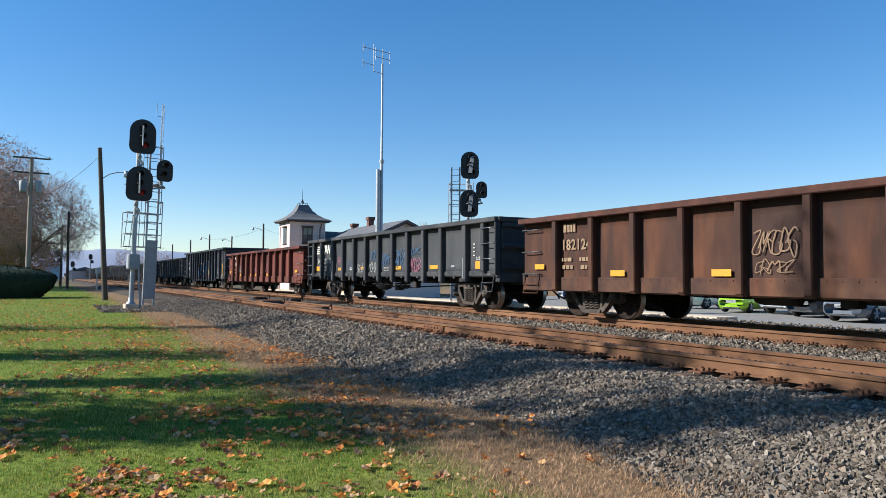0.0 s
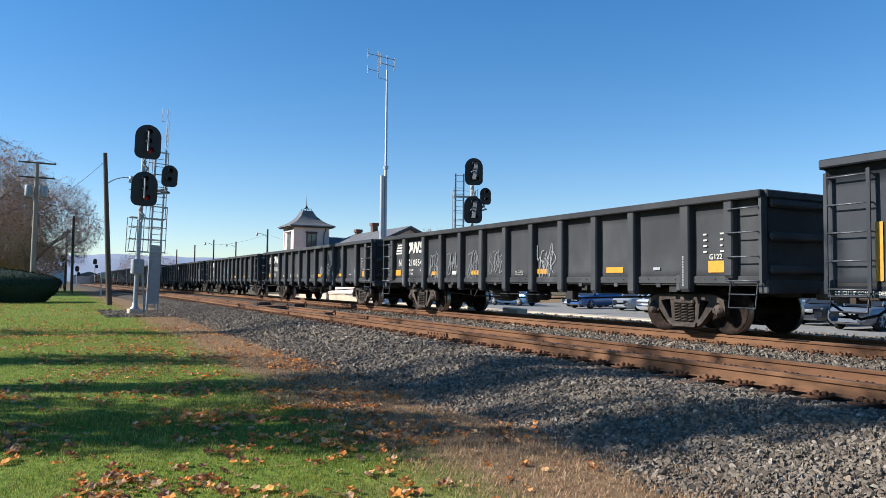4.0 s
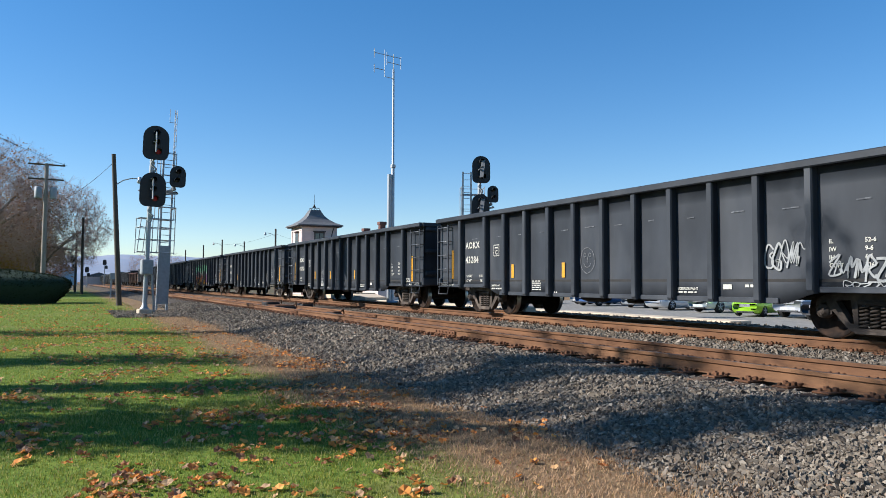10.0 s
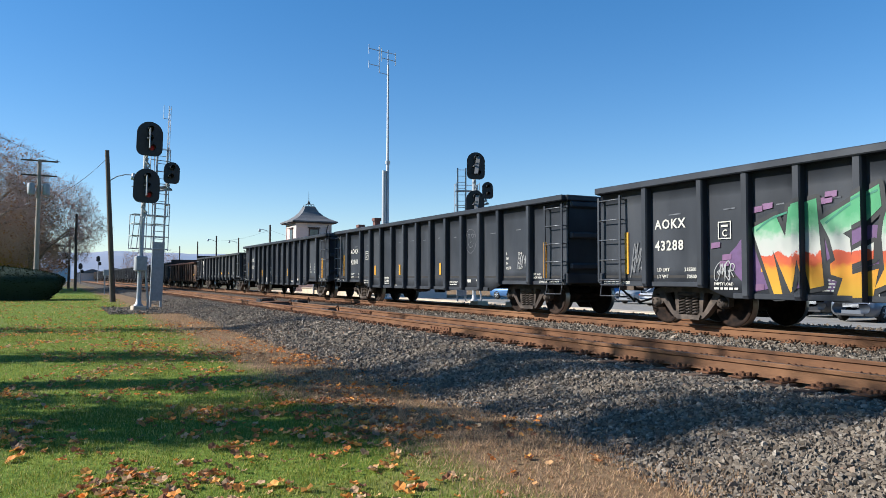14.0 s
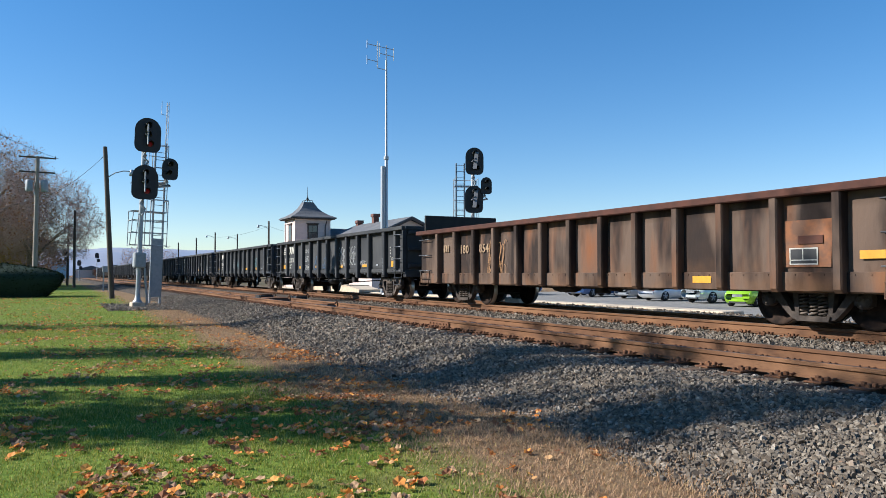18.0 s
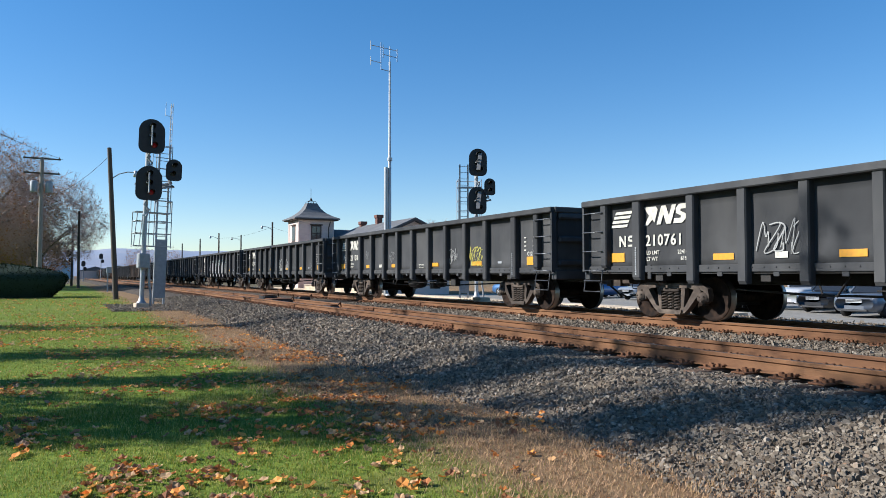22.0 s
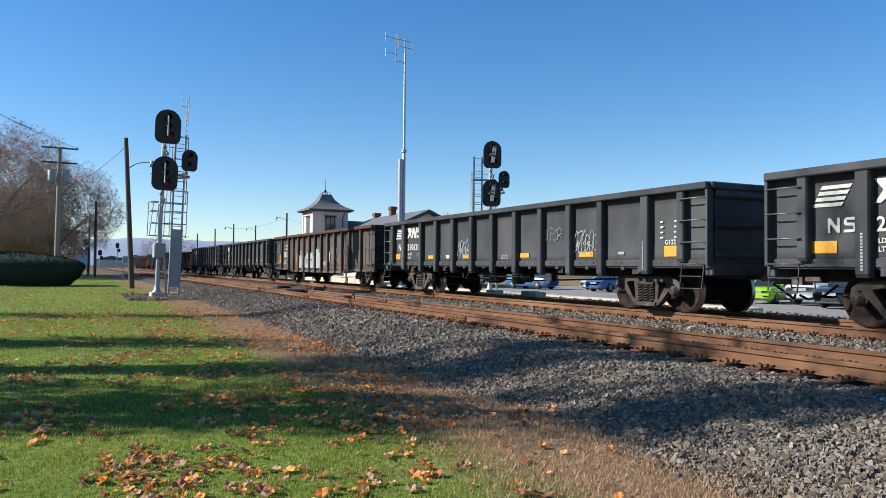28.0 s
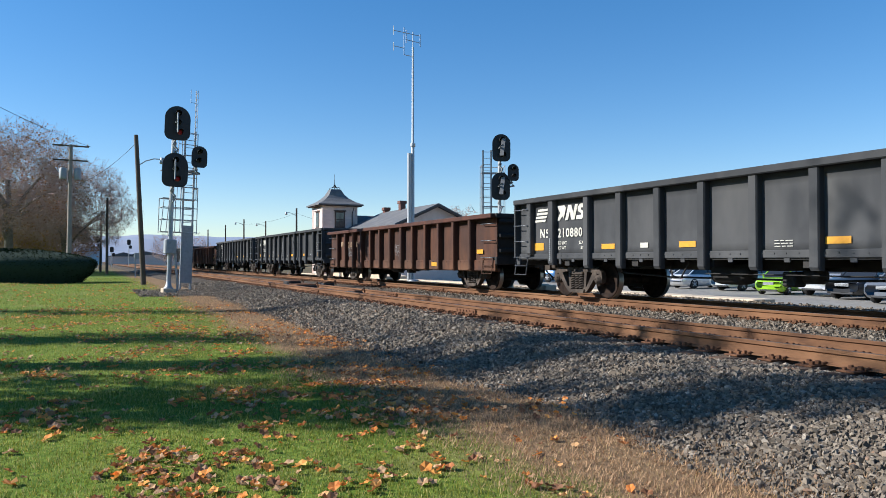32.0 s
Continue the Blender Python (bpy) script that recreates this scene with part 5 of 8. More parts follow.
for i, rows in SCRIBBLES.items():
    for k, (a, c, z0, z1, col, w) in enumerate(rows):
        scrawl(train[i], a, c, z0, z1, col, 100 * i + k, None, w, 0.02 if CARS[i][0] in ("low", "tall") else 0.02 if CARS[i][0] == "high" else 0.05)


def bubble(car, u0, z0, w, h, seed):
    """Outlined round letter forms in thin white paint."""
    s = Shape()
    for k in range(3):
        b = blob(u0 + w * (k + 0.5) / 3, z0 + h / 2, w / 6.2, h / 2, 24, seed + k, 0.08)
        ribbon(s, b + [b[0], b[1]], 0.035, -(SHEET + 0.02 + 0.0005 * k))
        c = blob(u0 + w * (k + 0.5) / 3, z0 + h / 2, w / 14, h / 5, 14, seed + k, 0.2)
        ribbon(s, c + [c[0], c[1]], 0.03, -(SHEET + 0.022 + 0.0005 * k))
    part("spray_outline", s, paint(*WHITE), car, "white outlined bubble forms")


bubble(train[17], 9.5, 1.3, 1.05, 0.8, 4)
bubble(train[17], 10.7, 1.35, 1.0, 0.75, 9)
# stencil patches and raised ends of the odd cars
for u0, u1, z in ((1.96, 2.86, 1.92), (1.94, 2.94, 1.49)):
    part("stencil_patch", flat_bar(u0, u1, z, z + 0.27, lift=0.02), M["white_paint"], train[26], "white painted stencil patch")
part("rust_patch", flat_bar(13.97, 14.86, 1.08, 1.86, 0.04, lift=0.042), mat("bare_orange_rust", (0.26, 0.1, 0.04), 0.85, col2=(0.14, 0.07, 0.04), scale=5, lo=0.4, hi=0.6), train[16], "patch of bare orange rust")
part("welded_plate", Shape().box(-(SHEET + 0.062), -(SHEET + 0.044), at_u(14.74), at_u(14.28), 1.46, 1.6, cut=0.004), M["redrim"], train[16], "welded repair plate")
part("data_panel", Shape().box(-(SHEET + 0.052), -(SHEET + 0.046), at_u(14.64), at_u(14.12), 1.12, 1.4), M["iron"], train[16], "black data panel")
edge = Shape()
for u0, u1, z0, z1 in ((14.12, 14.64, 1.38, 1.4), (14.12, 14.64, 1.12, 1.14), (14.12, 14.14, 1.14, 1.38), (14.62, 14.64, 1.14, 1.38), (14.12, 14.64, 1.19, 1.205), (14.36, 14.375, 1.2, 1.38)):
    edge.box(-(SHEET + 0.056), -(SHEET + 0.0525), at_u(u1), at_u(u0), z0, z1)
part("panel_border", edge, M["white_paint"], train[16], "white border of a data panel")
for s in (-1, 1):
    e = Shape().box(-1.4, 1.4, s * (BODY / 2 - 0.15) - 0.04, s * (BODY / 2 - 0.15) + 0.04, 2.3, 2.95, cut=0.01)
    part("raised_end", e, M["under"], train[16], "dark raised end bulkhead")


def fade_paint():
    """Spray paint that fades from yellow at the foot through red and white to green at the top."""
    m = ramp_mat("fading_spray_paint", [(0.0, (0.46, 0.26, 0.02)), (0.3, (0.5, 0.21, 0.015)), (0.4, (0.45, 0.085, 0.025)), (0.5, (0.4, 0.065, 0.03)), (0.515, (0.4, 0.39, 0.35)), (0.72, (0.37, 0.39, 0.34)), (0.85, (0.13, 0.31, 0.17)), (1.0, (0.06, 0.25, 0.11))], 0.5)
    nt = m.node_tree
    ramp = [n for n in nt.nodes if n.type == "VALTORGB"][0]
    for l in list(ramp.inputs[0].links):
        nt.links.remove(l)
    tc, sep, mr, ns, ad = (nt.nodes.new(k) for k in ("ShaderNodeTexCoord", "ShaderNodeSeparateXYZ", "ShaderNodeMapRange", "ShaderNodeTexNoise", "ShaderNodeMath"))
    nt.links.new(tc.outputs["Object"], sep.inputs[0])
    ns.inputs["Scale"].default_value, ns.inputs["Detail"].default_value = 6.0, 3.0
    nt.links.new(tc.outputs["Object"], ns.inputs["Vector"])
    ad.operation = "MULTIPLY_ADD"
    ad.inputs[1].default_value = 0.35
    nt.links.new(ns.outputs[0], ad.inputs[0])
    nt.links.new(sep.outputs[2], ad.inputs[2])
    mr.inputs["From Min"].default_value, mr.inputs["From Max"].default_value = 0.95, 2.2
    nt.links.new(ad.outputs[0], mr.inputs[0])
    nt.links.new(mr.outputs[0], ramp.inputs[0])
    return m


def bend(pts, n=6):
    """A smooth line through the given points."""
    e = [pts[0]] + list(pts) + [pts[-1]]
    out = []
    for j in range(1, len(e) - 2):
        for q in range(n):
            t = q / n
            out.append(tuple(0.5 * (2 * e[j][d] + (e[j + 1][d] - e[j - 1][d]) * t + (2 * e[j - 1][d] - 5 * e[j][d] + 4 * e[j + 1][d] - e[j + 2][d]) * t * t + (3 * e[j][d] - e[j - 1][d] - 3 * e[j + 1][d] + e[j + 2][d]) * t ** 3) for d in (0, 1)))
    return out + [tuple(pts[-1])]


def over_posts(s, posts, wide, out=0.152):
    """Paint that runs on across the fronts of the side posts: the same forms again, cut to each post's width."""
    for f, mi in list(zip(s.f, s.m)):
        pts = [s.v[k] for k in f]
        for p in posts:
            ya, yb = at_u(p + wide / 2), at_u(p - wide / 2)
            q = pts
            for lim, sg in ((ya, 1), (yb, -1)):
                keep = []
                for a, c in zip(q, q[1:] + q[:1]):
                    da, dc = sg * (a[1] - lim), sg * (c[1] - lim)
                    if da >= 0:
                        keep.append(a)
                    if da * dc < 0:
                        w = da / (da - dc)
                        keep.append(tuple(a[d] + (c[d] - a[d]) * w for d in range(3)))
                q = keep
                if len(q) < 3:
                    break
            if len(q) >= 3:
                s.add([(x - out, y, z) for x, y, z in q], [list(range(len(q)))], mi)
    return s


def fat_letters(car, forms, x, fillmat, label, rim=0.1, glow=None, posts=(), wide=0.15):
    """Letter forms made of fat rounded strokes, filled, edged in black, and with a glow line outside the edge."""
    halo, edge, body = Shape(), Shape(), Shape()
    layers = [(edge, 0.0, rim), (body, 0.004, 0.0)] + ([(halo, -0.003, rim + 0.08)] if glow else [])
    for i, (u0, w, z0, z1, st, lines) in enumerate(forms):
        for j, ln in enumerate(lines):
            pts = bend([(u0 + w * a, z0 + (z1 - z0) * c) for a, c in ln])
            dd = 0.0005 * i + 0.00008 * j
            for e, q, more in layers:
                ribbon(e, pts, st + more, x - q - dd)
                for k, end in enumerate((pts[0], pts[-1])):
                    fill(e, blob(end[0], end[1], (st + more) / 2, (st + more) / 2, 12, rough=0.0), x - q - dd - 0.00002 * (k + 1))
    if glow:
        tagged(part("spray_glow", over_posts(halo, posts, wide), paint(*glow), car, glow[0].replace("_", " ") + " glow line round a mural"), kind="stuff")
    tagged(part("spray_outline", over_posts(edge, posts, wide), paint(*BLACK), car, "black outline of a spray-painted mural"), kind="stuff")
    tagged(part("spray_fill", over_posts(body, posts, wide), fillmat, car, label), kind="stuff")


def blue_piece(car):
    """Four blue letter forms on a magenta cloud sprinkled with yellow dots."""
    x = -(SHEET + 0.018)
    cloud = Shape()
    for k in range(11):
        fill(cloud, blob(6.75 + 0.41 * k, 1.4 + 0.008 * k, 0.4, 0.46 + 0.012 * k, seed=k, rough=0.09), x + 0.009 - 0.0002 * k)
    tagged(part("spray_cloud", over_posts(cloud, TALL_POSTS[5:11], 0.15), paint("magenta_pink", (0.2, 0.045, 0.13)), car, "magenta cloud behind a spray-painted mural"), kind="stuff")
    r = random.Random(3)
    dots = [(10.6, 1.3, 0.17, 0.24), (10.86, 1.42, 0.12, 0.16), (10.6, 1.9, 0.13, 0.15), (11.06, 1.16, 0.07, 0.07), (10.75, 1.6, 0.05, 0.06), (7.64, 1.92, 0.12, 0.09), (8.58, 1.92, 0.11, 0.09), (6.5, 1.06, 0.12, 0.13), (6.48, 1.4, 0.06, 0.2), (9.9, 1.96, 0.08, 0.06)]
    dots += [(r.uniform(6.3, 11.3), r.choice((r.uniform(1.95, 2.2), r.uniform(0.95, 1.08))), 0.022, 0.026) for _ in range(22)] + [(r.choice((r.uniform(6.1, 6.45), r.uniform(10.9, 11.3))), r.uniform(1.0, 1.9), 0.025, 0.03) for _ in range(16)]
    for k, (u, z, a, c) in enumerate(dots):
        dot = Shape()
        fill(dot, blob(u, z, a, c, 14, k, 0.02), x + 0.0052 - 0.00004 * k)
        part("spray_dot", dot, paint("pale_yellow", (0.42, 0.36, 0.13)), car, "pale yellow spray dot")
    forms = [(6.62, 0.95, 1.13, 1.84, 0.24, [[(0.14, 0.98), (0.16, 0.3), (0.4, 0.1), (0.68, 0.22), (0.8, 0.98)]]),
             (7.7, 0.85, 1.13, 1.85, 0.2, [[(0.9, 0.92), (0.3, 0.94), (0.16, 0.68), (0.5, 0.54), (0.86, 0.4), (0.74, 0.12), (0.1, 0.12)]]),
             (8.56, 0.78, 1.12, 1.86, 0.21, [[(0.16, 0.02), (0.14, 0.96)], [(0.14, 0.92), (0.7, 0.9), (0.84, 0.66), (0.3, 0.5)], [(0.4, 0.5), (0.86, 0.05)]]),
             (9.4, 1.05, 1.12, 1.95, 0.25, [[(0.14, 0.04), (0.16, 0.92)], [(0.16, 0.92), (0.46, 0.55), (0.76, 0.12)], [(0.78, 0.1), (0.86, 0.6), (0.96, 1.0)]])]
    fat_letters(car, forms, x, paint("sea_blue", (0.012, 0.11, 0.29)), "sea blue fill of a spray-painted mural", 0.13, ("cream_yellow", (0.42, 0.37, 0.2)), TALL_POSTS[5:10])


def colour_piece(car):
    """Five fat interlocked letter forms over a violet cloud."""
    x = -(SHEET + 0.018)
    cloud = Shape()
    for k in range(9):
        fill(cloud, blob(4.25 + 0.7 * k, 1.3, 0.6, 0.52 if k < 7 else 0.64, seed=k, rough=0.06), x + 0.009 - 0.0003 * k)
    tagged(part("spray_cloud", over_posts(cloud, TALL_POSTS[3:10], 0.15), paint(*VIOLET), car, "dull violet spray cloud"), kind="stuff")
    angled = [(4.12, 1.88), (4.62, 2.08), (4.8, 1.7), (4.87, 2.2), (5.39, 2.3), (5.5, 0.87), (5.25, 0.82), (5.12, 1.3), (5.04, 0.85), (4.88, 0.75), (4.55, 1.48), (4.74, 0.68), (4.58, 0.67)]
    barred = [(5.45, 1.93), (5.96, 2.19), (6.43, 2.42), (6.46, 2.08), (6.24, 1.88), (5.84, 1.7), (5.95, 1.62), (5.97, 1.36), (6.33, 1.54), (6.32, 1.29), (6.0, 1.18), (6.0, 1.03), (6.4, 1.14), (6.3, 0.7), (5.7, 0.67), (5.82, 0.99), (5.62, 1.05),
              (5.61, 1.22), (5.7, 1.28), (5.61, 1.62)]
    hooked = bend([(6.45, 1.61), (6.5, 1.92), (6.65, 2.2), (6.93, 2.36), (7.2, 2.28), (7.4, 2.0), (7.38, 1.66)], 4) + bend([(7.14, 1.6), (7.04, 1.84), (6.9, 1.84), (6.8, 1.6), (6.84, 1.3), (6.98, 1.14), (7.18, 1.36), (7.42, 1.38)], 3) \
        + bend([(7.5, 1.22), (7.34, 0.9), (7.1, 0.68), (6.86, 0.74), (6.68, 0.97)], 4) + [(6.32, 0.82), (6.48, 1.13)]
    legged = bend([(7.43, 1.54), (7.48, 1.95), (7.7, 2.23), (8.07, 2.37), (8.4, 2.33), (8.62, 2.08), (8.73, 1.74), (8.64, 1.5), (8.36, 1.34), (8.19, 1.23)], 4) + [(8.27, 0.95), (8.14, 1.0), (8.11, 0.68), (7.95, 0.68), (7.98, 1.0), (7.67, 0.95), (7.83, 1.34), (7.62, 1.23)]
    ringed = bend([(8.75, 1.74), (8.8, 2.01), (9.0, 2.3), (9.24, 2.38), (9.5, 2.28), (9.7, 2.05), (9.8, 1.7), (9.8, 1.35), (9.72, 0.98), (9.58, 0.74), (9.36, 0.67), (9.17, 0.82)], 4) + bend([(9.05, 0.95), (8.76, 0.76), (8.5, 0.69), (8.33, 0.88), (8.45, 1.14), (8.64, 1.35)], 4)
    counters = [bend([(7.71, 1.8), (8.0, 1.99), (8.13, 1.73), (8.04, 1.48), (7.94, 1.46)], 4), bend([(9.09, 1.78), (9.21, 1.9), (9.38, 1.85), (9.46, 1.65), (9.41, 1.16), (9.24, 1.05), (9.07, 1.2), (9.03, 1.49)], 4)]
    edge, body, hole, trim = Shape(), Shape(), Shape(), Shape()
    for i, form in enumerate((angled, barred, hooked, ringed, legged)):
        d = 0.0006 * i
        for k, (a, c) in enumerate(zip(form, form[1:] + form[:1])):
            ribbon(edge, [a, c], 0.15, x - d - 0.00001 * k)
            fill(edge, blob(a[0], a[1], 0.075, 0.075, 9, rough=0.0), x - d - 0.0003 - 0.000005 * k)
        body.add([(x - 0.005 - d, at_u(u), z) for u, z in form], [list(range(len(form)))])
        a, c = max(form, key=lambda q: q[1] - 0.3 * q[0]), form[0]
        ribbon(trim, bend([(a[0] - 0.02, a[1] - 0.09), ((a[0] + c[0]) / 2 + 0.03, (a[1] + c[1]) / 2 - 0.02), (c[0] + 0.1, c[1] - 0.05)]), 0.035, x - 0.0095)
    for k, form in enumerate(counters):
        hole.add([(x - 0.0102 - 0.0003 * k, at_u(u), z) for u, z in form], [list(range(len(form)))])
    for e, m, label in ((edge, paint(*BLACK), "black outline of a spray-painted mural"), (body, fade_paint(), "yellow, red, white and green fill of a spray-painted mural"), (trim, paint("bottle_green", (0.02, 0.17, 0.1)), "dark green accent strokes"), (hole, paint(*BLACK), "black counters of the letters")):
        tagged(part("spray_fill" if e is body else "spray_line", over_posts(e, TALL_POSTS[3:10], 0.15), m, car, label), kind="stuff")
    for k, (u, z) in enumerate(((3.3, 1.6), (3.56, 1.37), (3.5, 1.25), (4.25, 2.2), (4.45, 2.24), (5.64, 2.33), (5.56, 2.24), (7.49, 2.45), (7.38, 2.3), (7.44, 2.2), (8.7, 2.37), (8.68, 2.22), (9.9, 1.98), (10.08, 1.86), (10.9, 1.57), (11.1, 1.45), (9.96, 1.1), (10.06, 0.98), (9.95, 0.88), (10.08, 0.8), (4.26, 0.82))):
        s = Shape()
        fill(s, [(u - 0.11, z - 0.05), (u + 0.1, z - 0.03), (u + 0.11, z + 0.07), (u - 0.1, z + 0.06)], x + 0.003)
        part("spray_brick", s, paint("dull_rose", (0.17, 0.075, 0.16)), car, "dull rose brick-shaped spray patch")


def white_piece(car, rows, foot, tone, counters, posts=(), edge=1.0):
    """A row of white bubble letters edged in black with a pale glow line round them."""
    x = -(SHEET + 0.02)

    def arch(u, w, top, lean, g):
        z0, z1 = foot - g, top + g
        out = []
        for k in range(26):
            a = 2 * math.pi * k / 26
            c, q = math.cos(a), math.sin(a)
            ex = 0.3 if q < 0 else 0.75
            zz = (z0 + z1) / 2 + (z1 - z0) / 2 * math.copysign(abs(q) ** ex, q)
            out.append((u + (w + g) * (1 - 0.12 * max(0, q)) * math.copysign(abs(c) ** ex, c) + lean * (zz - 1.5), max(foot - 0.04, zz)))
        return out
    glow, dark, white = Shape(), Shape(), Shape()
    for k, r in enumerate(rows):
        fill(glow, arch(*r, 0.14 * edge), x - 0.0003 * k)
        fill(dark, arch(*r, 0.09 * edge), x - 0.004 - 0.0003 * k)
        fill(dark, arch(*r, 0.045 * edge), x - 0.008 - 0.002 * k)
        fill(white, arch(*r, -0.015), x - 0.009 - 0.002 * k)
    for k, (u, z, a, c) in enumerate(counters):
        fill(dark, blob(u, z, a, c, seed=k), x - 0.03)
    tagged(part("spray_glow", over_posts(glow, posts, 0.2), paint("pale_ice", (0.36, 0.5, 0.5)), car, "pale ice-blue glow line round a mural"), kind="stuff")
    tagged(part("spray_outline", over_posts(dark, posts, 0.2), paint(*BLACK), car, "black outline of a spray-painted mural"), kind="stuff")
    tagged(part("spray_fill", over_posts(white, posts, 0.2), paint(*tone), car, "silver-white fill of a spray-painted mural"), kind="stuff")
    for u in posts:
        f = Shape().quad(*[(-1.604, at_u(u + d), z) for d, z in ((-0.095, 0.86), (-0.095, foot), (0.095, foot), (0.095, 0.9))])
        part("sprayed_post_foot", f, paint(*tone), car, "post foot sprayed white")


colour_piece(train[12])
blue_piece(train[3])
white_piece(train[22], [(5.4, 0.36, 1.86, 0.1), (5.94, 0.2, 1.97, 0.0), (6.42, 0.28, 1.92, 0.05), (7.05, 0.28, 2.0, -0.05), (7.74, 0.36, 2.0, 0.0), (8.62, 0.27, 1.98, 0.0), (9.24, 0.22, 1.97, 0.0), (9.98, 0.34, 2.0, 0.12), (10.74, 0.38, 2.0, -0.12)],
            1.1, ("silver_white", (0.36, 0.36, 0.355)), ((6.1, 1.3, 0.16, 0.03), (7.9, 1.36, 0.24, 0.035), (8.12, 1.5, 0.12, 0.03), (7.35, 1.28, 0.14, 0.025), (8.95, 1.5, 0.06, 0.24), (10.36, 1.3, 0.07, 0.2)), NS_POSTS[4:9])
white_piece(train[26], [(5.35, 0.32, 1.6, 0.0), (6.02, 0.3, 1.62, 0.0), (6.75, 0.38, 1.66, 0.05), (7.55, 0.36, 1.7, 0.0), (8.5, 0.54, 1.86, -0.05)], 0.86, ("dull_white", (0.33, 0.33, 0.32)), ((6.7, 1.25, 0.05, 0.16), (7.5, 1.3, 0.14, 0.04)), edge=0.4)


def chalk_face(car, u, z, r):
    """A chalk smiley: a ring, two eyes, a nose and a mouth."""
    s = Shape()
    for cu, cz, q in ((u, z, r), (u - 0.3 * r, z + 0.42 * r, 0.16 * r), (u + 0.3 * r, z + 0.42 * r, 0.16 * r)):
        ring = blob(cu, cz, q * 0.86, q, 22, 3, 0.02)
        ribbon(s, ring + ring[:2], 0.011, -(SHEET + 0.014))
    ribbon(s, bend([(u, z + 0.3 * r), (u + 0.06 * r, z - 0.1 * r), (u - 0.06 * r, z - 0.12 * r)]), 0.011, -(SHEET + 0.0144))
    ribbon(s, bend([(u - 0.45 * r, z - 0.2 * r), (u - 0.2 * r, z - 0.5 * r), (u + 0.2 * r, z - 0.5 * r), (u + 0.45 * r, z - 0.2 * r)]), 0.011, -(SHEET + 0.0148))
    part("chalk_face", s, paint(*GREY), car, "grey chalk smiley face")


for i, u, z, r in ((15, 6.35, 2.05, 0.34), (12, 10.85, 2.2, 0.4), (9, 7.6, 1.5, 0.3), (13, 11.8, 2.1, 0.36)):
    chalk_face(train[i], u, z, r)


# ---------------------------------------------------------------- signals, masts, poles
def oval(w, h, n=28):
    """The outline of a signal's backplate: round above and flat-bottomed with rounded corners."""
    pts = []
    r = w / 2
    for k in range(n // 2 + 1):
        a = math.pi * k / (n // 2)
        pts.append((r * math.cos(a), h / 2 - r + r * math.sin(a)))
    q = r * 0.55
    for k in range(5):
        a = math.pi + math.pi / 2 * k / 4
        pts.append((-r + q + q * math.cos(a), -h / 2 + q + q * math.sin(a)))
    for k in range(5):
        a = 1.5 * math.pi + math.pi / 2 * k / 4
        pts.append((r - q + q * math.cos(a), -h / 2 + q + q * math.sin(a)))
    return pts


def signal_head(parent, name, m, w, h, lamps, lit=None, flare=False):
    """Backplate, housing behind it, and a hooded lens for each lamp; it faces -y in its own space."""
    plate = Shape().prism(oval(w, h), "y", -0.015, 0.015)
    hd = part(name, plate, M["sigblack"], parent, "black oval signal head with hooded lenses", m)
    part("housing", Shape().box(-w * 0.28, w * 0.28, 0.015, 0.3, -h * 0.36, h * 0.36, cut=0.03), M["sigblack"], hd)
    for i, (x, z) in enumerate(lamps):
        r = min(0.13, w * 0.16)
        hood = Shape()
        n = 14
        v = []
        for k in range(n + 1):
            a = math.radians(-35) + math.radians(250) * k / n
            c, s = math.cos(a), math.sin(a)
            depth = 0.3 * max(0.25, min(1, 0.55 + 0.6 * s))
            v += [(x + r * c, -0.015, z + r * s), (x + r * 0.97 * c, -0.015 - depth, z + r * 0.97 * s)]
        f = [[2 * k, 2 * k + 2, 2 * k + 3, 2 * k + 1] for k in range(n)]
        hood.add(v, f, 0, True)
        hood.add([(p[0] * 0.985 + x * 0.015, p[1], p[2] * 0.985 + z * 0.015) for p in v], [q[::-1] for q in f], 0, True)
        part("hood", hood, M["sigblack"], hd)
        part("lens", Shape().lathe([(r * 0.8, 0.0), (r * 0.6, -0.02), (0.0, -0.03)], "y", 14, (x, -0.017, z)), M["redlens"] if i == lit else M["lens"], hd, "glowing red lens" if i == lit else "")
    if len(lamps) < 3:
        return hd
    fin = Shape()
    if flare:
        # a broad raked plate that stands before the lenses
        q = [(0.02, -0.2, 0.33), (0.2, -0.28, 0.31), (0.05, -0.42, -0.32), (-0.13, -0.34, -0.32)]
        fin.add([(x, y + dy, z * h) for dy in (0.0, 0.02) for x, y, z in q], [(0, 1, 2, 3), (7, 6, 5, 4), (0, 4, 5, 1), (1, 5, 6, 2), (2, 6, 7, 3), (3, 7, 4, 0)])
        fin.box(-0.14, 0.0, -0.34, -0.02, -0.06, -0.02)
    else:
        fin.prism([(-0.015, 0.33 * h), (-0.34, 0.28 * h), (-0.42, -0.3 * h), (-0.22, -0.3 * h)], "x", -0.02, 0.02).box(-0.1, -0.02, -0.3, -0.26, -0.04, 0.0)
    part("visor", fin, M["visor"] if flare else M["grey"], hd, "grey sheet-metal visor", pose(-0.04 * w, 0, 0))
    return hd


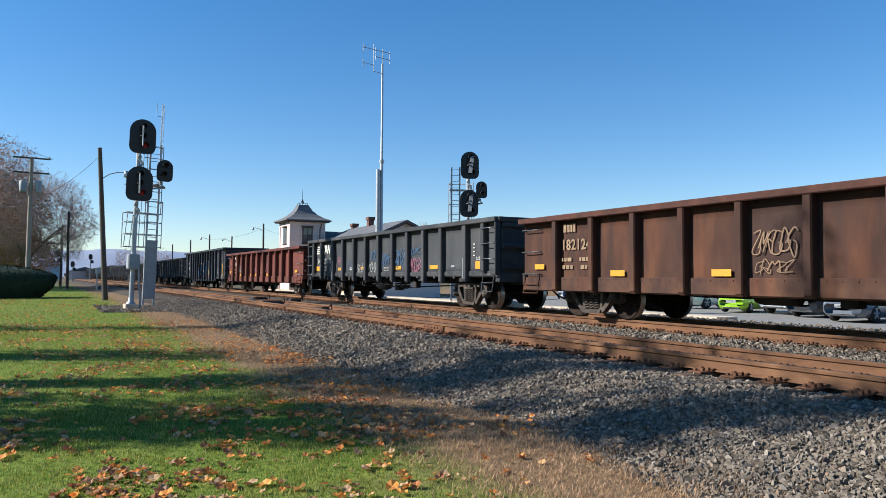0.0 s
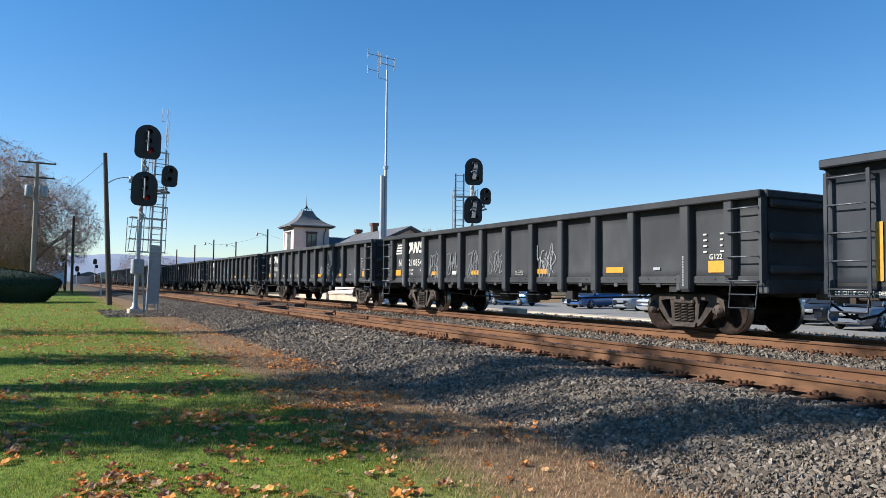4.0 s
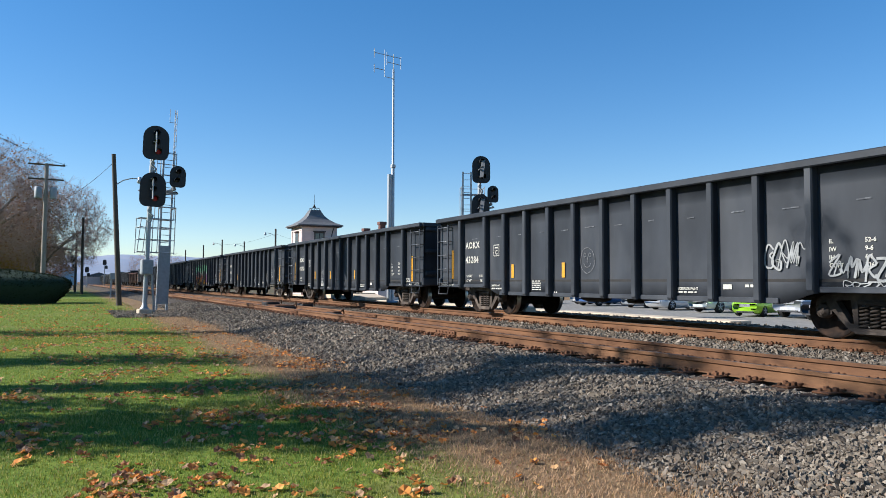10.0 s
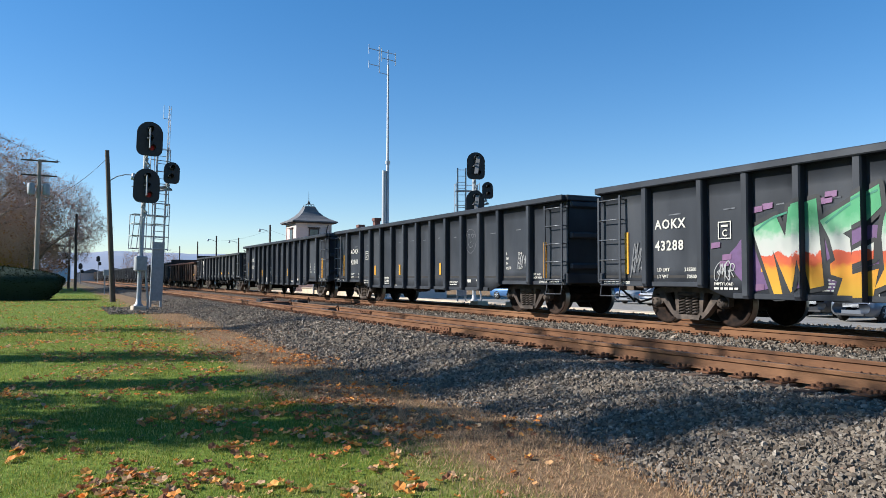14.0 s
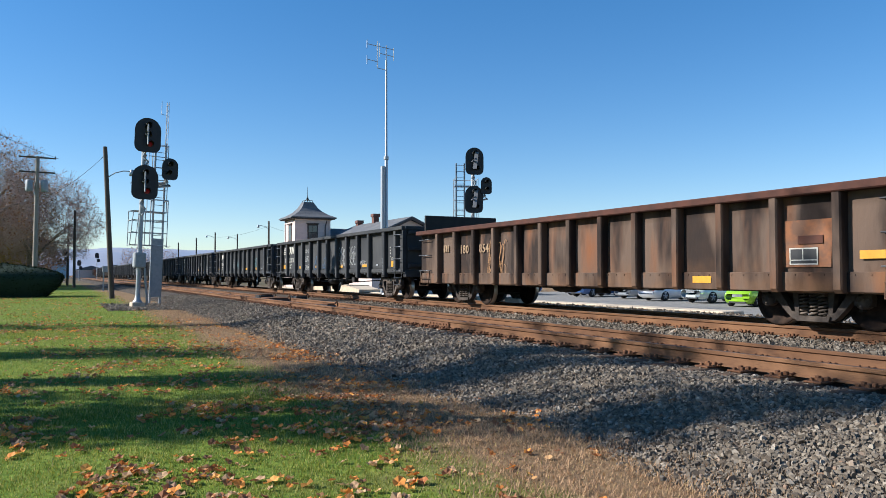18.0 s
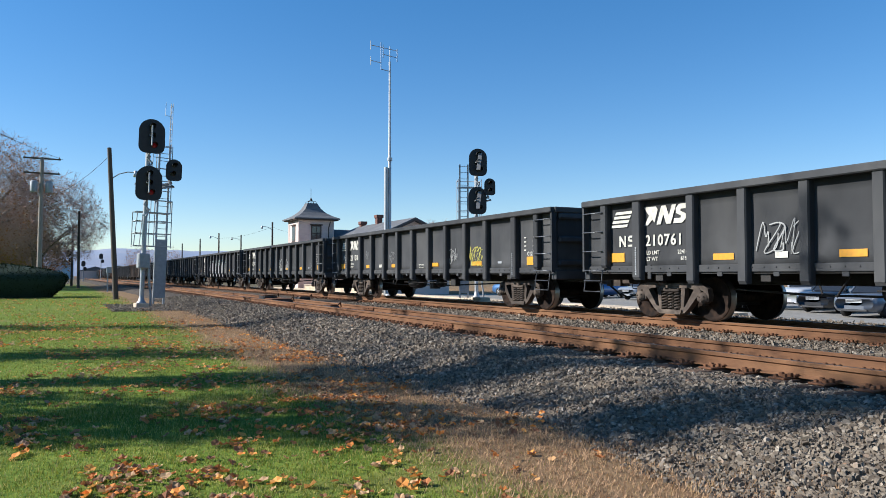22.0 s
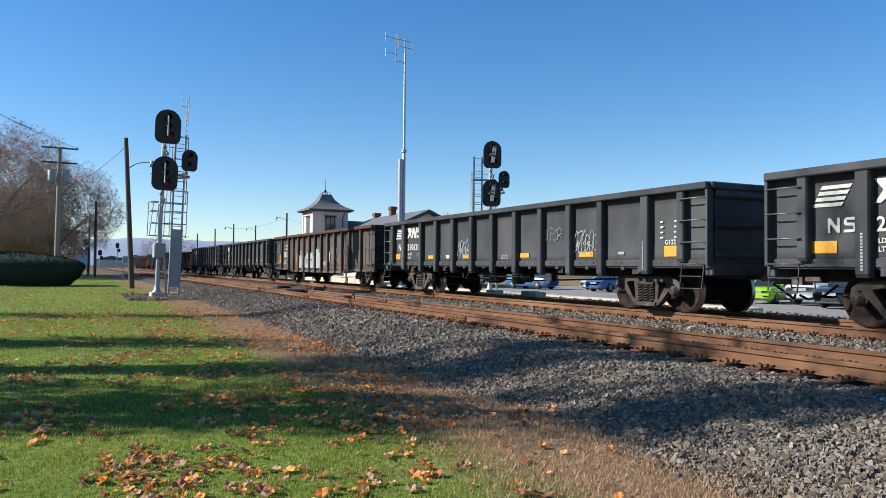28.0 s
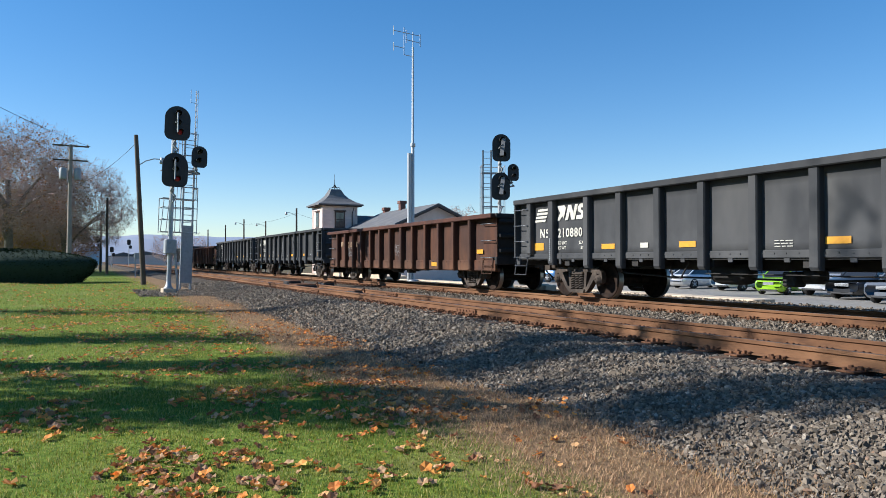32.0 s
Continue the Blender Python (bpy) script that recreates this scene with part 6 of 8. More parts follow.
def ladder_cage(parent, x, y, z0, z1, z_plat, mirror=1):
    """Steel ladder behind the mast with a railed platform and a locked climb guard."""
    s = Shape()
    for dx in (-0.22, 0.22):
        s.box(x + dx - 0.042, x + dx + 0.042, y - 0.025, y + 0.025, z0, z1)
    part("ladder_frame", s, M["steel"], parent, "galvanised ladder stiles")
    z = z0 + 0.3
    while z < z1:
        part("rung", Shape().tube([(x - 0.22, y, z), (x + 0.22, y, z)], 0.014, 6), M["steel"], parent)
        z += 0.34
    g = Shape().box(x - 0.26, x - 0.23, y - 0.08, y - 0.05, z0 + 0.25, z0 + 2.9).box(x + 0.23, x + 0.26, y - 0.08, y - 0.05, z0 + 0.25, z0 + 2.9)
    g.box(x - 0.23, x + 0.23, y - 0.072, y - 0.06, z0 + 0.27, z0 + 2.88, cut=0.003)
    part("climb_guard", g, M["grey"], parent, "grey metal mesh climb guard over the ladder")


def signal_mast(m, label, lower, upper, side, heads, face, ladder_dx, base_h, plats, antenna, hung=False):
    """A colour-light signal: mast, base, heads, ladder, platforms with railings and a case at its foot."""
    sg = empty("railway_signal", m, label, "railway signal", "railway signals")
    part("foundation", Shape().box(-0.27, 0.27, -0.27, 0.27, -0.6, 0.1, cut=0.03), M["concrete"], sg, "concrete foundation")
    part("base", Shape().lathe([(0.2, 0.1), (0.2, 0.14), (0.13, 0.2), (0.105, 0.4)], "z", 14), M["steel"], sg)
    part("mast", Shape().lathe([(0.1, 0.3), (0.095, base_h)], "z", 14), M["steel"], sg, "galvanised tubular mast")
    part("relay_box", Shape().box(-0.26, 0.22, -0.3, 0.1, 1.6, 2.25, cut=0.04), M["grey"], sg, "grey metal relay case")
    part("conduit", Shape().tube([(0.2, -0.2, 1.6), (0.24, -0.2, 1.0), (0.34, -0.15, 0.4), (0.36, -0.1, 0.0)], 0.05, 8), M["grey"], sg)
    for name, x, z, w, h, lamps, lit in heads:
        signal_head(sg, name, pose(x, -0.32, z, 0, 0, face), w, h, lamps, lit, not hung)
        part("bracket", Shape().tube([(x, -0.1, z - h * 0.55), (x * 0.5, 0.05, z - h * 0.75), (0, 0, z - h * 0.8)], 0.055, 8), M["steel"], sg)
        part("cable", Shape().tube([(x * 0.9, -0.12, z - h * 0.45), (x - 0.12, -0.16, z - h * 0.62), (x + 0.1, -0.1, z - h * 0.75), (0.02, -0.1, z - h * 0.95)], 0.05, 7), M["grey"], sg)
    ladder_cage(sg, ladder_dx, 0.55, 0.05, plats[-1] + (1.9 if hung else 1.25), plats[0])
    for z in plats:
        p = Shape()
        for k in range(5):
            p.box(min(0, ladder_dx) - 0.35, max(0, ladder_dx) + 0.3, 0.1 + 0.16 * k, 0.14 + 0.16 * k, z - 0.03, z)
        part("platform_grating", p, M["steel"], sg, "steel grating platform")
    r = Shape()
    x0, x1 = min(0, ladder_dx) - 0.35, max(0, ladder_dx) + 0.3
    if hung:
        # a cage of bars hangs under the lower landing, and rails guard its ladder side
        z = plats[0]
        for x in (x0, -0.12, 0.2, 0.42, x1):
            r.tube([(x + (0.0 if x > 0 else 0.06), 0.12, z), (x - (0.0 if x > 0 else 0.06), 0.12, z - 1.55)], 0.02, 6)
        for x in (x0, x1):
            r.tube([(x, 0.78, z), (x, 0.78, z - 1.55)], 0.02, 6)
        for q in (z - 0.42, z - 0.95, z - 1.5):
            r.tube([(x1, 0.12, q), (x0, 0.12, q), (x0, 0.78, q), (x1, 0.78, q)], 0.02, 6)
        for x in (0.42, x1):
            r.tube([(x, 0.14, z), (x, 0.14, z + 0.5)], 0.026, 6)
        r.tube([(0.42, 0.14, z + 0.42), (0.5, 0.14, z + 0.52), (x1, 0.14, z + 0.52), (x1, 0.78, z + 0.52)], 0.03, 6)
        for x in (0.34, 0.5, ladder_dx + 0.33):
            r.tube([(x, 0.5, z), (x, 0.5, plats[-1] + 1.8)], 0.018, 6)
        for q in (z + 1.0, z + 1.45, z + 2.0, z + 2.5, plats[-1] + 1.75):
            r.tube([(0.34, 0.5, q), (ladder_dx + 0.33, 0.5, q)], 0.018, 6)
    for x in (x0, x1) if not hung else ():
        for y in (0.1, 0.78):
            r.tube([(x, y, plats[0] - 0.5), (x, y, plats[0] + 2.2)], 0.018, 6)
    for z in (plats[0] - 0.45, plats[0] + 0.5, plats[0] + 1.05, plats[0] + 2.15) if not hung else ():
        r.tube([(x0, 0.1, z), (x0, 0.78, z), (x1, 0.78, z), (x1, 0.1, z)], 0.018, 6)
    part("railing", r, M["steel"], sg, "galvanised safety railing")
    if antenna:
        a, ax = Shape(), ladder_dx + 0.2
        for dx, dy in ((0, 0), (0.1, 0), (0.05, 0.09)):
            a.tube([(ax + dx, 0.6 + dy, plats[-1] + 1.5), (ax + dx, 0.6 + dy, antenna)], 0.012, 5)
        z = plats[-1] + 1.5
        while z < antenna - 0.15:
            a.tube([(ax, 0.6, z), (ax + 0.1, 0.6, z + 0.13), (ax + 0.05, 0.69, z)], 0.008, 4)
            z += 0.26
        part("antenna_lattice", a, M["steel"], sg, "slim lattice antenna mast")
        part("whip", Shape().tube([(ax - 0.22, 0.6, antenna - 0.62), (ax - 0.22, 0.6, antenna)], 0.012, 5).tube([(ax - 0.22, 0.6, antenna - 0.6), (ax, 0.6, antenna - 0.6)], 0.012, 5), M["steel"], sg)
    return sg


THREE = [(0.0, 0.4), (0.0, 0.0), (0.1, -0.4)]
signal_mast(pose(3.2, 34.3, -0.33, 0, 1.7, 8), "two-headed signal on a galvanised mast, red lamps lit", 0, 0, 0,
            [("signal_head", 0.06, 7.36, 1.08, 1.5, THREE, 2), ("signal_head", 0.02, 5.3, 1.08, 1.5, THREE, 2), ("marker_head", 1.05, 5.98, 0.68, 0.96, [(0.0, 0.2), (-0.05, -0.18)], None)],
            -4, 0.85, 7.6, [4.1, 5.35], 9.15, True)
signal_mast(pose(19.7, 33.8, -0.3, 0, 0, -22), "two-headed railway signal beyond the tracks with a caged ladder", 0, 0, 0,
            [("signal_head", 0.05, 7.25, 0.98, 1.45, THREE, None), ("signal_head", 0.02, 5.22, 0.98, 1.45, THREE, None), ("marker_head", 0.68, 5.95, 0.6, 0.9, [(0.0, 0.2), (0.0, -0.18)], None)],
            6, -0.6, 7.6, [4.2, 6.0], 0)


def radio_mast(x, y):
    t = empty("antenna_mast", pose(x, y, -0.3), "tall slender steel radio mast with dipole antennas at its top", "antenna mast")
    part("foot", Shape().lathe([(0.35, -0.2), (0.35, 0.05), (0.16, 0.08)], "z", 14), M["steel"], t)
    part("lower_tube", Shape().lathe([(0.15, 0.0), (0.145, 8.3)], "z", 14), M["steel"], t, "lower galvanised tube", pose(-0.24, 0, 0))
    part("pole", Shape().lathe([(0.115, 0.0), (0.105, 8.9), (0.085, 8.95), (0.066, 15.3)], "z", 12), M["steel"], t, "galvanised pole")
    part("collar", Shape().lathe([(0.17, 8.75), (0.17, 8.95)], "z", 12), M["steel"], t)
    part("top_stub", Shape().tube([(0, 0, 15.2), (0, 0, 16.3)], 0.03, 6), M["steel"], t)
    for x0, x1, z0, z1 in ((-1.36, 0.52, 16.22, 16.08), (-0.48, 0.52, 15.72, 15.62), (-1.36, -0.63, 15.2, 15.14), (-0.63, 0, 14.72, 14.66)):
        part("boom", Shape().tube([(x0, 0, z0), (x1, 0, z1)], 0.024, 5), M["steel"], t)
    for x2, z0, z1 in ((0.52, 15.35, 16.2), (-0.48, 15.5, 16.35), (-0.63, 14.7, 16.5), (-1.36, 15.9, 16.5), (-1.36, 14.9, 15.45)):
        part("dipole", Shape().tube([(x2, 0, z0), (x2, 0, z1)], 0.024, 5), M["steel"], t)
    return t


radio_mast(19.1, 44.0)


def wood_pole(x, y, z0, h, lean=0.0, r=0.15, lamp=None, arms=(), cans=0, label="weathered wooden utility pole", tone="wood"):
    t = empty("utility_pole", pose(x, y, z0, 0, lean), label, "utility pole", "utility poles")
    part("pole", Shape().tube([(0, 0, -0.5), (0, 0, h * 0.5), (0, 0, h)], r, 10, r1=r * 0.72), M[tone], t)
    for z, w in arms:
        part("crossarm", Shape().box(-w / 2, w / 2, -0.06, 0.06, z - 0.06, z + 0.06, cut=0.01), M["wood"], t)
        for k in range(4):
            part("insulator", Shape().lathe([(0.03, 0), (0.05, 0.06), (0.03, 0.14), (0.0, 0.16)], "z", 8, (-w / 2 + 0.1 + (w - 0.2) * k / 3, 0, z + 0.06)), M["grey"], t)
    for k in range(cans):
        part("transformer", Shape().lathe([(0.0, 0), (0.26, 0.02), (0.27, 0.1), (0.27, 0.85), (0.2, 0.95), (0.0, 0.97)], "z", 12, ((-0.55, 0.55)[k], -0.1, h - 2.9)), M["grey"], t, "grey transformer can")
    if lamp:
        dx, z = lamp
        part("lamp_arm", Shape().tube([(0, 0, z), (dx * 0.35, 0, z + 0.3), (dx * 0.7, 0, z + 0.42), (dx, 0, z + 0.4)], 0.03, 6), M["steel"], t)
        part("lamp_head", Shape().lathe([(0.0, 0.18), (0.1, 0.16), (0.12, 0.0), (0.17, -0.12), (0.13, -0.2), (0.0, -0.22)], "z", 10, (dx + 0.05, 0, z + 0.33)), M["steel"], t, "street lamp head")
    return t


wood_pole(2.93, 45.9, -0.42, 8.7, -3.0, 0.16, (1.3, 6.9), label="leaning wooden pole with a lamp on a curved arm")
wood_pole(1.8, 83.5, -0.4, 7.9, 0, 0.15)
wood_pole(1.43, 100.5, -0.4, 7.6, 0.6, 0.15, arms=((7.2, 1.8),))
wood_pole(-1.4, 68.0, 0.2, 10.4, 0.5, 0.2, arms=((10.3, 2.7), (9.1, 2.6)), cans=2, label="tall wooden utility pole with two crossarms and transformers", tone="grey_wood")
for x, y, h, l in ((24.4, 94.1, 9.0, -1.4), (23.1, 122.9, 9.0, -1.4), (27.4, 126.3, 9.0, -1.6), (22.1, 134.7, 8.6, None), (20.8, 146.7, 8.2, None), (18.5, 170.0, 9.0, None)):
    wood_pole(x, y, -1.2, h, 0, 0.15, (l, h - 1.0) if l else None, label="dark pole with a lamp arm beside the station" if l else "dark wooden pole beside the tracks")

# post-mounted equipment box by the track
eb = empty("relay_cabinet", pose(3.75, 65.6, -0.45), "small grey equipment box on two posts", "equipment box")
for dx in (-0.2, 0.2):
    part("leg", Shape().box(dx - 0.05, dx + 0.05, -0.05, 0.05, -0.3, 1.9), M["steel"], eb)
part("box", Shape().box(-0.3, 0.3, -0.15, 0.15, 1.6, 2.1, cut=0.02), M["grey"], eb)


# ---------------------------------------------------------------- station
def sash(parent, m, w, h, panes=(2, 2)):
    """A sash window with a dark frame and hood, facing -y."""
    wn = part("window", Shape().box(-w / 2, w / 2, -0.03, 0.03, 0, h), M["trim"], parent, "brown-framed sash window", m)
    nx, nz = panes
    for i in range(nx):
        for k in range(nz):
            a, c = -w / 2 + 0.1 + (w - 0.2) * i / nx, 0.1 + (h - 0.2) * k / nz
            part("pane", Shape().box(a + 0.03, a + (w - 0.2) / nx - 0.03, -0.04, -0.034, c + 0.03, c + (h - 0.2) / nz - 0.03), M["glass"], wn)
    part("window_hood", Shape().box(-w / 2 - 0.12, w / 2 + 0.12, -0.14, 0.0, h, h + 0.12, cut=0.02).box(-w / 2 - 0.08, w / 2 + 0.08, -0.1, 0, -0.1, 0), M["trim"], wn)
    return wn


def station_tower(x0, y0, w):
    t = empty("station_tower", pose(x0, y0, -1.2), "cream station tower with a flared grey roof and iron cresting", "tower")
    h = 8.15
    b = Shape().box(0, w, 0, w, 0, h)
    part("wall", b, M["cream"], t, "cream painted boards")
    for k in range(16):
        z = 4.2 + 0.25 * k
        part("board", Shape().box(-0.012, w + 0.012, -0.012, w + 0.012, z, z + 0.235), M["cream"], t)
    for x in (0, w):
        for y in (0, w):
            part("corner_board", Shape().box(x - 0.09, x + 0.09, y - 0.09, y + 0.09, 0, h), M["cream"], t)
    part("frieze", Shape().box(-0.06, w + 0.06, -0.06, w + 0.06, h - 0.5, h, cut=0.01), M["cream"], t)
    sash(t, pose(w / 2, -0.03, 5.75), 1.15, 1.75)
    sash(t, pose(-0.03, w / 2, 5.75, 0, 0, -90), 1.15, 1.75)
    r = Shape()
    prof = [(w / 2 + 0.62, h), (w / 2 + 0.62, h + 0.12), (w / 2 - 0.05, h + 0.42), (w / 2 - 0.6, h + 0.8), (w / 2 - 1.0, h + 1.22), (0.6, h + 1.72), (0.56, h + 1.84)]
    v = []
    for a, z in prof:
        v += [(w / 2 - a, w / 2 - a, z), (w / 2 + a, w / 2 - a, z), (w / 2 + a, w / 2 + a, z), (w / 2 - a, w / 2 + a, z)]
    f = [[0, 3, 2, 1]] + [[4 * i + k, 4 * i + (k + 1) % 4, 4 * i + 4 + (k + 1) % 4, 4 * i + 4 + k] for i in range(len(prof) - 1) for k in range(4)] + [[24, 25, 26, 27]]
    r.add(v, f)
    part("roof", r, M["slate"], t, "flared grey shingle roof")
    part("cornice", Shape().box(-0.5, w + 0.5, -0.5, w + 0.5, h - 0.1, h - 0.004, cut=0.02), M["trim"], t)
    c = Shape()
    for k in range(4):
        a = math.pi / 2 * k + math.pi / 4
        dx, dy = math.cos(a), math.sin(a)
        c.tube([(w / 2 + 0.66 * dx, w / 2 + 0.66 * dy, h + 1.78), (w / 2 + 0.6 * dx, w / 2 + 0.6 * dy, h + 2.05), (w / 2 + 0.2 * dx, w / 2 + 0.2 * dy, h + 2.1), (w / 2, w / 2, h + 2.5)], 0.035, 5)
    c.box(w / 2 - 0.5, w / 2 + 0.5, w / 2 - 0.5, w / 2 + 0.5, h + 1.78, h + 1.86)
    part("cresting", c, M["iron"], t, "black iron roof cresting")
    part("finial", Shape().tube([(w / 2, w / 2, h + 1.8), (w / 2, w / 2, h + 3.6)], 0.04, 6, r1=0.012).lathe([(0.0, h + 2.2), (0.09, h + 2.3), (0.0, h + 2.4)], "z", 8, (w / 2, w / 2, 0)), M["iron"], t)
    part("downpipe", Shape().tube([(w - 0.5, -0.08, 0.2), (w - 0.5, -0.08, h - 0.9), (w - 0.3, -0.1, h - 0.2)], 0.05, 6), M["trim"], t)
    return t


station_tower(22.55, 76.0, 3.75)


def gable_house(name, m, w, d, eave, ridge, over, label, axis="x"):
    """A gabled block, ridge along its own x, front towards -y."""
    t = empty(name, m, label, "building")
    part("wall", Shape().prism([(0, 0), (d, 0), (d, eave), (d / 2, ridge - 0.12), (0, eave)], "x", 0, w), M["cream"], t)
    s = (ridge - eave) / (d / 2)
    for sd in (0, 1):
        o, q = -over, d / 2
        pl = [(o, eave - over * s), (q, ridge), (q, ridge + 0.16), (o, eave - over * s + 0.16)]
        if sd:
            pl = [(d - a, z) for a, z in pl]
        part("roof_slope", Shape().prism(pl, "x", -over, w + over), M["slate"], t, "grey shingle roof slope")
        for x in (-over - 0.05, w + over):
            pb = [(o, eave - over * s - 0.18), (q, ridge - 0.16), (q, ridge + 0.02), (o, eave - over * s + 0.02)]
            if sd:
                pb = [(d - a, z) for a, z in pb]
            part("bargeboard", Shape().prism(pb, "x", x, x + 0.05), M["trim"], t)
    return t


st = gable_house("station_house", pose(25.5, 75.4, -1.0, 0, 0, -90), 13.4, 7.6, 5.46, 7.17, 0.6, "cream railway station house with a grey gabled roof")
gable_house("station_wing", pose(26.4, 76.2, -1.0), 7.0, 4.0, 5.9, 6.9, 0.3, "low dark-roofed wing behind the station house")


def chimney(house, x, y, z0, h, w):
    c = part("chimney", Shape().box(-w / 2, w / 2, -w / 2, w / 2, 0, h, cut=0.01), M["brick"], house, "short red brick chimney", house.matrix_basis.inverted() @ pose(x, y, z0))
    z = 0.0
    while z < h - 0.3:
        part("brick_course", Shape().box(-w / 2 - 0.008, w / 2 + 0.008, -w / 2 - 0.008, w / 2 + 0.008, z + 0.012, z + 0.075), M["brick"], c)
        z += 0.085
    part("cap", Shape().box(-w / 2 - 0.1, w / 2 + 0.1, -w / 2 - 0.1, w / 2 + 0.1, h - 0.28, h + 0.04, cut=0.02), M["brick"], c)


chimney(st, 29.3, 70.3, 5.3, 1.85, 0.56)
chimney(st, 29.3, 74.8, 5.3, 1.45, 0.56)

# pale concrete loading block and its pipe beside the far track
blk = empty("loading_block", pose(18.6, 47.5, -0.3), "long pale concrete loading block beside the track", "concrete block")
part("block", Shape().prism([(0, 0), (13.5, 0), (13.5, 0.42), (2.2, 0.42), (0, 0.2)], "x", 0, 1.6), M["concrete"], blk)
part("cap", Shape().box(-0.06, 1.66, 2.2, 13.5, 0.42, 0.48, cut=0.02), M["concrete"], blk)
part("pipe", Shape().tube([(-0.1, 6.0, -0.1), (-0.1, 6.0, 1.1)], 0.09, 8), M["steel"], blk)
part("pipe", Shape().tube([(-0.1, 10.0, -0.1), (-0.1, 10.0, 1.0)], 0.07, 8), M["steel"], blk)

# low gear boxes on the near track
for x, y, w, l, h in ((7.9, 29.5, 0.9, 1.3, 0.2), (8.5, 33.5, 0.6, 1.0, 0.24), (9.5, 31.5, 0.5, 0.9, 0.22), (8.25, 24.0, 0.35, 0.8, 0.14)):
    g = empty("rail_lubricator", pose(x, y, -0.2), "dark greasy trackside machine between the rails", "track machine", "track machines")
    part("case", Shape().box(-w / 2, w / 2, -l / 2, l / 2, 0, h, cut=0.03), M["under"], g)
    part("lid", Shape().box(-w / 2 + 0.05, w / 2 - 0.05, -l / 2 + 0.05, l / 2 - 0.05, h, h + 0.04, cut=0.015), M["plate"], g)
    part("lever", Shape().tube([(w / 2, 0, h * 0.6), (w / 2 + 0.2, 0.1, h + 0.1), (w / 2 + 0.3, 0.3, h * 0.5)], 0.025, 6), M["plate"], g)
for x, y in ((15.4, 26.0), (16.2, 24.6), (15.7, 23.4)):
    c = empty("concrete_footing", pose(x, y, -0.36), "small pale concrete footing beside the far track", "footing", "footings")
    part("block", Shape().box(-0.25, 0.25, -0.3, 0.3, 0, 0.42, cut=0.03), M["concrete"], c)

# distant trackside signals and a pale sign
for x, y, h in ((1.6, 150.0, 5.6), (8.6, 185.0, 6.0), (4.8, 178.0, 4.2)):
    g = empty("distant_signal", pose(x, y, -0.4), "small far-off railway signal on a thin mast", "railway signal", "distant signals")
    part("mast", Shape().lathe([(0.09, 0), (0.08, h)], "z", 8), M["grey"], g)
    part("signal_head", Shape().prism(oval(0.8, 1.25, 16), "y", -0.1, 0.1), M["sigblack"], g, m=pose(0, -0.1, h - 0.3))
    part("signal_head", Shape().prism(oval(0.6, 0.8, 16), "y", -0.1, 0.1), M["sigblack"], g, m=pose(0.35, -0.1, h - 1.4))
M["sky_sign"] = mat("pale_blue_sign", (0.25, 0.42, 0.6), 0.6, col2=(0.3, 0.46, 0.62), scale=3)
g = empty("roadside_sign", pose(0.35, 120.0, -0.3), "pale blue sign board on two posts", "sign")
part("board", Shape().box(-1.6, 1.6, -0.06, 0.06, 0.7, 3.2, cut=0.02), M["sky_sign"], g)
for dx in (-1.2, 1.2):
    part("post", Shape().box(dx - 0.06, dx + 0.06, 0.06, 0.16, 0, 3.0), M["wood"], g)
for x, y, w, h in ((10.5, 260, 9, 3.4), (20, 300, 12, 4.2), (34, 330, 14, 4)):
    g = empty("far_shed", pose(x, y, -1.0), "small pale far-off shed", "shed", "far sheds")
    part("wall", Shape().box(-w / 2, w / 2, 0, 8, 0, h), M["cream"], g)
    part("roof", Shape().prism([(-w / 2 - 0.3, h), (w / 2 + 0.3, h), (0, h + 1.4)], "y", -0.3, 8.3), M["slate"], g)


def wire(a, c, sag, r=0.012):
    A, C = Vector(a), Vector(c)
    pts = [A.lerp(C, t / 14) - Vector((0, 0, sag * 4 * (t / 14) * (1 - t / 14))) for t in range(15)]
    w = part("overhead_wire", Shape().tube(pts, r, 5), M["wire"])
    return tagged(w, "thin black overhead wire between poles", "wire", "overhead wires")


wire((2.45, 45.8, 7.75), (-1.4, 68, 7.2), 0.5)
wire((-3.0, 68, 10.5), (-16, 25, 11.5), 0.8, 0.014)
wire((0.2, 68, 10.5), (-13, 22, 11.5), 0.8, 0.014)
wire((24.4, 94.1, 7.2), (23.1, 122.9, 7.0), 0.4)
wire((24.4, 94.1, 7.2), (24.2, 79.7, 5.5), 0.2)


# ---------------------------------------------------------------- parked cars
M["lamp_glass"] = mat("headlamp_glass", (0.6, 0.62, 0.65), 0.1, spec=0.8)
M["tail"] = mat("tail_lamp_red", (0.35, 0.02, 0.02), 0.25)
M["plastic"] = mat("dark_bumper_plastic", (0.03, 0.03, 0.032), 0.6)


def car_paint(name, c, metal=0.3):
    m = mat(name, c, 0.3, metal, col2=tuple(q * 0.92 for q in c), scale=2)
    m.node_tree.nodes["Principled BSDF"].inputs["Coat Weight"].default_value = 0.7
    m.node_tree.nodes["Principled BSDF"].inputs["Coat Roughness"].default_value = 0.06
    return m


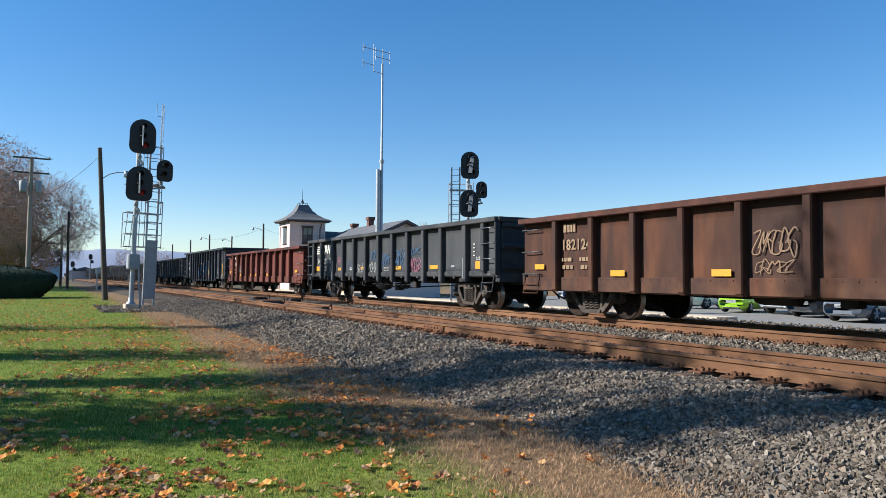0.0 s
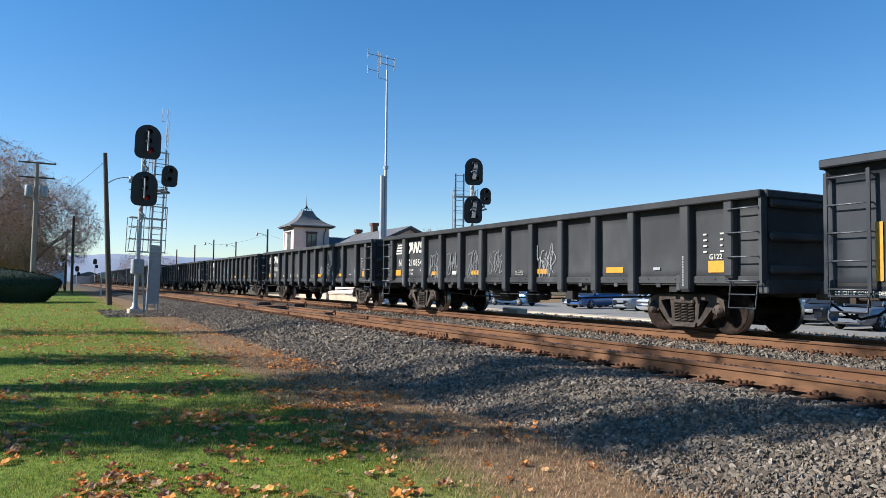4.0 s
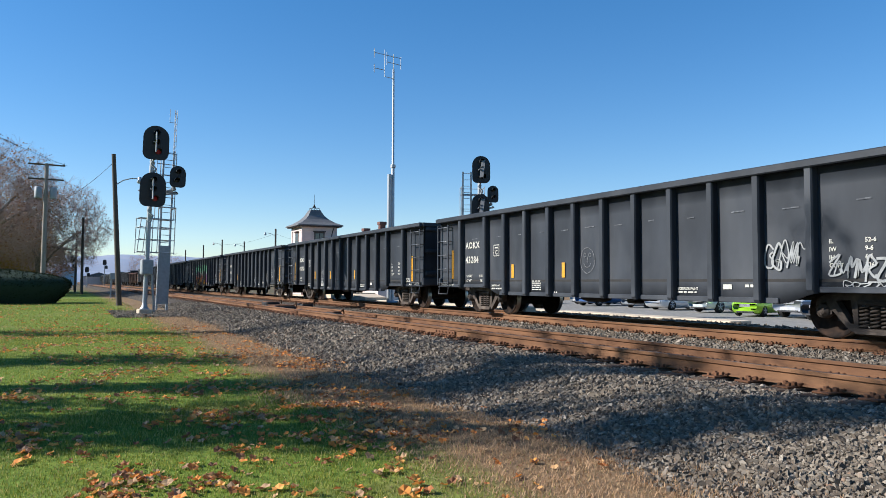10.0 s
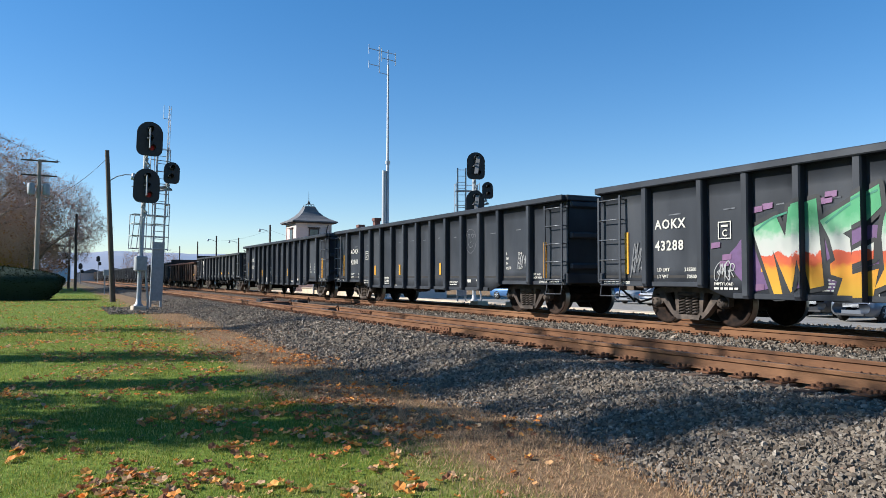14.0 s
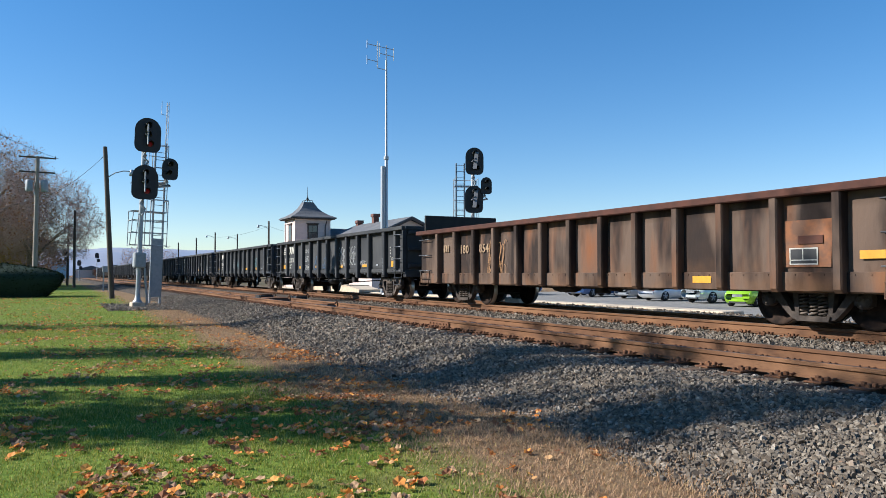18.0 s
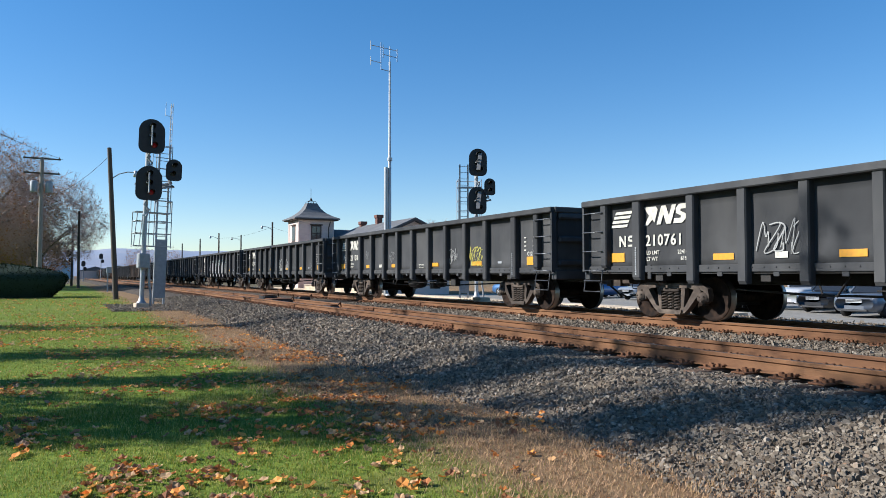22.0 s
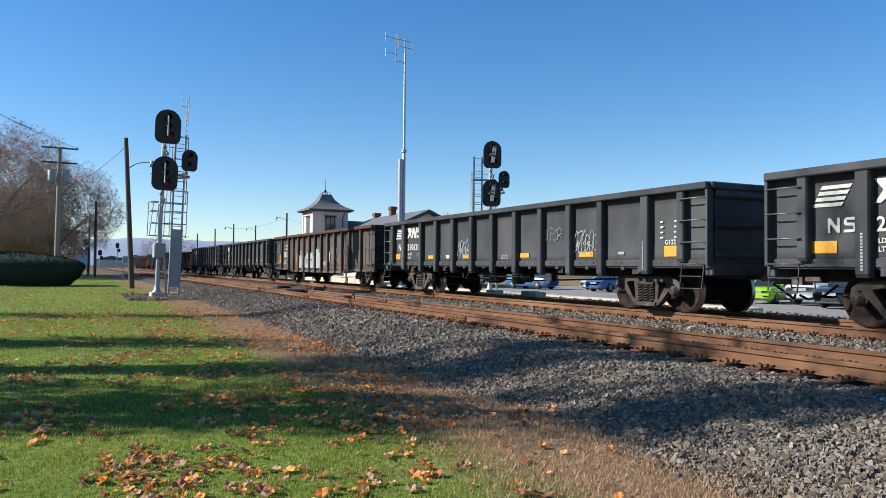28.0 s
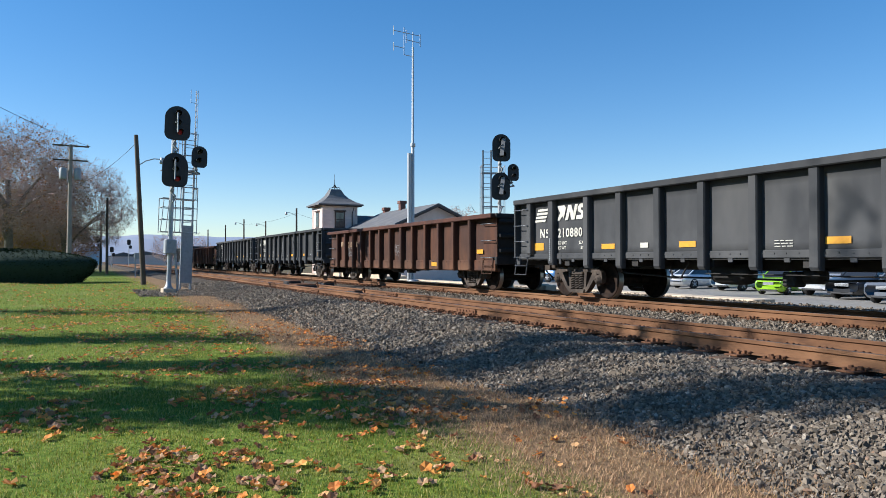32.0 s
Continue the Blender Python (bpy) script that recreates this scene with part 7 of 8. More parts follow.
def parked(m, colour, kind, label):
    """A parked car, nose towards its own -x: body, glasshouse, wheels, lamps, bumpers, mirrors."""
    L, W, H, clear, belt, hood, wr = dict(suv=(4.8, 1.92, 1.75, 0.24, 1.08, 1.02, 0.37), hatch=(3.7, 1.62, 1.53, 0.18, 0.98, 0.92, 0.3), sedan=(4.7, 1.84, 1.46, 0.17, 0.92, 0.86, 0.33),
                                          van=(5.0, 1.98, 1.78, 0.18, 1.05, 0.98, 0.34), truck=(5.6, 2.0, 1.9, 0.3, 1.2, 1.15, 0.39))[kind]
    t = empty("parked_car", m, label, "car", "parked cars")
    body = Shape()
    st = [(-0.5, 0.38, hood - 0.22, 0.86), (-0.488, clear + 0.06, hood - 0.1, 0.94), (-0.43, clear, hood - 0.03, 0.99), (-0.22, clear, hood + 0.02, 1.0), (-0.16, clear, belt, 1.0), (0.2, clear, belt + 0.03, 1.0),
          (0.42, clear, belt + 0.02, 0.99), (0.485, clear + 0.12, belt - 0.04, 0.94), (0.5, 0.45, belt - 0.15, 0.86)]
    v, n = [], 10
    for x, z0, z1, w in st:
        hw = W / 2 * w
        for y, z in ((-hw * 0.86, z0), (-hw * 0.98, z0 + 0.14), (-hw, (z0 + z1) / 2), (-hw * 0.97, z1 - 0.1), (-hw * 0.86, z1), (hw * 0.86, z1), (hw * 0.97, z1 - 0.1), (hw, (z0 + z1) / 2), (hw * 0.98, z0 + 0.14), (hw * 0.86, z0)):
            v.append((x * L, y, z))
    f = [[i * n + k, i * n + (k + 1) % n, (i + 1) * n + (k + 1) % n, (i + 1) * n + k] for i in range(len(st) - 1) for k in range(n)] + [list(range(n)), list(range((len(st) - 1) * n, len(st) * n))[::-1]]
    body.add(v, f, 0, True)
    part("body", body, colour, t)
    x0, x1, x2, x3 = dict(suv=(-0.24, -0.1, 0.38, 0.48), hatch=(-0.26, -0.08, 0.38, 0.49), sedan=(-0.2, -0.04, 0.22, 0.38), van=(-0.32, -0.16, 0.42, 0.49), truck=(-0.2, -0.1, 0.14, 0.2))[kind]
    gl = Shape()
    lo = [(x0 * L, W * 0.44), (x3 * L, W * 0.42)]
    hi = [(x1 * L, W * 0.36), (x2 * L, W * 0.34)]
    v = [(lo[0][0], -lo[0][1], belt - 0.02), (lo[1][0], -lo[1][1], belt - 0.02), (lo[1][0], lo[1][1], belt - 0.02), (lo[0][0], lo[0][1], belt - 0.02),
         (hi[0][0], -hi[0][1], H - 0.06), (hi[1][0], -hi[1][1], H - 0.06), (hi[1][0], hi[1][1], H - 0.06), (hi[0][0], hi[0][1], H - 0.06)]
    gl.add(v, [[0, 1, 5, 4], [1, 2, 6, 5], [2, 3, 7, 6], [3, 0, 4, 7]])
    part("glasshouse", gl, M["glass"], t, "dark window glass")
    rf = Shape()
    rf.add([(x, y, z) for z, q in ((H - 0.07, 1.0), (H, 0.86)) for x, y in ((hi[0][0] * (1 if q == 1 else 0.9), -hi[0][1] * q), (hi[1][0], -hi[1][1] * q), (hi[1][0], hi[1][1] * q), (hi[0][0] * (1 if q == 1 else 0.9), hi[0][1] * q))],
           [[0, 1, 5, 4], [1, 2, 6, 5], [2, 3, 7, 6], [3, 0, 4, 7], [4, 5, 6, 7]], 0, True)
    part("roof", rf, colour, t)
    for sy in (-1, 1):
        for a, c in ((0, 4), (1, 5)):
            A, C = (v[a], v[c]) if sy < 0 else (v[3 - a], v[11 - c])
            part("pillar", Shape().tube([A, C], 0.045, 6), colour, t)
        mx = 0.5 * (v[0][0] + v[1][0]) * 0.3
        part("pillar", Shape().tube([(mx, sy * W * 0.435, belt - 0.02), (mx * 0.8, sy * W * 0.355, H - 0.06)], 0.04, 6), M["plastic"], t)
        part("mirror", Shape().box(x0 * L + 0.25, x0 * L + 0.45, sy * (W / 2 + 0.02) - 0.09, sy * (W / 2 + 0.02) + 0.09, belt, belt + 0.14, cut=0.03), colour, t)
        part("headlamp", Shape().box(-L * 0.494, -L * 0.43, sy * W * 0.37 - 0.13, sy * W * 0.37 + 0.13, hood - 0.3, hood - 0.14, cut=0.045), M["lamp_glass"], t)
        part("tail_lamp", Shape().box(L * 0.47, L * 0.498, sy * W * 0.38 - 0.12, sy * W * 0.38 + 0.12, belt - 0.35, belt - 0.12, cut=0.03), M["tail"], t)
        for wx in (-0.31, 0.3):
            w = part("wheel", Shape().lathe([(wr * 0.62, -0.1), (wr * 0.95, -0.11), (wr, -0.07), (wr, 0.07), (wr * 0.95, 0.11), (wr * 0.62, 0.1)], "y", 20, smooth=True), M["rubber"], t, m=pose(wx * L, sy * (W / 2 - 0.11), wr))
            rim = Shape().lathe([(wr * 0.64, 0), (wr * 0.6, 0.03), (0.0, 0.03)], "y", 16) if sy > 0 else Shape().lathe([(0.0, -0.03), (wr * 0.6, -0.03), (wr * 0.64, 0)], "y", 16)
            part("rim", rim, M["plastic"], w, m=pose(0, sy * 0.09, 0))
            sp = Shape()
            for k in range(5):
                a = 2 * math.pi * k / 5 + 0.3
                sp.tube([(0, sy * 0.125, 0), (wr * 0.6 * math.cos(a), sy * 0.115, wr * 0.6 * math.sin(a))], 0.035, 5)
            part("spokes", sp, M["steel"], w)
    gr = part("grille", Shape().box(-L * 0.5 - 0.004, -L * 0.47, -W * 0.2, W * 0.2, hood - 0.4, hood - 0.22, cut=0.03), M["plastic"], t)
    for k in range(3):
        part("slat", Shape().box(-L * 0.5 - 0.016, -L * 0.49, -W * 0.18, W * 0.18, hood - 0.375 + 0.055 * k, hood - 0.35 + 0.055 * k), M["steel"], gr)
    part("bumper", Shape().prism([(-W * 0.44, -L * 0.455), (-W * 0.36, -L * 0.492), (0, -L * 0.512), (W * 0.36, -L * 0.492), (W * 0.44, -L * 0.455)], "z", 0, 0.16), colour, t, m=Matrix([[0, 1, 0, 0], [1, 0, 0, 0], [0, 0, 1, clear + 0.12], [0, 0, 0, 1]]))
    part("air_intake", Shape().box(-L * 0.505, -L * 0.46, -W * 0.3, W * 0.3, clear + 0.02, clear + 0.13, cut=0.03), M["plastic"], t)
    return t


LOT_Z = -0.87
CARLIST = [(32.7, 20.0, "suv", "slate_silver", (0.16, 0.175, 0.2), 4, "silver-blue sport utility car parked nose to the tracks"),
           (34.7, 23.3, "suv", "charcoal", (0.03, 0.032, 0.036), 2, "charcoal sport utility car in the parking lot"),
           (36.6, 26.1, "truck", "truck_white", (0.6, 0.6, 0.6), 3, "white pickup truck in the parking lot"),
           (35.1, 28.7, "hatch", "lime_green", (0.32, 0.6, 0.02), 14, "lime green hatchback in the parking lot"),
           (37.5, 33.2, "suv", "pale_mint", (0.6, 0.66, 0.62), -3, "pale mint crossover in the parking lot"),
           (37.8, 37.5, "sedan", "white", (0.7, 0.7, 0.7), 176, "white sedan parked with its tail to the tracks"),
           (39.4, 41.6, "van", "ash_grey", (0.3, 0.32, 0.34), 0, "ash grey minivan in the parking lot"),
           (38.8, 46.7, "suv", "deep_blue", (0.05, 0.12, 0.3), 8, "blue crossover in the parking lot"),
           (36.2, 54.7, "suv", "mid_blue", (0.07, 0.17, 0.36), -75, "mid-blue sport utility car standing along the platform"),
           (32.5, 16.3, "sedan", "navy", (0.03, 0.06, 0.14), 0, "navy sedan in the parking lot"),
           (41.4, 50.8, "sedan", "bone", (0.6, 0.6, 0.58), 4, "bone white sedan in the parking lot")]
for x, y, kind, name, col, turn, label in CARLIST:
    parked(pose(x, y, LOT_Z, 0, 0, turn), car_paint("car_" + name, col), kind, label)


# ---------------------------------------------------------------- trees, hedge, grass, leaves
M["bark"] = mat("grey_brown_bark", (0.2, 0.16, 0.135), 0.95, col2=(0.11, 0.09, 0.075), scale=12, stretch=(1, 1, 0.2), bump=0.5, bscale=20)
M["twig"] = mat("fine_twigs", (0.43, 0.31, 0.265), 0.9, col2=(0.31, 0.215, 0.175), scale=1.5)
M["russet"] = ramp_mat("russet_leaves", [(0.0, (0.16, 0.085, 0.05)), (0.4, (0.29, 0.13, 0.06)), (0.7, (0.38, 0.21, 0.08)), (1.0, (0.24, 0.16, 0.08))], 0.8, trans=0.3)
M["amber"] = ramp_mat("amber_leaves", [(0.0, (0.3, 0.2, 0.05)), (0.5, (0.42, 0.26, 0.07)), (1.0, (0.25, 0.22, 0.06))], 0.8, trans=0.35)
M["yew"] = ramp_mat("dark_yew_leaves", [(0.0, (0.007, 0.013, 0.006)), (0.6, (0.015, 0.026, 0.01)), (1.0, (0.027, 0.04, 0.015))], 0.9, spec=0.05)
M["fir"] = ramp_mat("dark_fir_needles", [(0.0, (0.01, 0.02, 0.012)), (1.0, (0.03, 0.05, 0.025))], 0.8)
LEAF_V = [(-0.5, 0, 0), (0, -0.35, 0.06), (0.5, 0, 0), (0, 0.35, 0.08)]
LEAF_F = [(0, 1, 2, 3)]


def slivers_of(A, Bv, least):
    """Each twig is a three-sided sliver from A to Bv, whose fourth number is its thickness."""
    d = Bv[:, :3] - A
    L = np.linalg.norm(d, axis=1)
    d = d / L[:, None]
    ref = np.where(np.abs(d[:, 2:3]) > 0.9, np.array([[1.0, 0, 0]]), np.array([[0, 0, 1.0]]))
    u = np.cross(d, ref)
    u /= np.linalg.norm(u, axis=1)[:, None]
    w = np.cross(d, u)
    P = np.zeros((len(A), 4, 4))
    rad = np.maximum(Bv[:, 3], least)
    P[:, :3, 0], P[:, :3, 1], P[:, :3, 2], P[:, :3, 3], P[:, 3, 3] = u * rad[:, None], w * rad[:, None], d * L[:, None], A, 1
    return P


SLIVER_V = [(1, 0, 0), (-0.5, 0.87, 0), (-0.5, -0.87, 0), (0.5, 0, 1), (-0.25, 0.43, 1), (-0.25, -0.43, 1)]
SLIVER_F = [(0, 1, 4, 3), (1, 2, 5, 4), (2, 0, 3, 5)]


def arc(p, c, q, n):
    """Points along a bent branch from p towards q, setting out along c."""
    t = np.linspace(0, 1, n + 1)[:, None, None]
    return (1 - t) ** 2 * p + 2 * t * (1 - t) * c + t ** 2 * q


def dome_tree(m, seed, height, radius, clear, trunk_r, leaf=None, share=0.5, size=0.2, counts=(9, 70, 420, 2600), sprigs=4, thin=0.012, label="broad bare tree with russet leaves in its crown", off=(0, 0)):
    """A full-crowned tree: each order of branches fills a dome and springs from the nearest of the order before."""
    r = np.random.RandomState(seed)
    t = empty("tree", m, label, "tree", "trees along the lawn")
    zc = clear + (height - clear) * 0.42
    mid = np.array([off[0], off[1], zc])

    def fill(n, lo, hi):
        d = r.normal(size=(n, 3))
        d /= np.linalg.norm(d, axis=1)[:, None]
        bump = 1 + 0.1 * np.sin(3 * np.arctan2(d[:, 1], d[:, 0]) + seed) * (1 - d[:, 2] ** 2) + 0.07 * np.sin(7 * d[:, 2] + 5 * d[:, 0] + seed)
        q = r.uniform(lo, hi, n) * bump
        half = np.where(d[:, 2] > 0, height - zc, zc - clear)
        return mid + d * q[:, None] * np.c_[np.full(n, radius), np.full(n, radius), half], q

    wood = Shape()
    top = np.array([off[0] * 0.6, off[1] * 0.6, clear + (height - clear) * 0.5])
    trunk = arc(np.array([[0, 0, -0.3]]), np.array([[r.normal(0, 0.15), r.normal(0, 0.15), clear]]), top[None], 8)[:, 0]
    wood.tube([tuple(v) for v in trunk], trunk_r, 10, cap=False, r1=trunk_r * 0.45)
    # first limbs leave the trunk low and arch outwards
    k1 = counts[0]
    ends, _ = fill(k1, 0.5, 0.66)
    ends[:, 2] = np.maximum(ends[:, 2], clear + 0.3)
    w = np.clip(0.25 + 0.6 * r.uniform(0, 1, k1), 0, 0.95)
    idx = (w * 8).astype(int)
    start = trunk[idx]
    ctrl = start + (ends - start) * np.array([0.45, 0.45, 0.75])
    paths = arc(start, ctrl, ends, 6)
    for k in range(k1):
        wood.tube([tuple(v) for v in paths[:, k]], trunk_r * 0.42, 7, cap=False, r1=trunk_r * 0.16)
    par = paths.reshape(-1, 3)
    sa, sb, tips = [], [], None
    for lev, (n, lo, hi, seg, rad) in enumerate(((counts[1], 0.62, 0.86, 4, trunk_r * 0.15), (counts[2], 0.66, 0.97, 3, trunk_r * 0.055), (counts[3], 0.5, 1.0, 2, thin * 1.5))):
        ends, q = fill(n, lo, hi)
        D = np.linalg.norm(ends[:, None] - par[None], axis=2)
        inner = np.linalg.norm((par - mid) / np.array([radius, radius, height - zc]), axis=1)
        D = D + 1.2 * np.maximum(0, inner[None] - q[:, None]) * radius
        src = par[np.argmin(D, axis=1)]
        gap = ends - src
        ctrl = src + gap * 0.5 + r.normal(0, 0.1, gap.shape) * np.linalg.norm(gap, axis=1)[:, None] + np.array([0, 0, 0.04]) * np.linalg.norm(gap, axis=1)[:, None]
        paths = arc(src, ctrl, ends, seg)
        for k in range(seg):
            sa.append(paths[k])
            sb.append(np.c_[paths[k + 1], np.full(n, max(thin, rad * (1 - 0.6 * k / seg)))])
        par = paths[1:].reshape(-1, 3) if lev else np.r_[par, paths[1:].reshape(-1, 3)]
        tips = ends
        last = paths[-1] - paths[-2]
    last /= np.linalg.norm(last, axis=1)[:, None]
    for k in range(sprigs):
        d = last * 0.7 + r.normal(0, 0.55, last.shape) + np.array([0, 0, 0.12])
        d /= np.linalg.norm(d, axis=1)[:, None]
        b0 = paths[-1] + (paths[-2] - paths[-1]) * r.uniform(0, 0.8, (len(tips), 1))
        sa.append(b0)
        sb.append(np.c_[b0 + d * r.uniform(0.3, 0.95, (len(tips), 1)) * radius / 8.0, np.full(len(tips), thin * 0.8)])
    part("trunk", wood, M["bark"], t, "grey-brown trunk and limbs")
    scatter("twig_mass", SLIVER_V, SLIVER_F, slivers_of(np.concatenate(sa), np.concatenate(sb), thin * 0.7), M["twig"], parent=t)
    if leaf:
        base = np.repeat(tips, 3, axis=0)
        base = base[r.uniform(size=len(base)) < share * (0.4 + 0.6 * np.sin(base[:, 0] * 0.9 + base[:, 2] * 0.7) ** 2)]
        base = base + r.normal(0, 0.3, base.shape)
        n = len(base)
        s = size * r.uniform(0.6, 1.3, n)
        scatter("crown", LEAF_V, LEAF_F, placements(base, r.uniform(0, 6.28, n), r.uniform(-1, 1, n), r.uniform(-1, 1, n), s, s, s), M[leaf], parent=t)
    return t


dome_tree(pose(-7.0, 82, 0.3), 11, 14.6, 8.4, 2.4, 0.5, "russet", 0.85, 0.2, counts=(11, 90, 600, 4600), label="broad bare tree holding russet leaves behind the hedge")
dome_tree(pose(-2.4, 89, 0.0), 23, 12.6, 6.3, 2.0, 0.36, "russet", 0.22, 0.16, counts=(8, 60, 420, 3600), label="bare grey spreading tree beyond the hedge", off=(1.5, 0))
dome_tree(pose(-9.5, 96, 0.1), 29, 13.8, 7.5, 2.0, 0.36, "russet", 0.8, 0.22, counts=(8, 60, 360, 2400))
dome_tree(pose(-5.2, 98, 0.0), 37, 10.5, 5.2, 0.6, 0.26, "amber", 0.9, 0.3, counts=(9, 60, 300, 2000), label="smaller tree with amber autumn leaves")
dome_tree(pose(-7.6, 93, 0.1), 41, 8.0, 4.6, 0.3, 0.22, "amber", 0.9, 0.3, counts=(9, 50, 260, 1700), label="low autumn thicket with amber and brown leaves")
dome_tree(pose(-2.4, 104, 0.0), 43, 6.5, 4.0, 0.2, 0.2, "russet", 0.8, 0.3, counts=(9, 40, 220, 1400), label="low brown thicket with dead leaves")
for k, (x, y, h) in enumerate(((17.5, 190, 9.5), (27.0, 215, 10.0), (40, 230, 9.0), (60, 150, 12), (36.5, 72, 8.5))):
    dome_tree(pose(x, y, -1.2, 0, 0, 77 * k), 51 + k, h, h * 0.45, 1.5, 0.2, counts=(7, 40, 200, 900), thin=0.016, label="small bare tree near the station")
# trees standing on the lawn beside the camera, whose shade falls across grass and stones
# each: place, height, spread, seed, and its leafy boughs as (tufts, low, high, sway across the sun at the foot and at the top, spread across)
SHADE = [(-9.4, 13.0, 15.0, 1.6, 61, ((17, 4.1, 10.6, -0.35, -0.45, 0.25), (14, 4.1, 9.3, 0.3, 0.6, 0.55), (12, 9.9, 12.6, -0.5, -1.3, 0.2))),
         (-9.9, 16.5, 17.0, 1.8, 63, ((22, 5.2, 10.8, 0.1, 0.0, 0.32), (6, 6.2, 9.9, -1.4, -1.1, 0.4), (6, 10.4, 12.8, -0.4, -1.2, 0.2), (6, 10.6, 12.4, 0.6, 1.6, 0.2), (4, 13.0, 17.0, 0.2, 1.2, 0.3))),
         (-12.1, 21.3, 16.0, 1.9, 65, ((15, 6.3, 10.6, 0.0, 0.4, 0.6), (6, 10.2, 12.9, -1.6, -2.6, 0.22), (4, 12.0, 15.2, 0.4, 1.4, 0.3))),
         (-11.5, 29.0, 14.0, 2.0, 67, ((12, 5.4, 10.7, -0.6, 0.8, 0.9), (5, 10.7, 13.5, 0.0, 0.0, 0.6)))]
for x, y, h, rad, sd, boughs in SHADE:
    lawn_tree = dome_tree(pose(x, y, ground_z(x, y)), sd, h, rad, 3.4, 0.26, counts=(7, 26, 70, 160), sprigs=2, thin=0.014, label="tall slim lawn tree holding tufts of russet leaves")
    rr = np.random.RandomState(sd)
    cs = []
    for n, lo, hi, q0, q1, wide in boughs:
        w = rr.uniform(0, 1, n)
        q = q0 + (q1 - q0) * w + rr.uniform(-wide, wide, n)
        cs.append(np.c_[q * math.cos(sa) + rr.uniform(-0.5, 0.5, n) * math.sin(sa), -q * math.sin(sa) + rr.uniform(-0.5, 0.5, n) * math.cos(sa), lo + (hi - lo) * w])
    c = np.concatenate(cs)
    c = np.repeat(c, np.where(c[:, 2] > 12.2, 55, 130), axis=0)
    q = c + rr.normal(0, 1, c.shape) * np.array([0.26, 0.26, 0.3])
    sz = rr.uniform(0.12, 0.22, len(q))
    scatter("crown", LEAF_V, LEAF_F, placements(q, rr.uniform(0, 6.28, len(q)), rr.uniform(-1, 1, len(q)), rr.uniform(-1, 1, len(q)), sz, sz, sz), M["russet"], parent=lawn_tree)

fir = empty("fir_tree", pose(-8.8, 70, 0.3), "dark conifer at the edge of the lawn", "tree", "trees along the lawn")
part("trunk", Shape().tube([(0, 0, 0), (0, 0, 5.0)], 0.15, 8, r1=0.03), M["bark"], fir)
rr = np.random.RandomState(8)
n = 5000
h = rr.uniform(0, 1, n) ** 1.3
a, q = rr.uniform(0, 6.28, n), rr.uniform(0.2, 1, n) ** 0.5 * (1 - h) * 2.3
scatter("crown", LEAF_V, LEAF_F, placements(np.c_[q * np.cos(a), q * np.sin(a), 0.2 + 5.2 * h - 0.15 * q], a, rr.uniform(-0.6, 0.6, n), rr.uniform(0, 0.8, n), np.full(n, 0.3), np.full(n, 0.12), np.full(n, 0.2)), M["fir"], parent=fir)


def hedge(m, rx, ry, h, label, seed):
    """A clipped evergreen mound: a dark core and a skin of small leaves."""
    t = empty("hedge", m, label, "hedge")
    core = Shape()
    prof = [(0.8, -0.1), (0.88, 0.12), (0.96, 0.3), (1.0, 0.5), (0.99, 0.62), (0.93, 0.71), (0.78, 0.81), (0.55, 0.9), (0.3, 0.97), (0.02, 1.0)]
    nu, nv = 40, len(prof) - 1
    v = []
    for k, z in prof:
        for i in range(nu):
            a = 2 * math.pi * i / nu
            w = 1 + 0.05 * math.sin(3 * a + seed) + 0.03 * math.sin(7 * a)
            v.append((rx * w * k * math.copysign(abs(math.cos(a)) ** 0.8, math.cos(a)), ry * w * k * math.copysign(abs(math.sin(a)) ** 0.8, math.sin(a)), h * z * (1 + 0.04 * math.sin(2 * a + 1))))
    f = [[j * nu + i, j * nu + (i + 1) % nu, (j + 1) * nu + (i + 1) % nu, (j + 1) * nu + i] for j in range(nv) for i in range(nu)]
    core.add(v, f, 0, True)
    part("core", core, M["fir"], t)
    r = np.random.RandomState(seed)
    V = np.array(v)
    n = 16000
    q = r.randint(0, len(f), n)
    F = np.array(f)[q]
    w1, w2 = r.uniform(0, 1, n)[:, None], r.uniform(0, 1, n)[:, None]
    P = (V[F[:, 0]] * (1 - w1) + V[F[:, 1]] * w1) * (1 - w2) + (V[F[:, 3]] * (1 - w1) + V[F[:, 2]] * w1) * w2
    P += r.normal(0, 0.035, P.shape)
    s = r.uniform(0.06, 0.13, n)
    scatter("leaves", LEAF_V, LEAF_F, placements(P, r.uniform(0, 6.28, n), r.uniform(-1.3, 1.3, n), r.uniform(-1.3, 1.3, n), s, s * 0.7, s), M["yew"], parent=t)
    return t


hedge(pose(-4.3, 51.5, ground_z(-4.3, 50)), 5.0, 1.9, 1.95, "long clipped dark evergreen hedge on the lawn", 4)

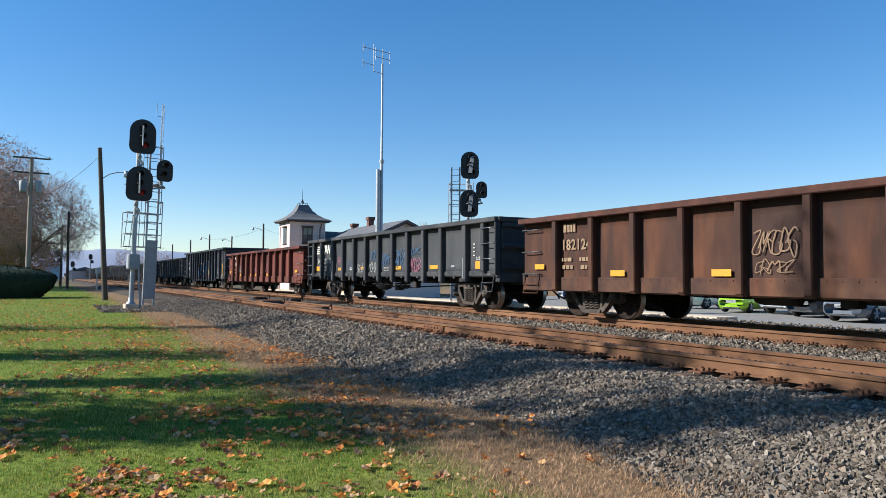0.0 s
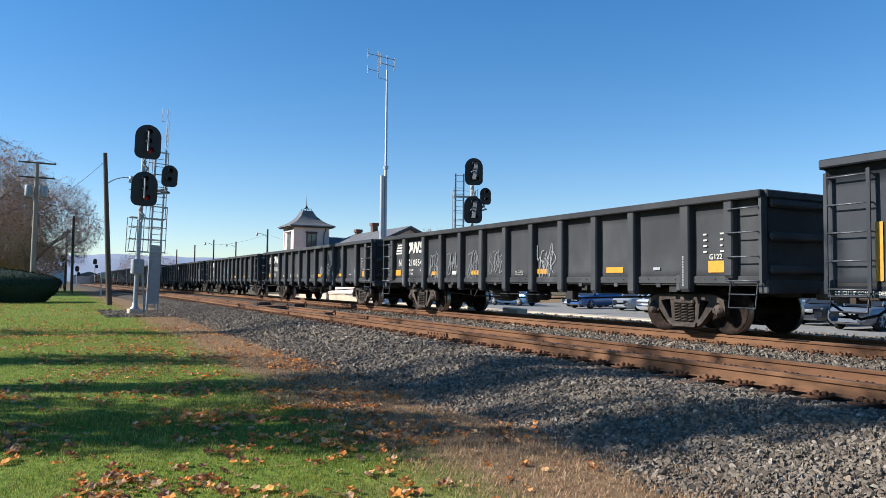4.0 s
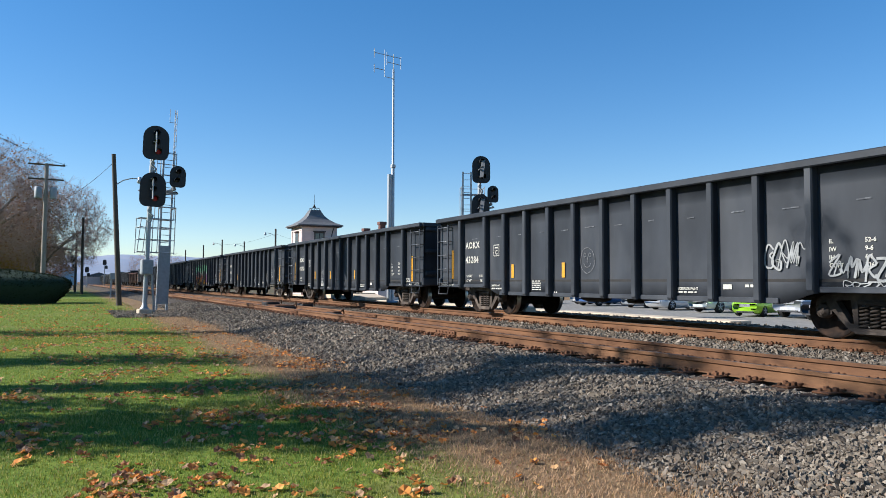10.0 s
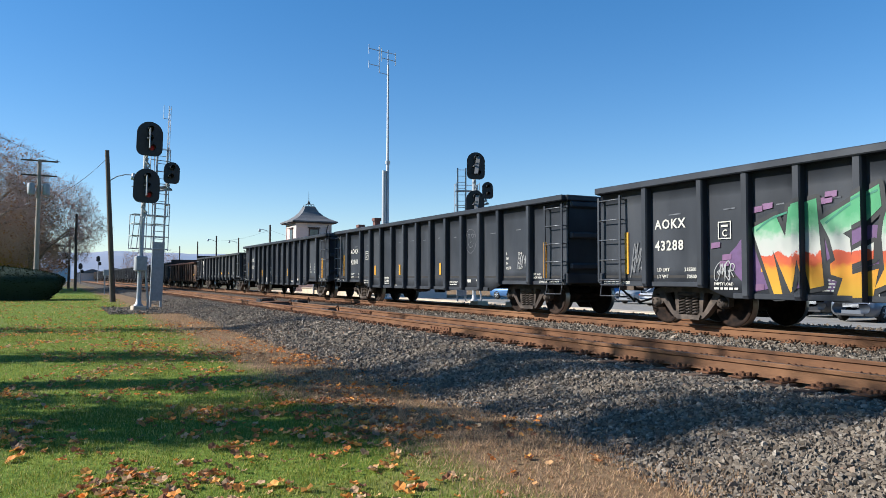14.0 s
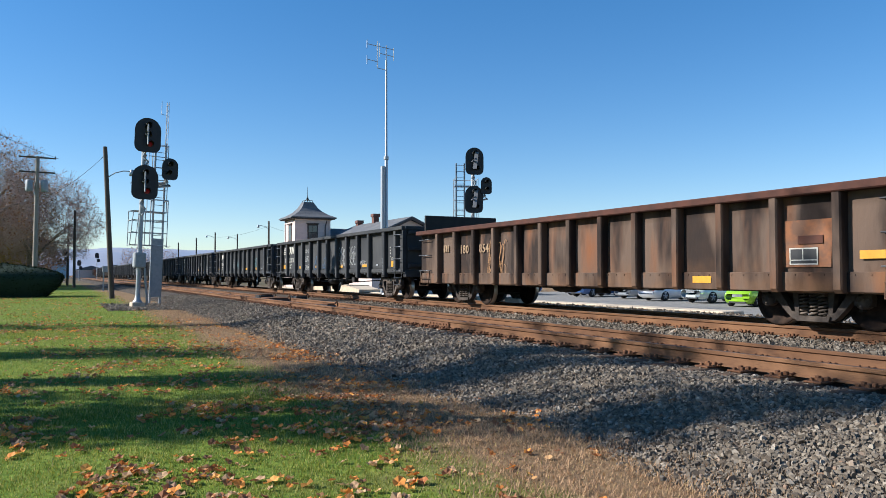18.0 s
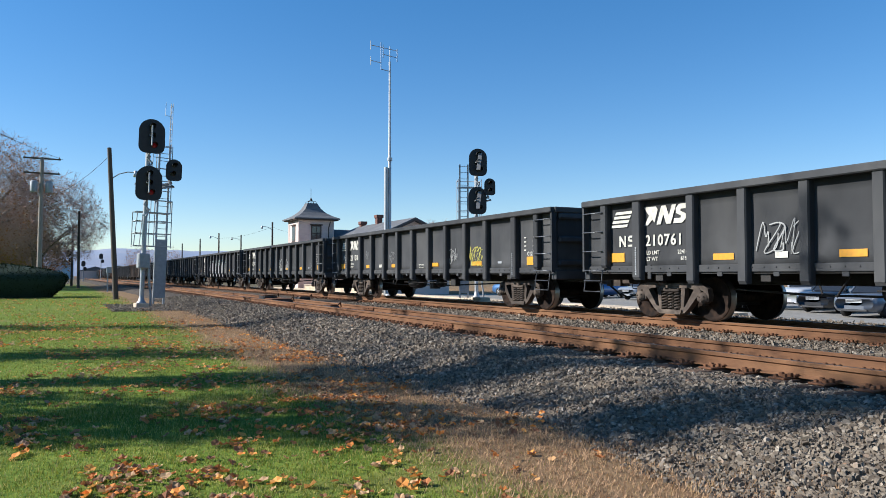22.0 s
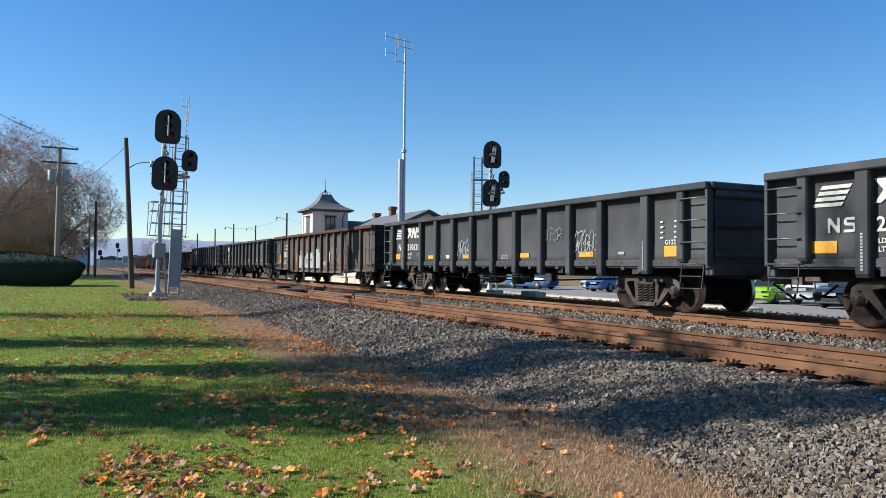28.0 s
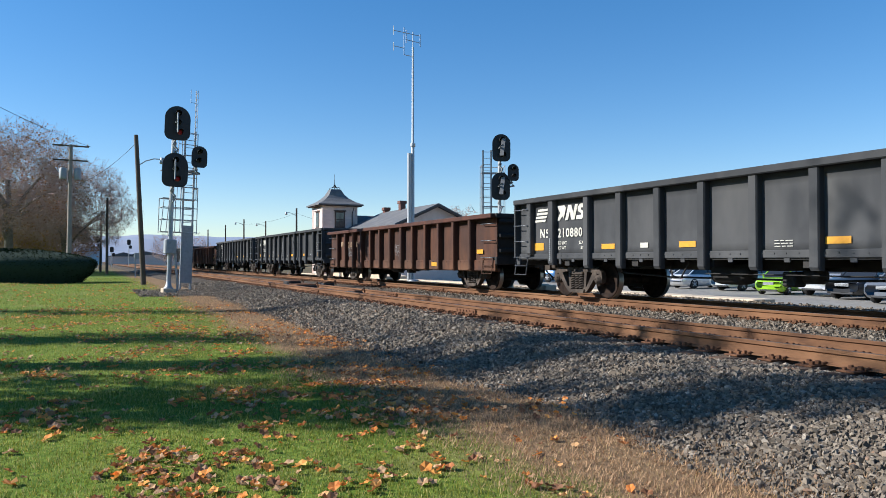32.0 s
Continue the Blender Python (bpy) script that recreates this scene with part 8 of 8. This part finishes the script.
M["blades"] = ramp_mat("grass_blades", [(0.0, (0.085, 0.125, 0.016)), (0.3, (0.155, 0.185, 0.02)), (0.58, (0.27, 0.27, 0.036)), (0.86, (0.42, 0.39, 0.1)), (1.0, (0.5, 0.4, 0.17))], 0.6, trans=0.4)
M["straw"] = ramp_mat("dead_grass_blades", [(0.0, (0.24, 0.15, 0.085)), (0.4, (0.46, 0.29, 0.165)), (0.8, (0.52, 0.33, 0.18)), (1.0, (0.34, 0.25, 0.11))], 0.8, trans=0.3)
M["fallen"] = ramp_mat("fallen_leaves", [(0.0, (0.2, 0.1, 0.055)), (0.2, (0.34, 0.14, 0.06)), (0.45, (0.7, 0.23, 0.045)), (0.65, (0.8, 0.36, 0.08)), (0.8, (0.6, 0.38, 0.2)), (1.0, (0.36, 0.21, 0.12))], 0.75, trans=0.25)
BLADE_V = [(-0.5, 0, 0), (0.5, 0, 0), (0.35, 0.25, 0.55), (-0.35, 0.25, 0.55), (0.0, 0.75, 1.0)]
BLADE_F = [(0, 1, 2, 3), (3, 2, 4)]


def edge_of_lawn(y):
    return 2.75 + 0.35 * noise.noise(Vector((3.0, y * 0.45, 0))) + 0.02 * max(0, y - 8)


def grass(name, n, dead, y0, y1, power, size, seed, label, xmin=-3.0):
    r = np.random.RandomState(seed)
    ys = y0 + (y1 - y0) * r.uniform(0, 1, n) ** power
    if dead:
        xs = r.uniform(2.2, 5.0, n)
    else:
        xs = r.uniform(xmin - 0.03 * ys, 3.6, n)
    e = np.array([edge_of_lawn(y) for y in ys]) + r.normal(0, 0.28, n)
    keep = (xs > e) & (xs < 4.75 + r.normal(0, 0.2, n)) if dead else xs < e
    xs, ys = xs[keep], ys[keep]
    k = len(xs)
    z = np.array([max(ground_z(a, c), ballast_z(a, c) if a > 4.0 else -9) for a, c in zip(xs, ys)])
    clump = np.array([noise.noise(Vector((a * 2.2, c * 2.2, 9.0))) for a, c in zip(xs, ys)])
    h = size * r.uniform(0.5, 1.25, k) * (1 + 0.5 * clump)
    w = size * r.uniform(0.1, 0.17, k) * (1.2 if dead else 1.3)
    return scatter(name, BLADE_V, BLADE_F, placements(np.c_[xs, ys, z - 0.005], r.uniform(0, 6.28, k), r.uniform(0.95, 1.75, k) if dead else r.uniform(-0.1, 0.5, k), r.uniform(-0.4, 0.4, k), w, h * 0.8, h), M["straw" if dead else "blades"], label=label, category="grass")


grass("grass", 105000, False, 3.6, 9.5, 1.2, 0.034, 1, "short mown green lawn grass")
grass("grass", 75000, False, 8.5, 22, 1.25, 0.04, 2, "short mown green lawn grass")
grass("grass", 40000, False, 20, 62, 1.3, 0.065, 3, "short mown green lawn grass", xmin=-5.0)
grass("grass", 26000, False, -5, 3.7, 1.0, 0.05, 13, "short mown green lawn grass", xmin=-5.0)
grass("dry_grass", 9000, True, -5, 3.3, 1.0, 0.055, 14, "matted dead brown grass beside the stones")
grass("dry_grass", 42000, True, 3.2, 10, 1.2, 0.052, 4, "matted dead brown grass beside the stones")
grass("dry_grass", 30000, True, 9, 36, 1.3, 0.07, 5, "matted dead brown grass beside the stones")

# one crumpled leaf
FALL_V = [(0, -0.5, 0.04), (0.3, -0.36, 0.16), (0.42, -0.05, 0.03), (0.34, 0.28, 0.2), (0.05, 0.5, 0.05), (-0.28, 0.34, 0.18), (-0.42, 0.02, 0.02), (-0.3, -0.34, 0.14), (0.03, 0, -0.02)]
FALL_F = [(8, i, (i + 1) % 8) for i in range(8)]


def litter(name, n, x0, x1, y0, y1, power, size, seed, label):
    r = np.random.RandomState(seed)
    ys = y0 + (y1 - y0) * r.uniform(0, 1, n) ** power
    xs = r.uniform(x0, x1, n)
    keep = np.array([noise.noise(Vector((a * 0.8, c * 0.8, 4.0))) + 0.9 * noise.noise(Vector((a * 3, c * 3, 8.0))) for a, c in zip(xs, ys)]) > r.uniform(-0.2, 0.75, n)
    xs, ys = xs[keep], ys[keep]
    k = len(xs)
    z = np.array([max(ground_z(a, c), ballast_z(a, c) if a > 4.0 else -9) for a, c in zip(xs, ys)])
    s = size * r.uniform(0.55, 1.35, k)
    return scatter(name, FALL_V, FALL_F, placements(np.c_[xs, ys, z + 0.022], r.uniform(0, 6.28, k), r.uniform(-0.5, 0.5, k), r.uniform(-0.5, 0.5, k), s, s * r.uniform(0.6, 1.0, k), s * r.uniform(0.5, 1.7, k)), M["fallen"], label=label, category="leaves")


litter("fallen_leaves", 6200, -2.5, 3.4, 3.4, 9.0, 1.3, 0.088, 1, "curled orange and brown leaves fallen on the lawn")
litter("fallen_leaves", 13000, -3.5, 4.3, 8.0, 26.0, 1.15, 0.078, 2, "curled orange and brown leaves fallen on the lawn")
litter("fallen_leaves", 1800, -5, 3.4, -5, 3.5, 1.0, 0.088, 8, "curled orange and brown leaves fallen on the lawn")
litter("fallen_leaves", 2600, 2.4, 4.8, 4.5, 16.0, 1.1, 0.075, 7, "small curled leaves fallen among the dead grass")
litter("fallen_leaves", 3200, -6, 3.5, 24, 50, 1.0, 0.095, 3, "curled orange and brown leaves fallen on the lawn")

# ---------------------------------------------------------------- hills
# Distance haze is painted into the base colour: blue-grey over the woods.
M["hazed_hill"] = mat("haze_blue_hill", (0.26, 0.3, 0.38), 1.0, col2=(0.3, 0.32, 0.38), scale=0.02, col3=(0.24, 0.29, 0.38), scale3=0.004, spec=0.0)


def ridge(name, dist, a0, a1, base_h, amp, seed, depth, label):
    s = Shape()
    n = 150
    v = []
    for i in range(n + 1):
        a = radians(a0 + (a1 - a0) * i / n)
        hh = base_h + amp * noise.noise(Vector((a * 5, seed, 0))) + amp * 0.3 * noise.noise(Vector((a * 22, seed, 3))) + amp * 0.06 * noise.noise(Vector((a * 200, seed, 5)))
        for d, z in ((0, -20), (depth * 0.4, hh * 0.6), (depth, hh), (depth * 2, -20)):
            v.append(((dist + d) * math.sin(a), (dist + d) * math.cos(a), z))
    f = [[4 * i + k, 4 * i + 4 + k, 4 * i + 5 + k, 4 * i + 1 + k] for i in range(n) for k in range(3)]
    s.add(v, f, 0, True)
    return tagged(part(name, s, M["hazed_hill"]), label, "hills", kind="structure")


ridge("backdrop", 2300, -40, 45, 88, 22, 3.0, 500, "long low wooded ridge on the horizon, coloured with haze blue")
ridge("backdrop", 1100, -40, 14, 17, 9, 8.0, 200, "low wooded rise beyond the railway, coloured with haze blue")


# ---------------------------------------------------------------- movement
def motions():
    """The train rolls towards -y; each wheelset turns while its car goes by."""
    times = [0, 4, 8, 12, 16, 20, 24, 28, 32]
    for i, car in enumerate(train):
        walk(car, [(t, pose(TRACK2, car_y(i, t), 0)) for t in times])
        near = [k / FPS for k in range(32 * FPS + 1) if -4 < car_y(i, k / FPS) < 36]
        if not near:
            continue
        steps = sorted({0.0, *near, 32.0})
        start = travel(near[0])
        rows = []
        for t in steps:
            a = (min(max(travel(t), start), travel(near[-1])) - start) / 0.457
            rows.append((t, math.degrees(a) % 360))
        for truck in car.children:
            if truck.name.startswith("truck"):
                for ws in truck.children:
                    if ws.name.startswith("wheelset"):
                        y = ws.location.y
                        walk(ws, [(t, pose(0, y, 0.457, a)) for t, a in rows])


motions()
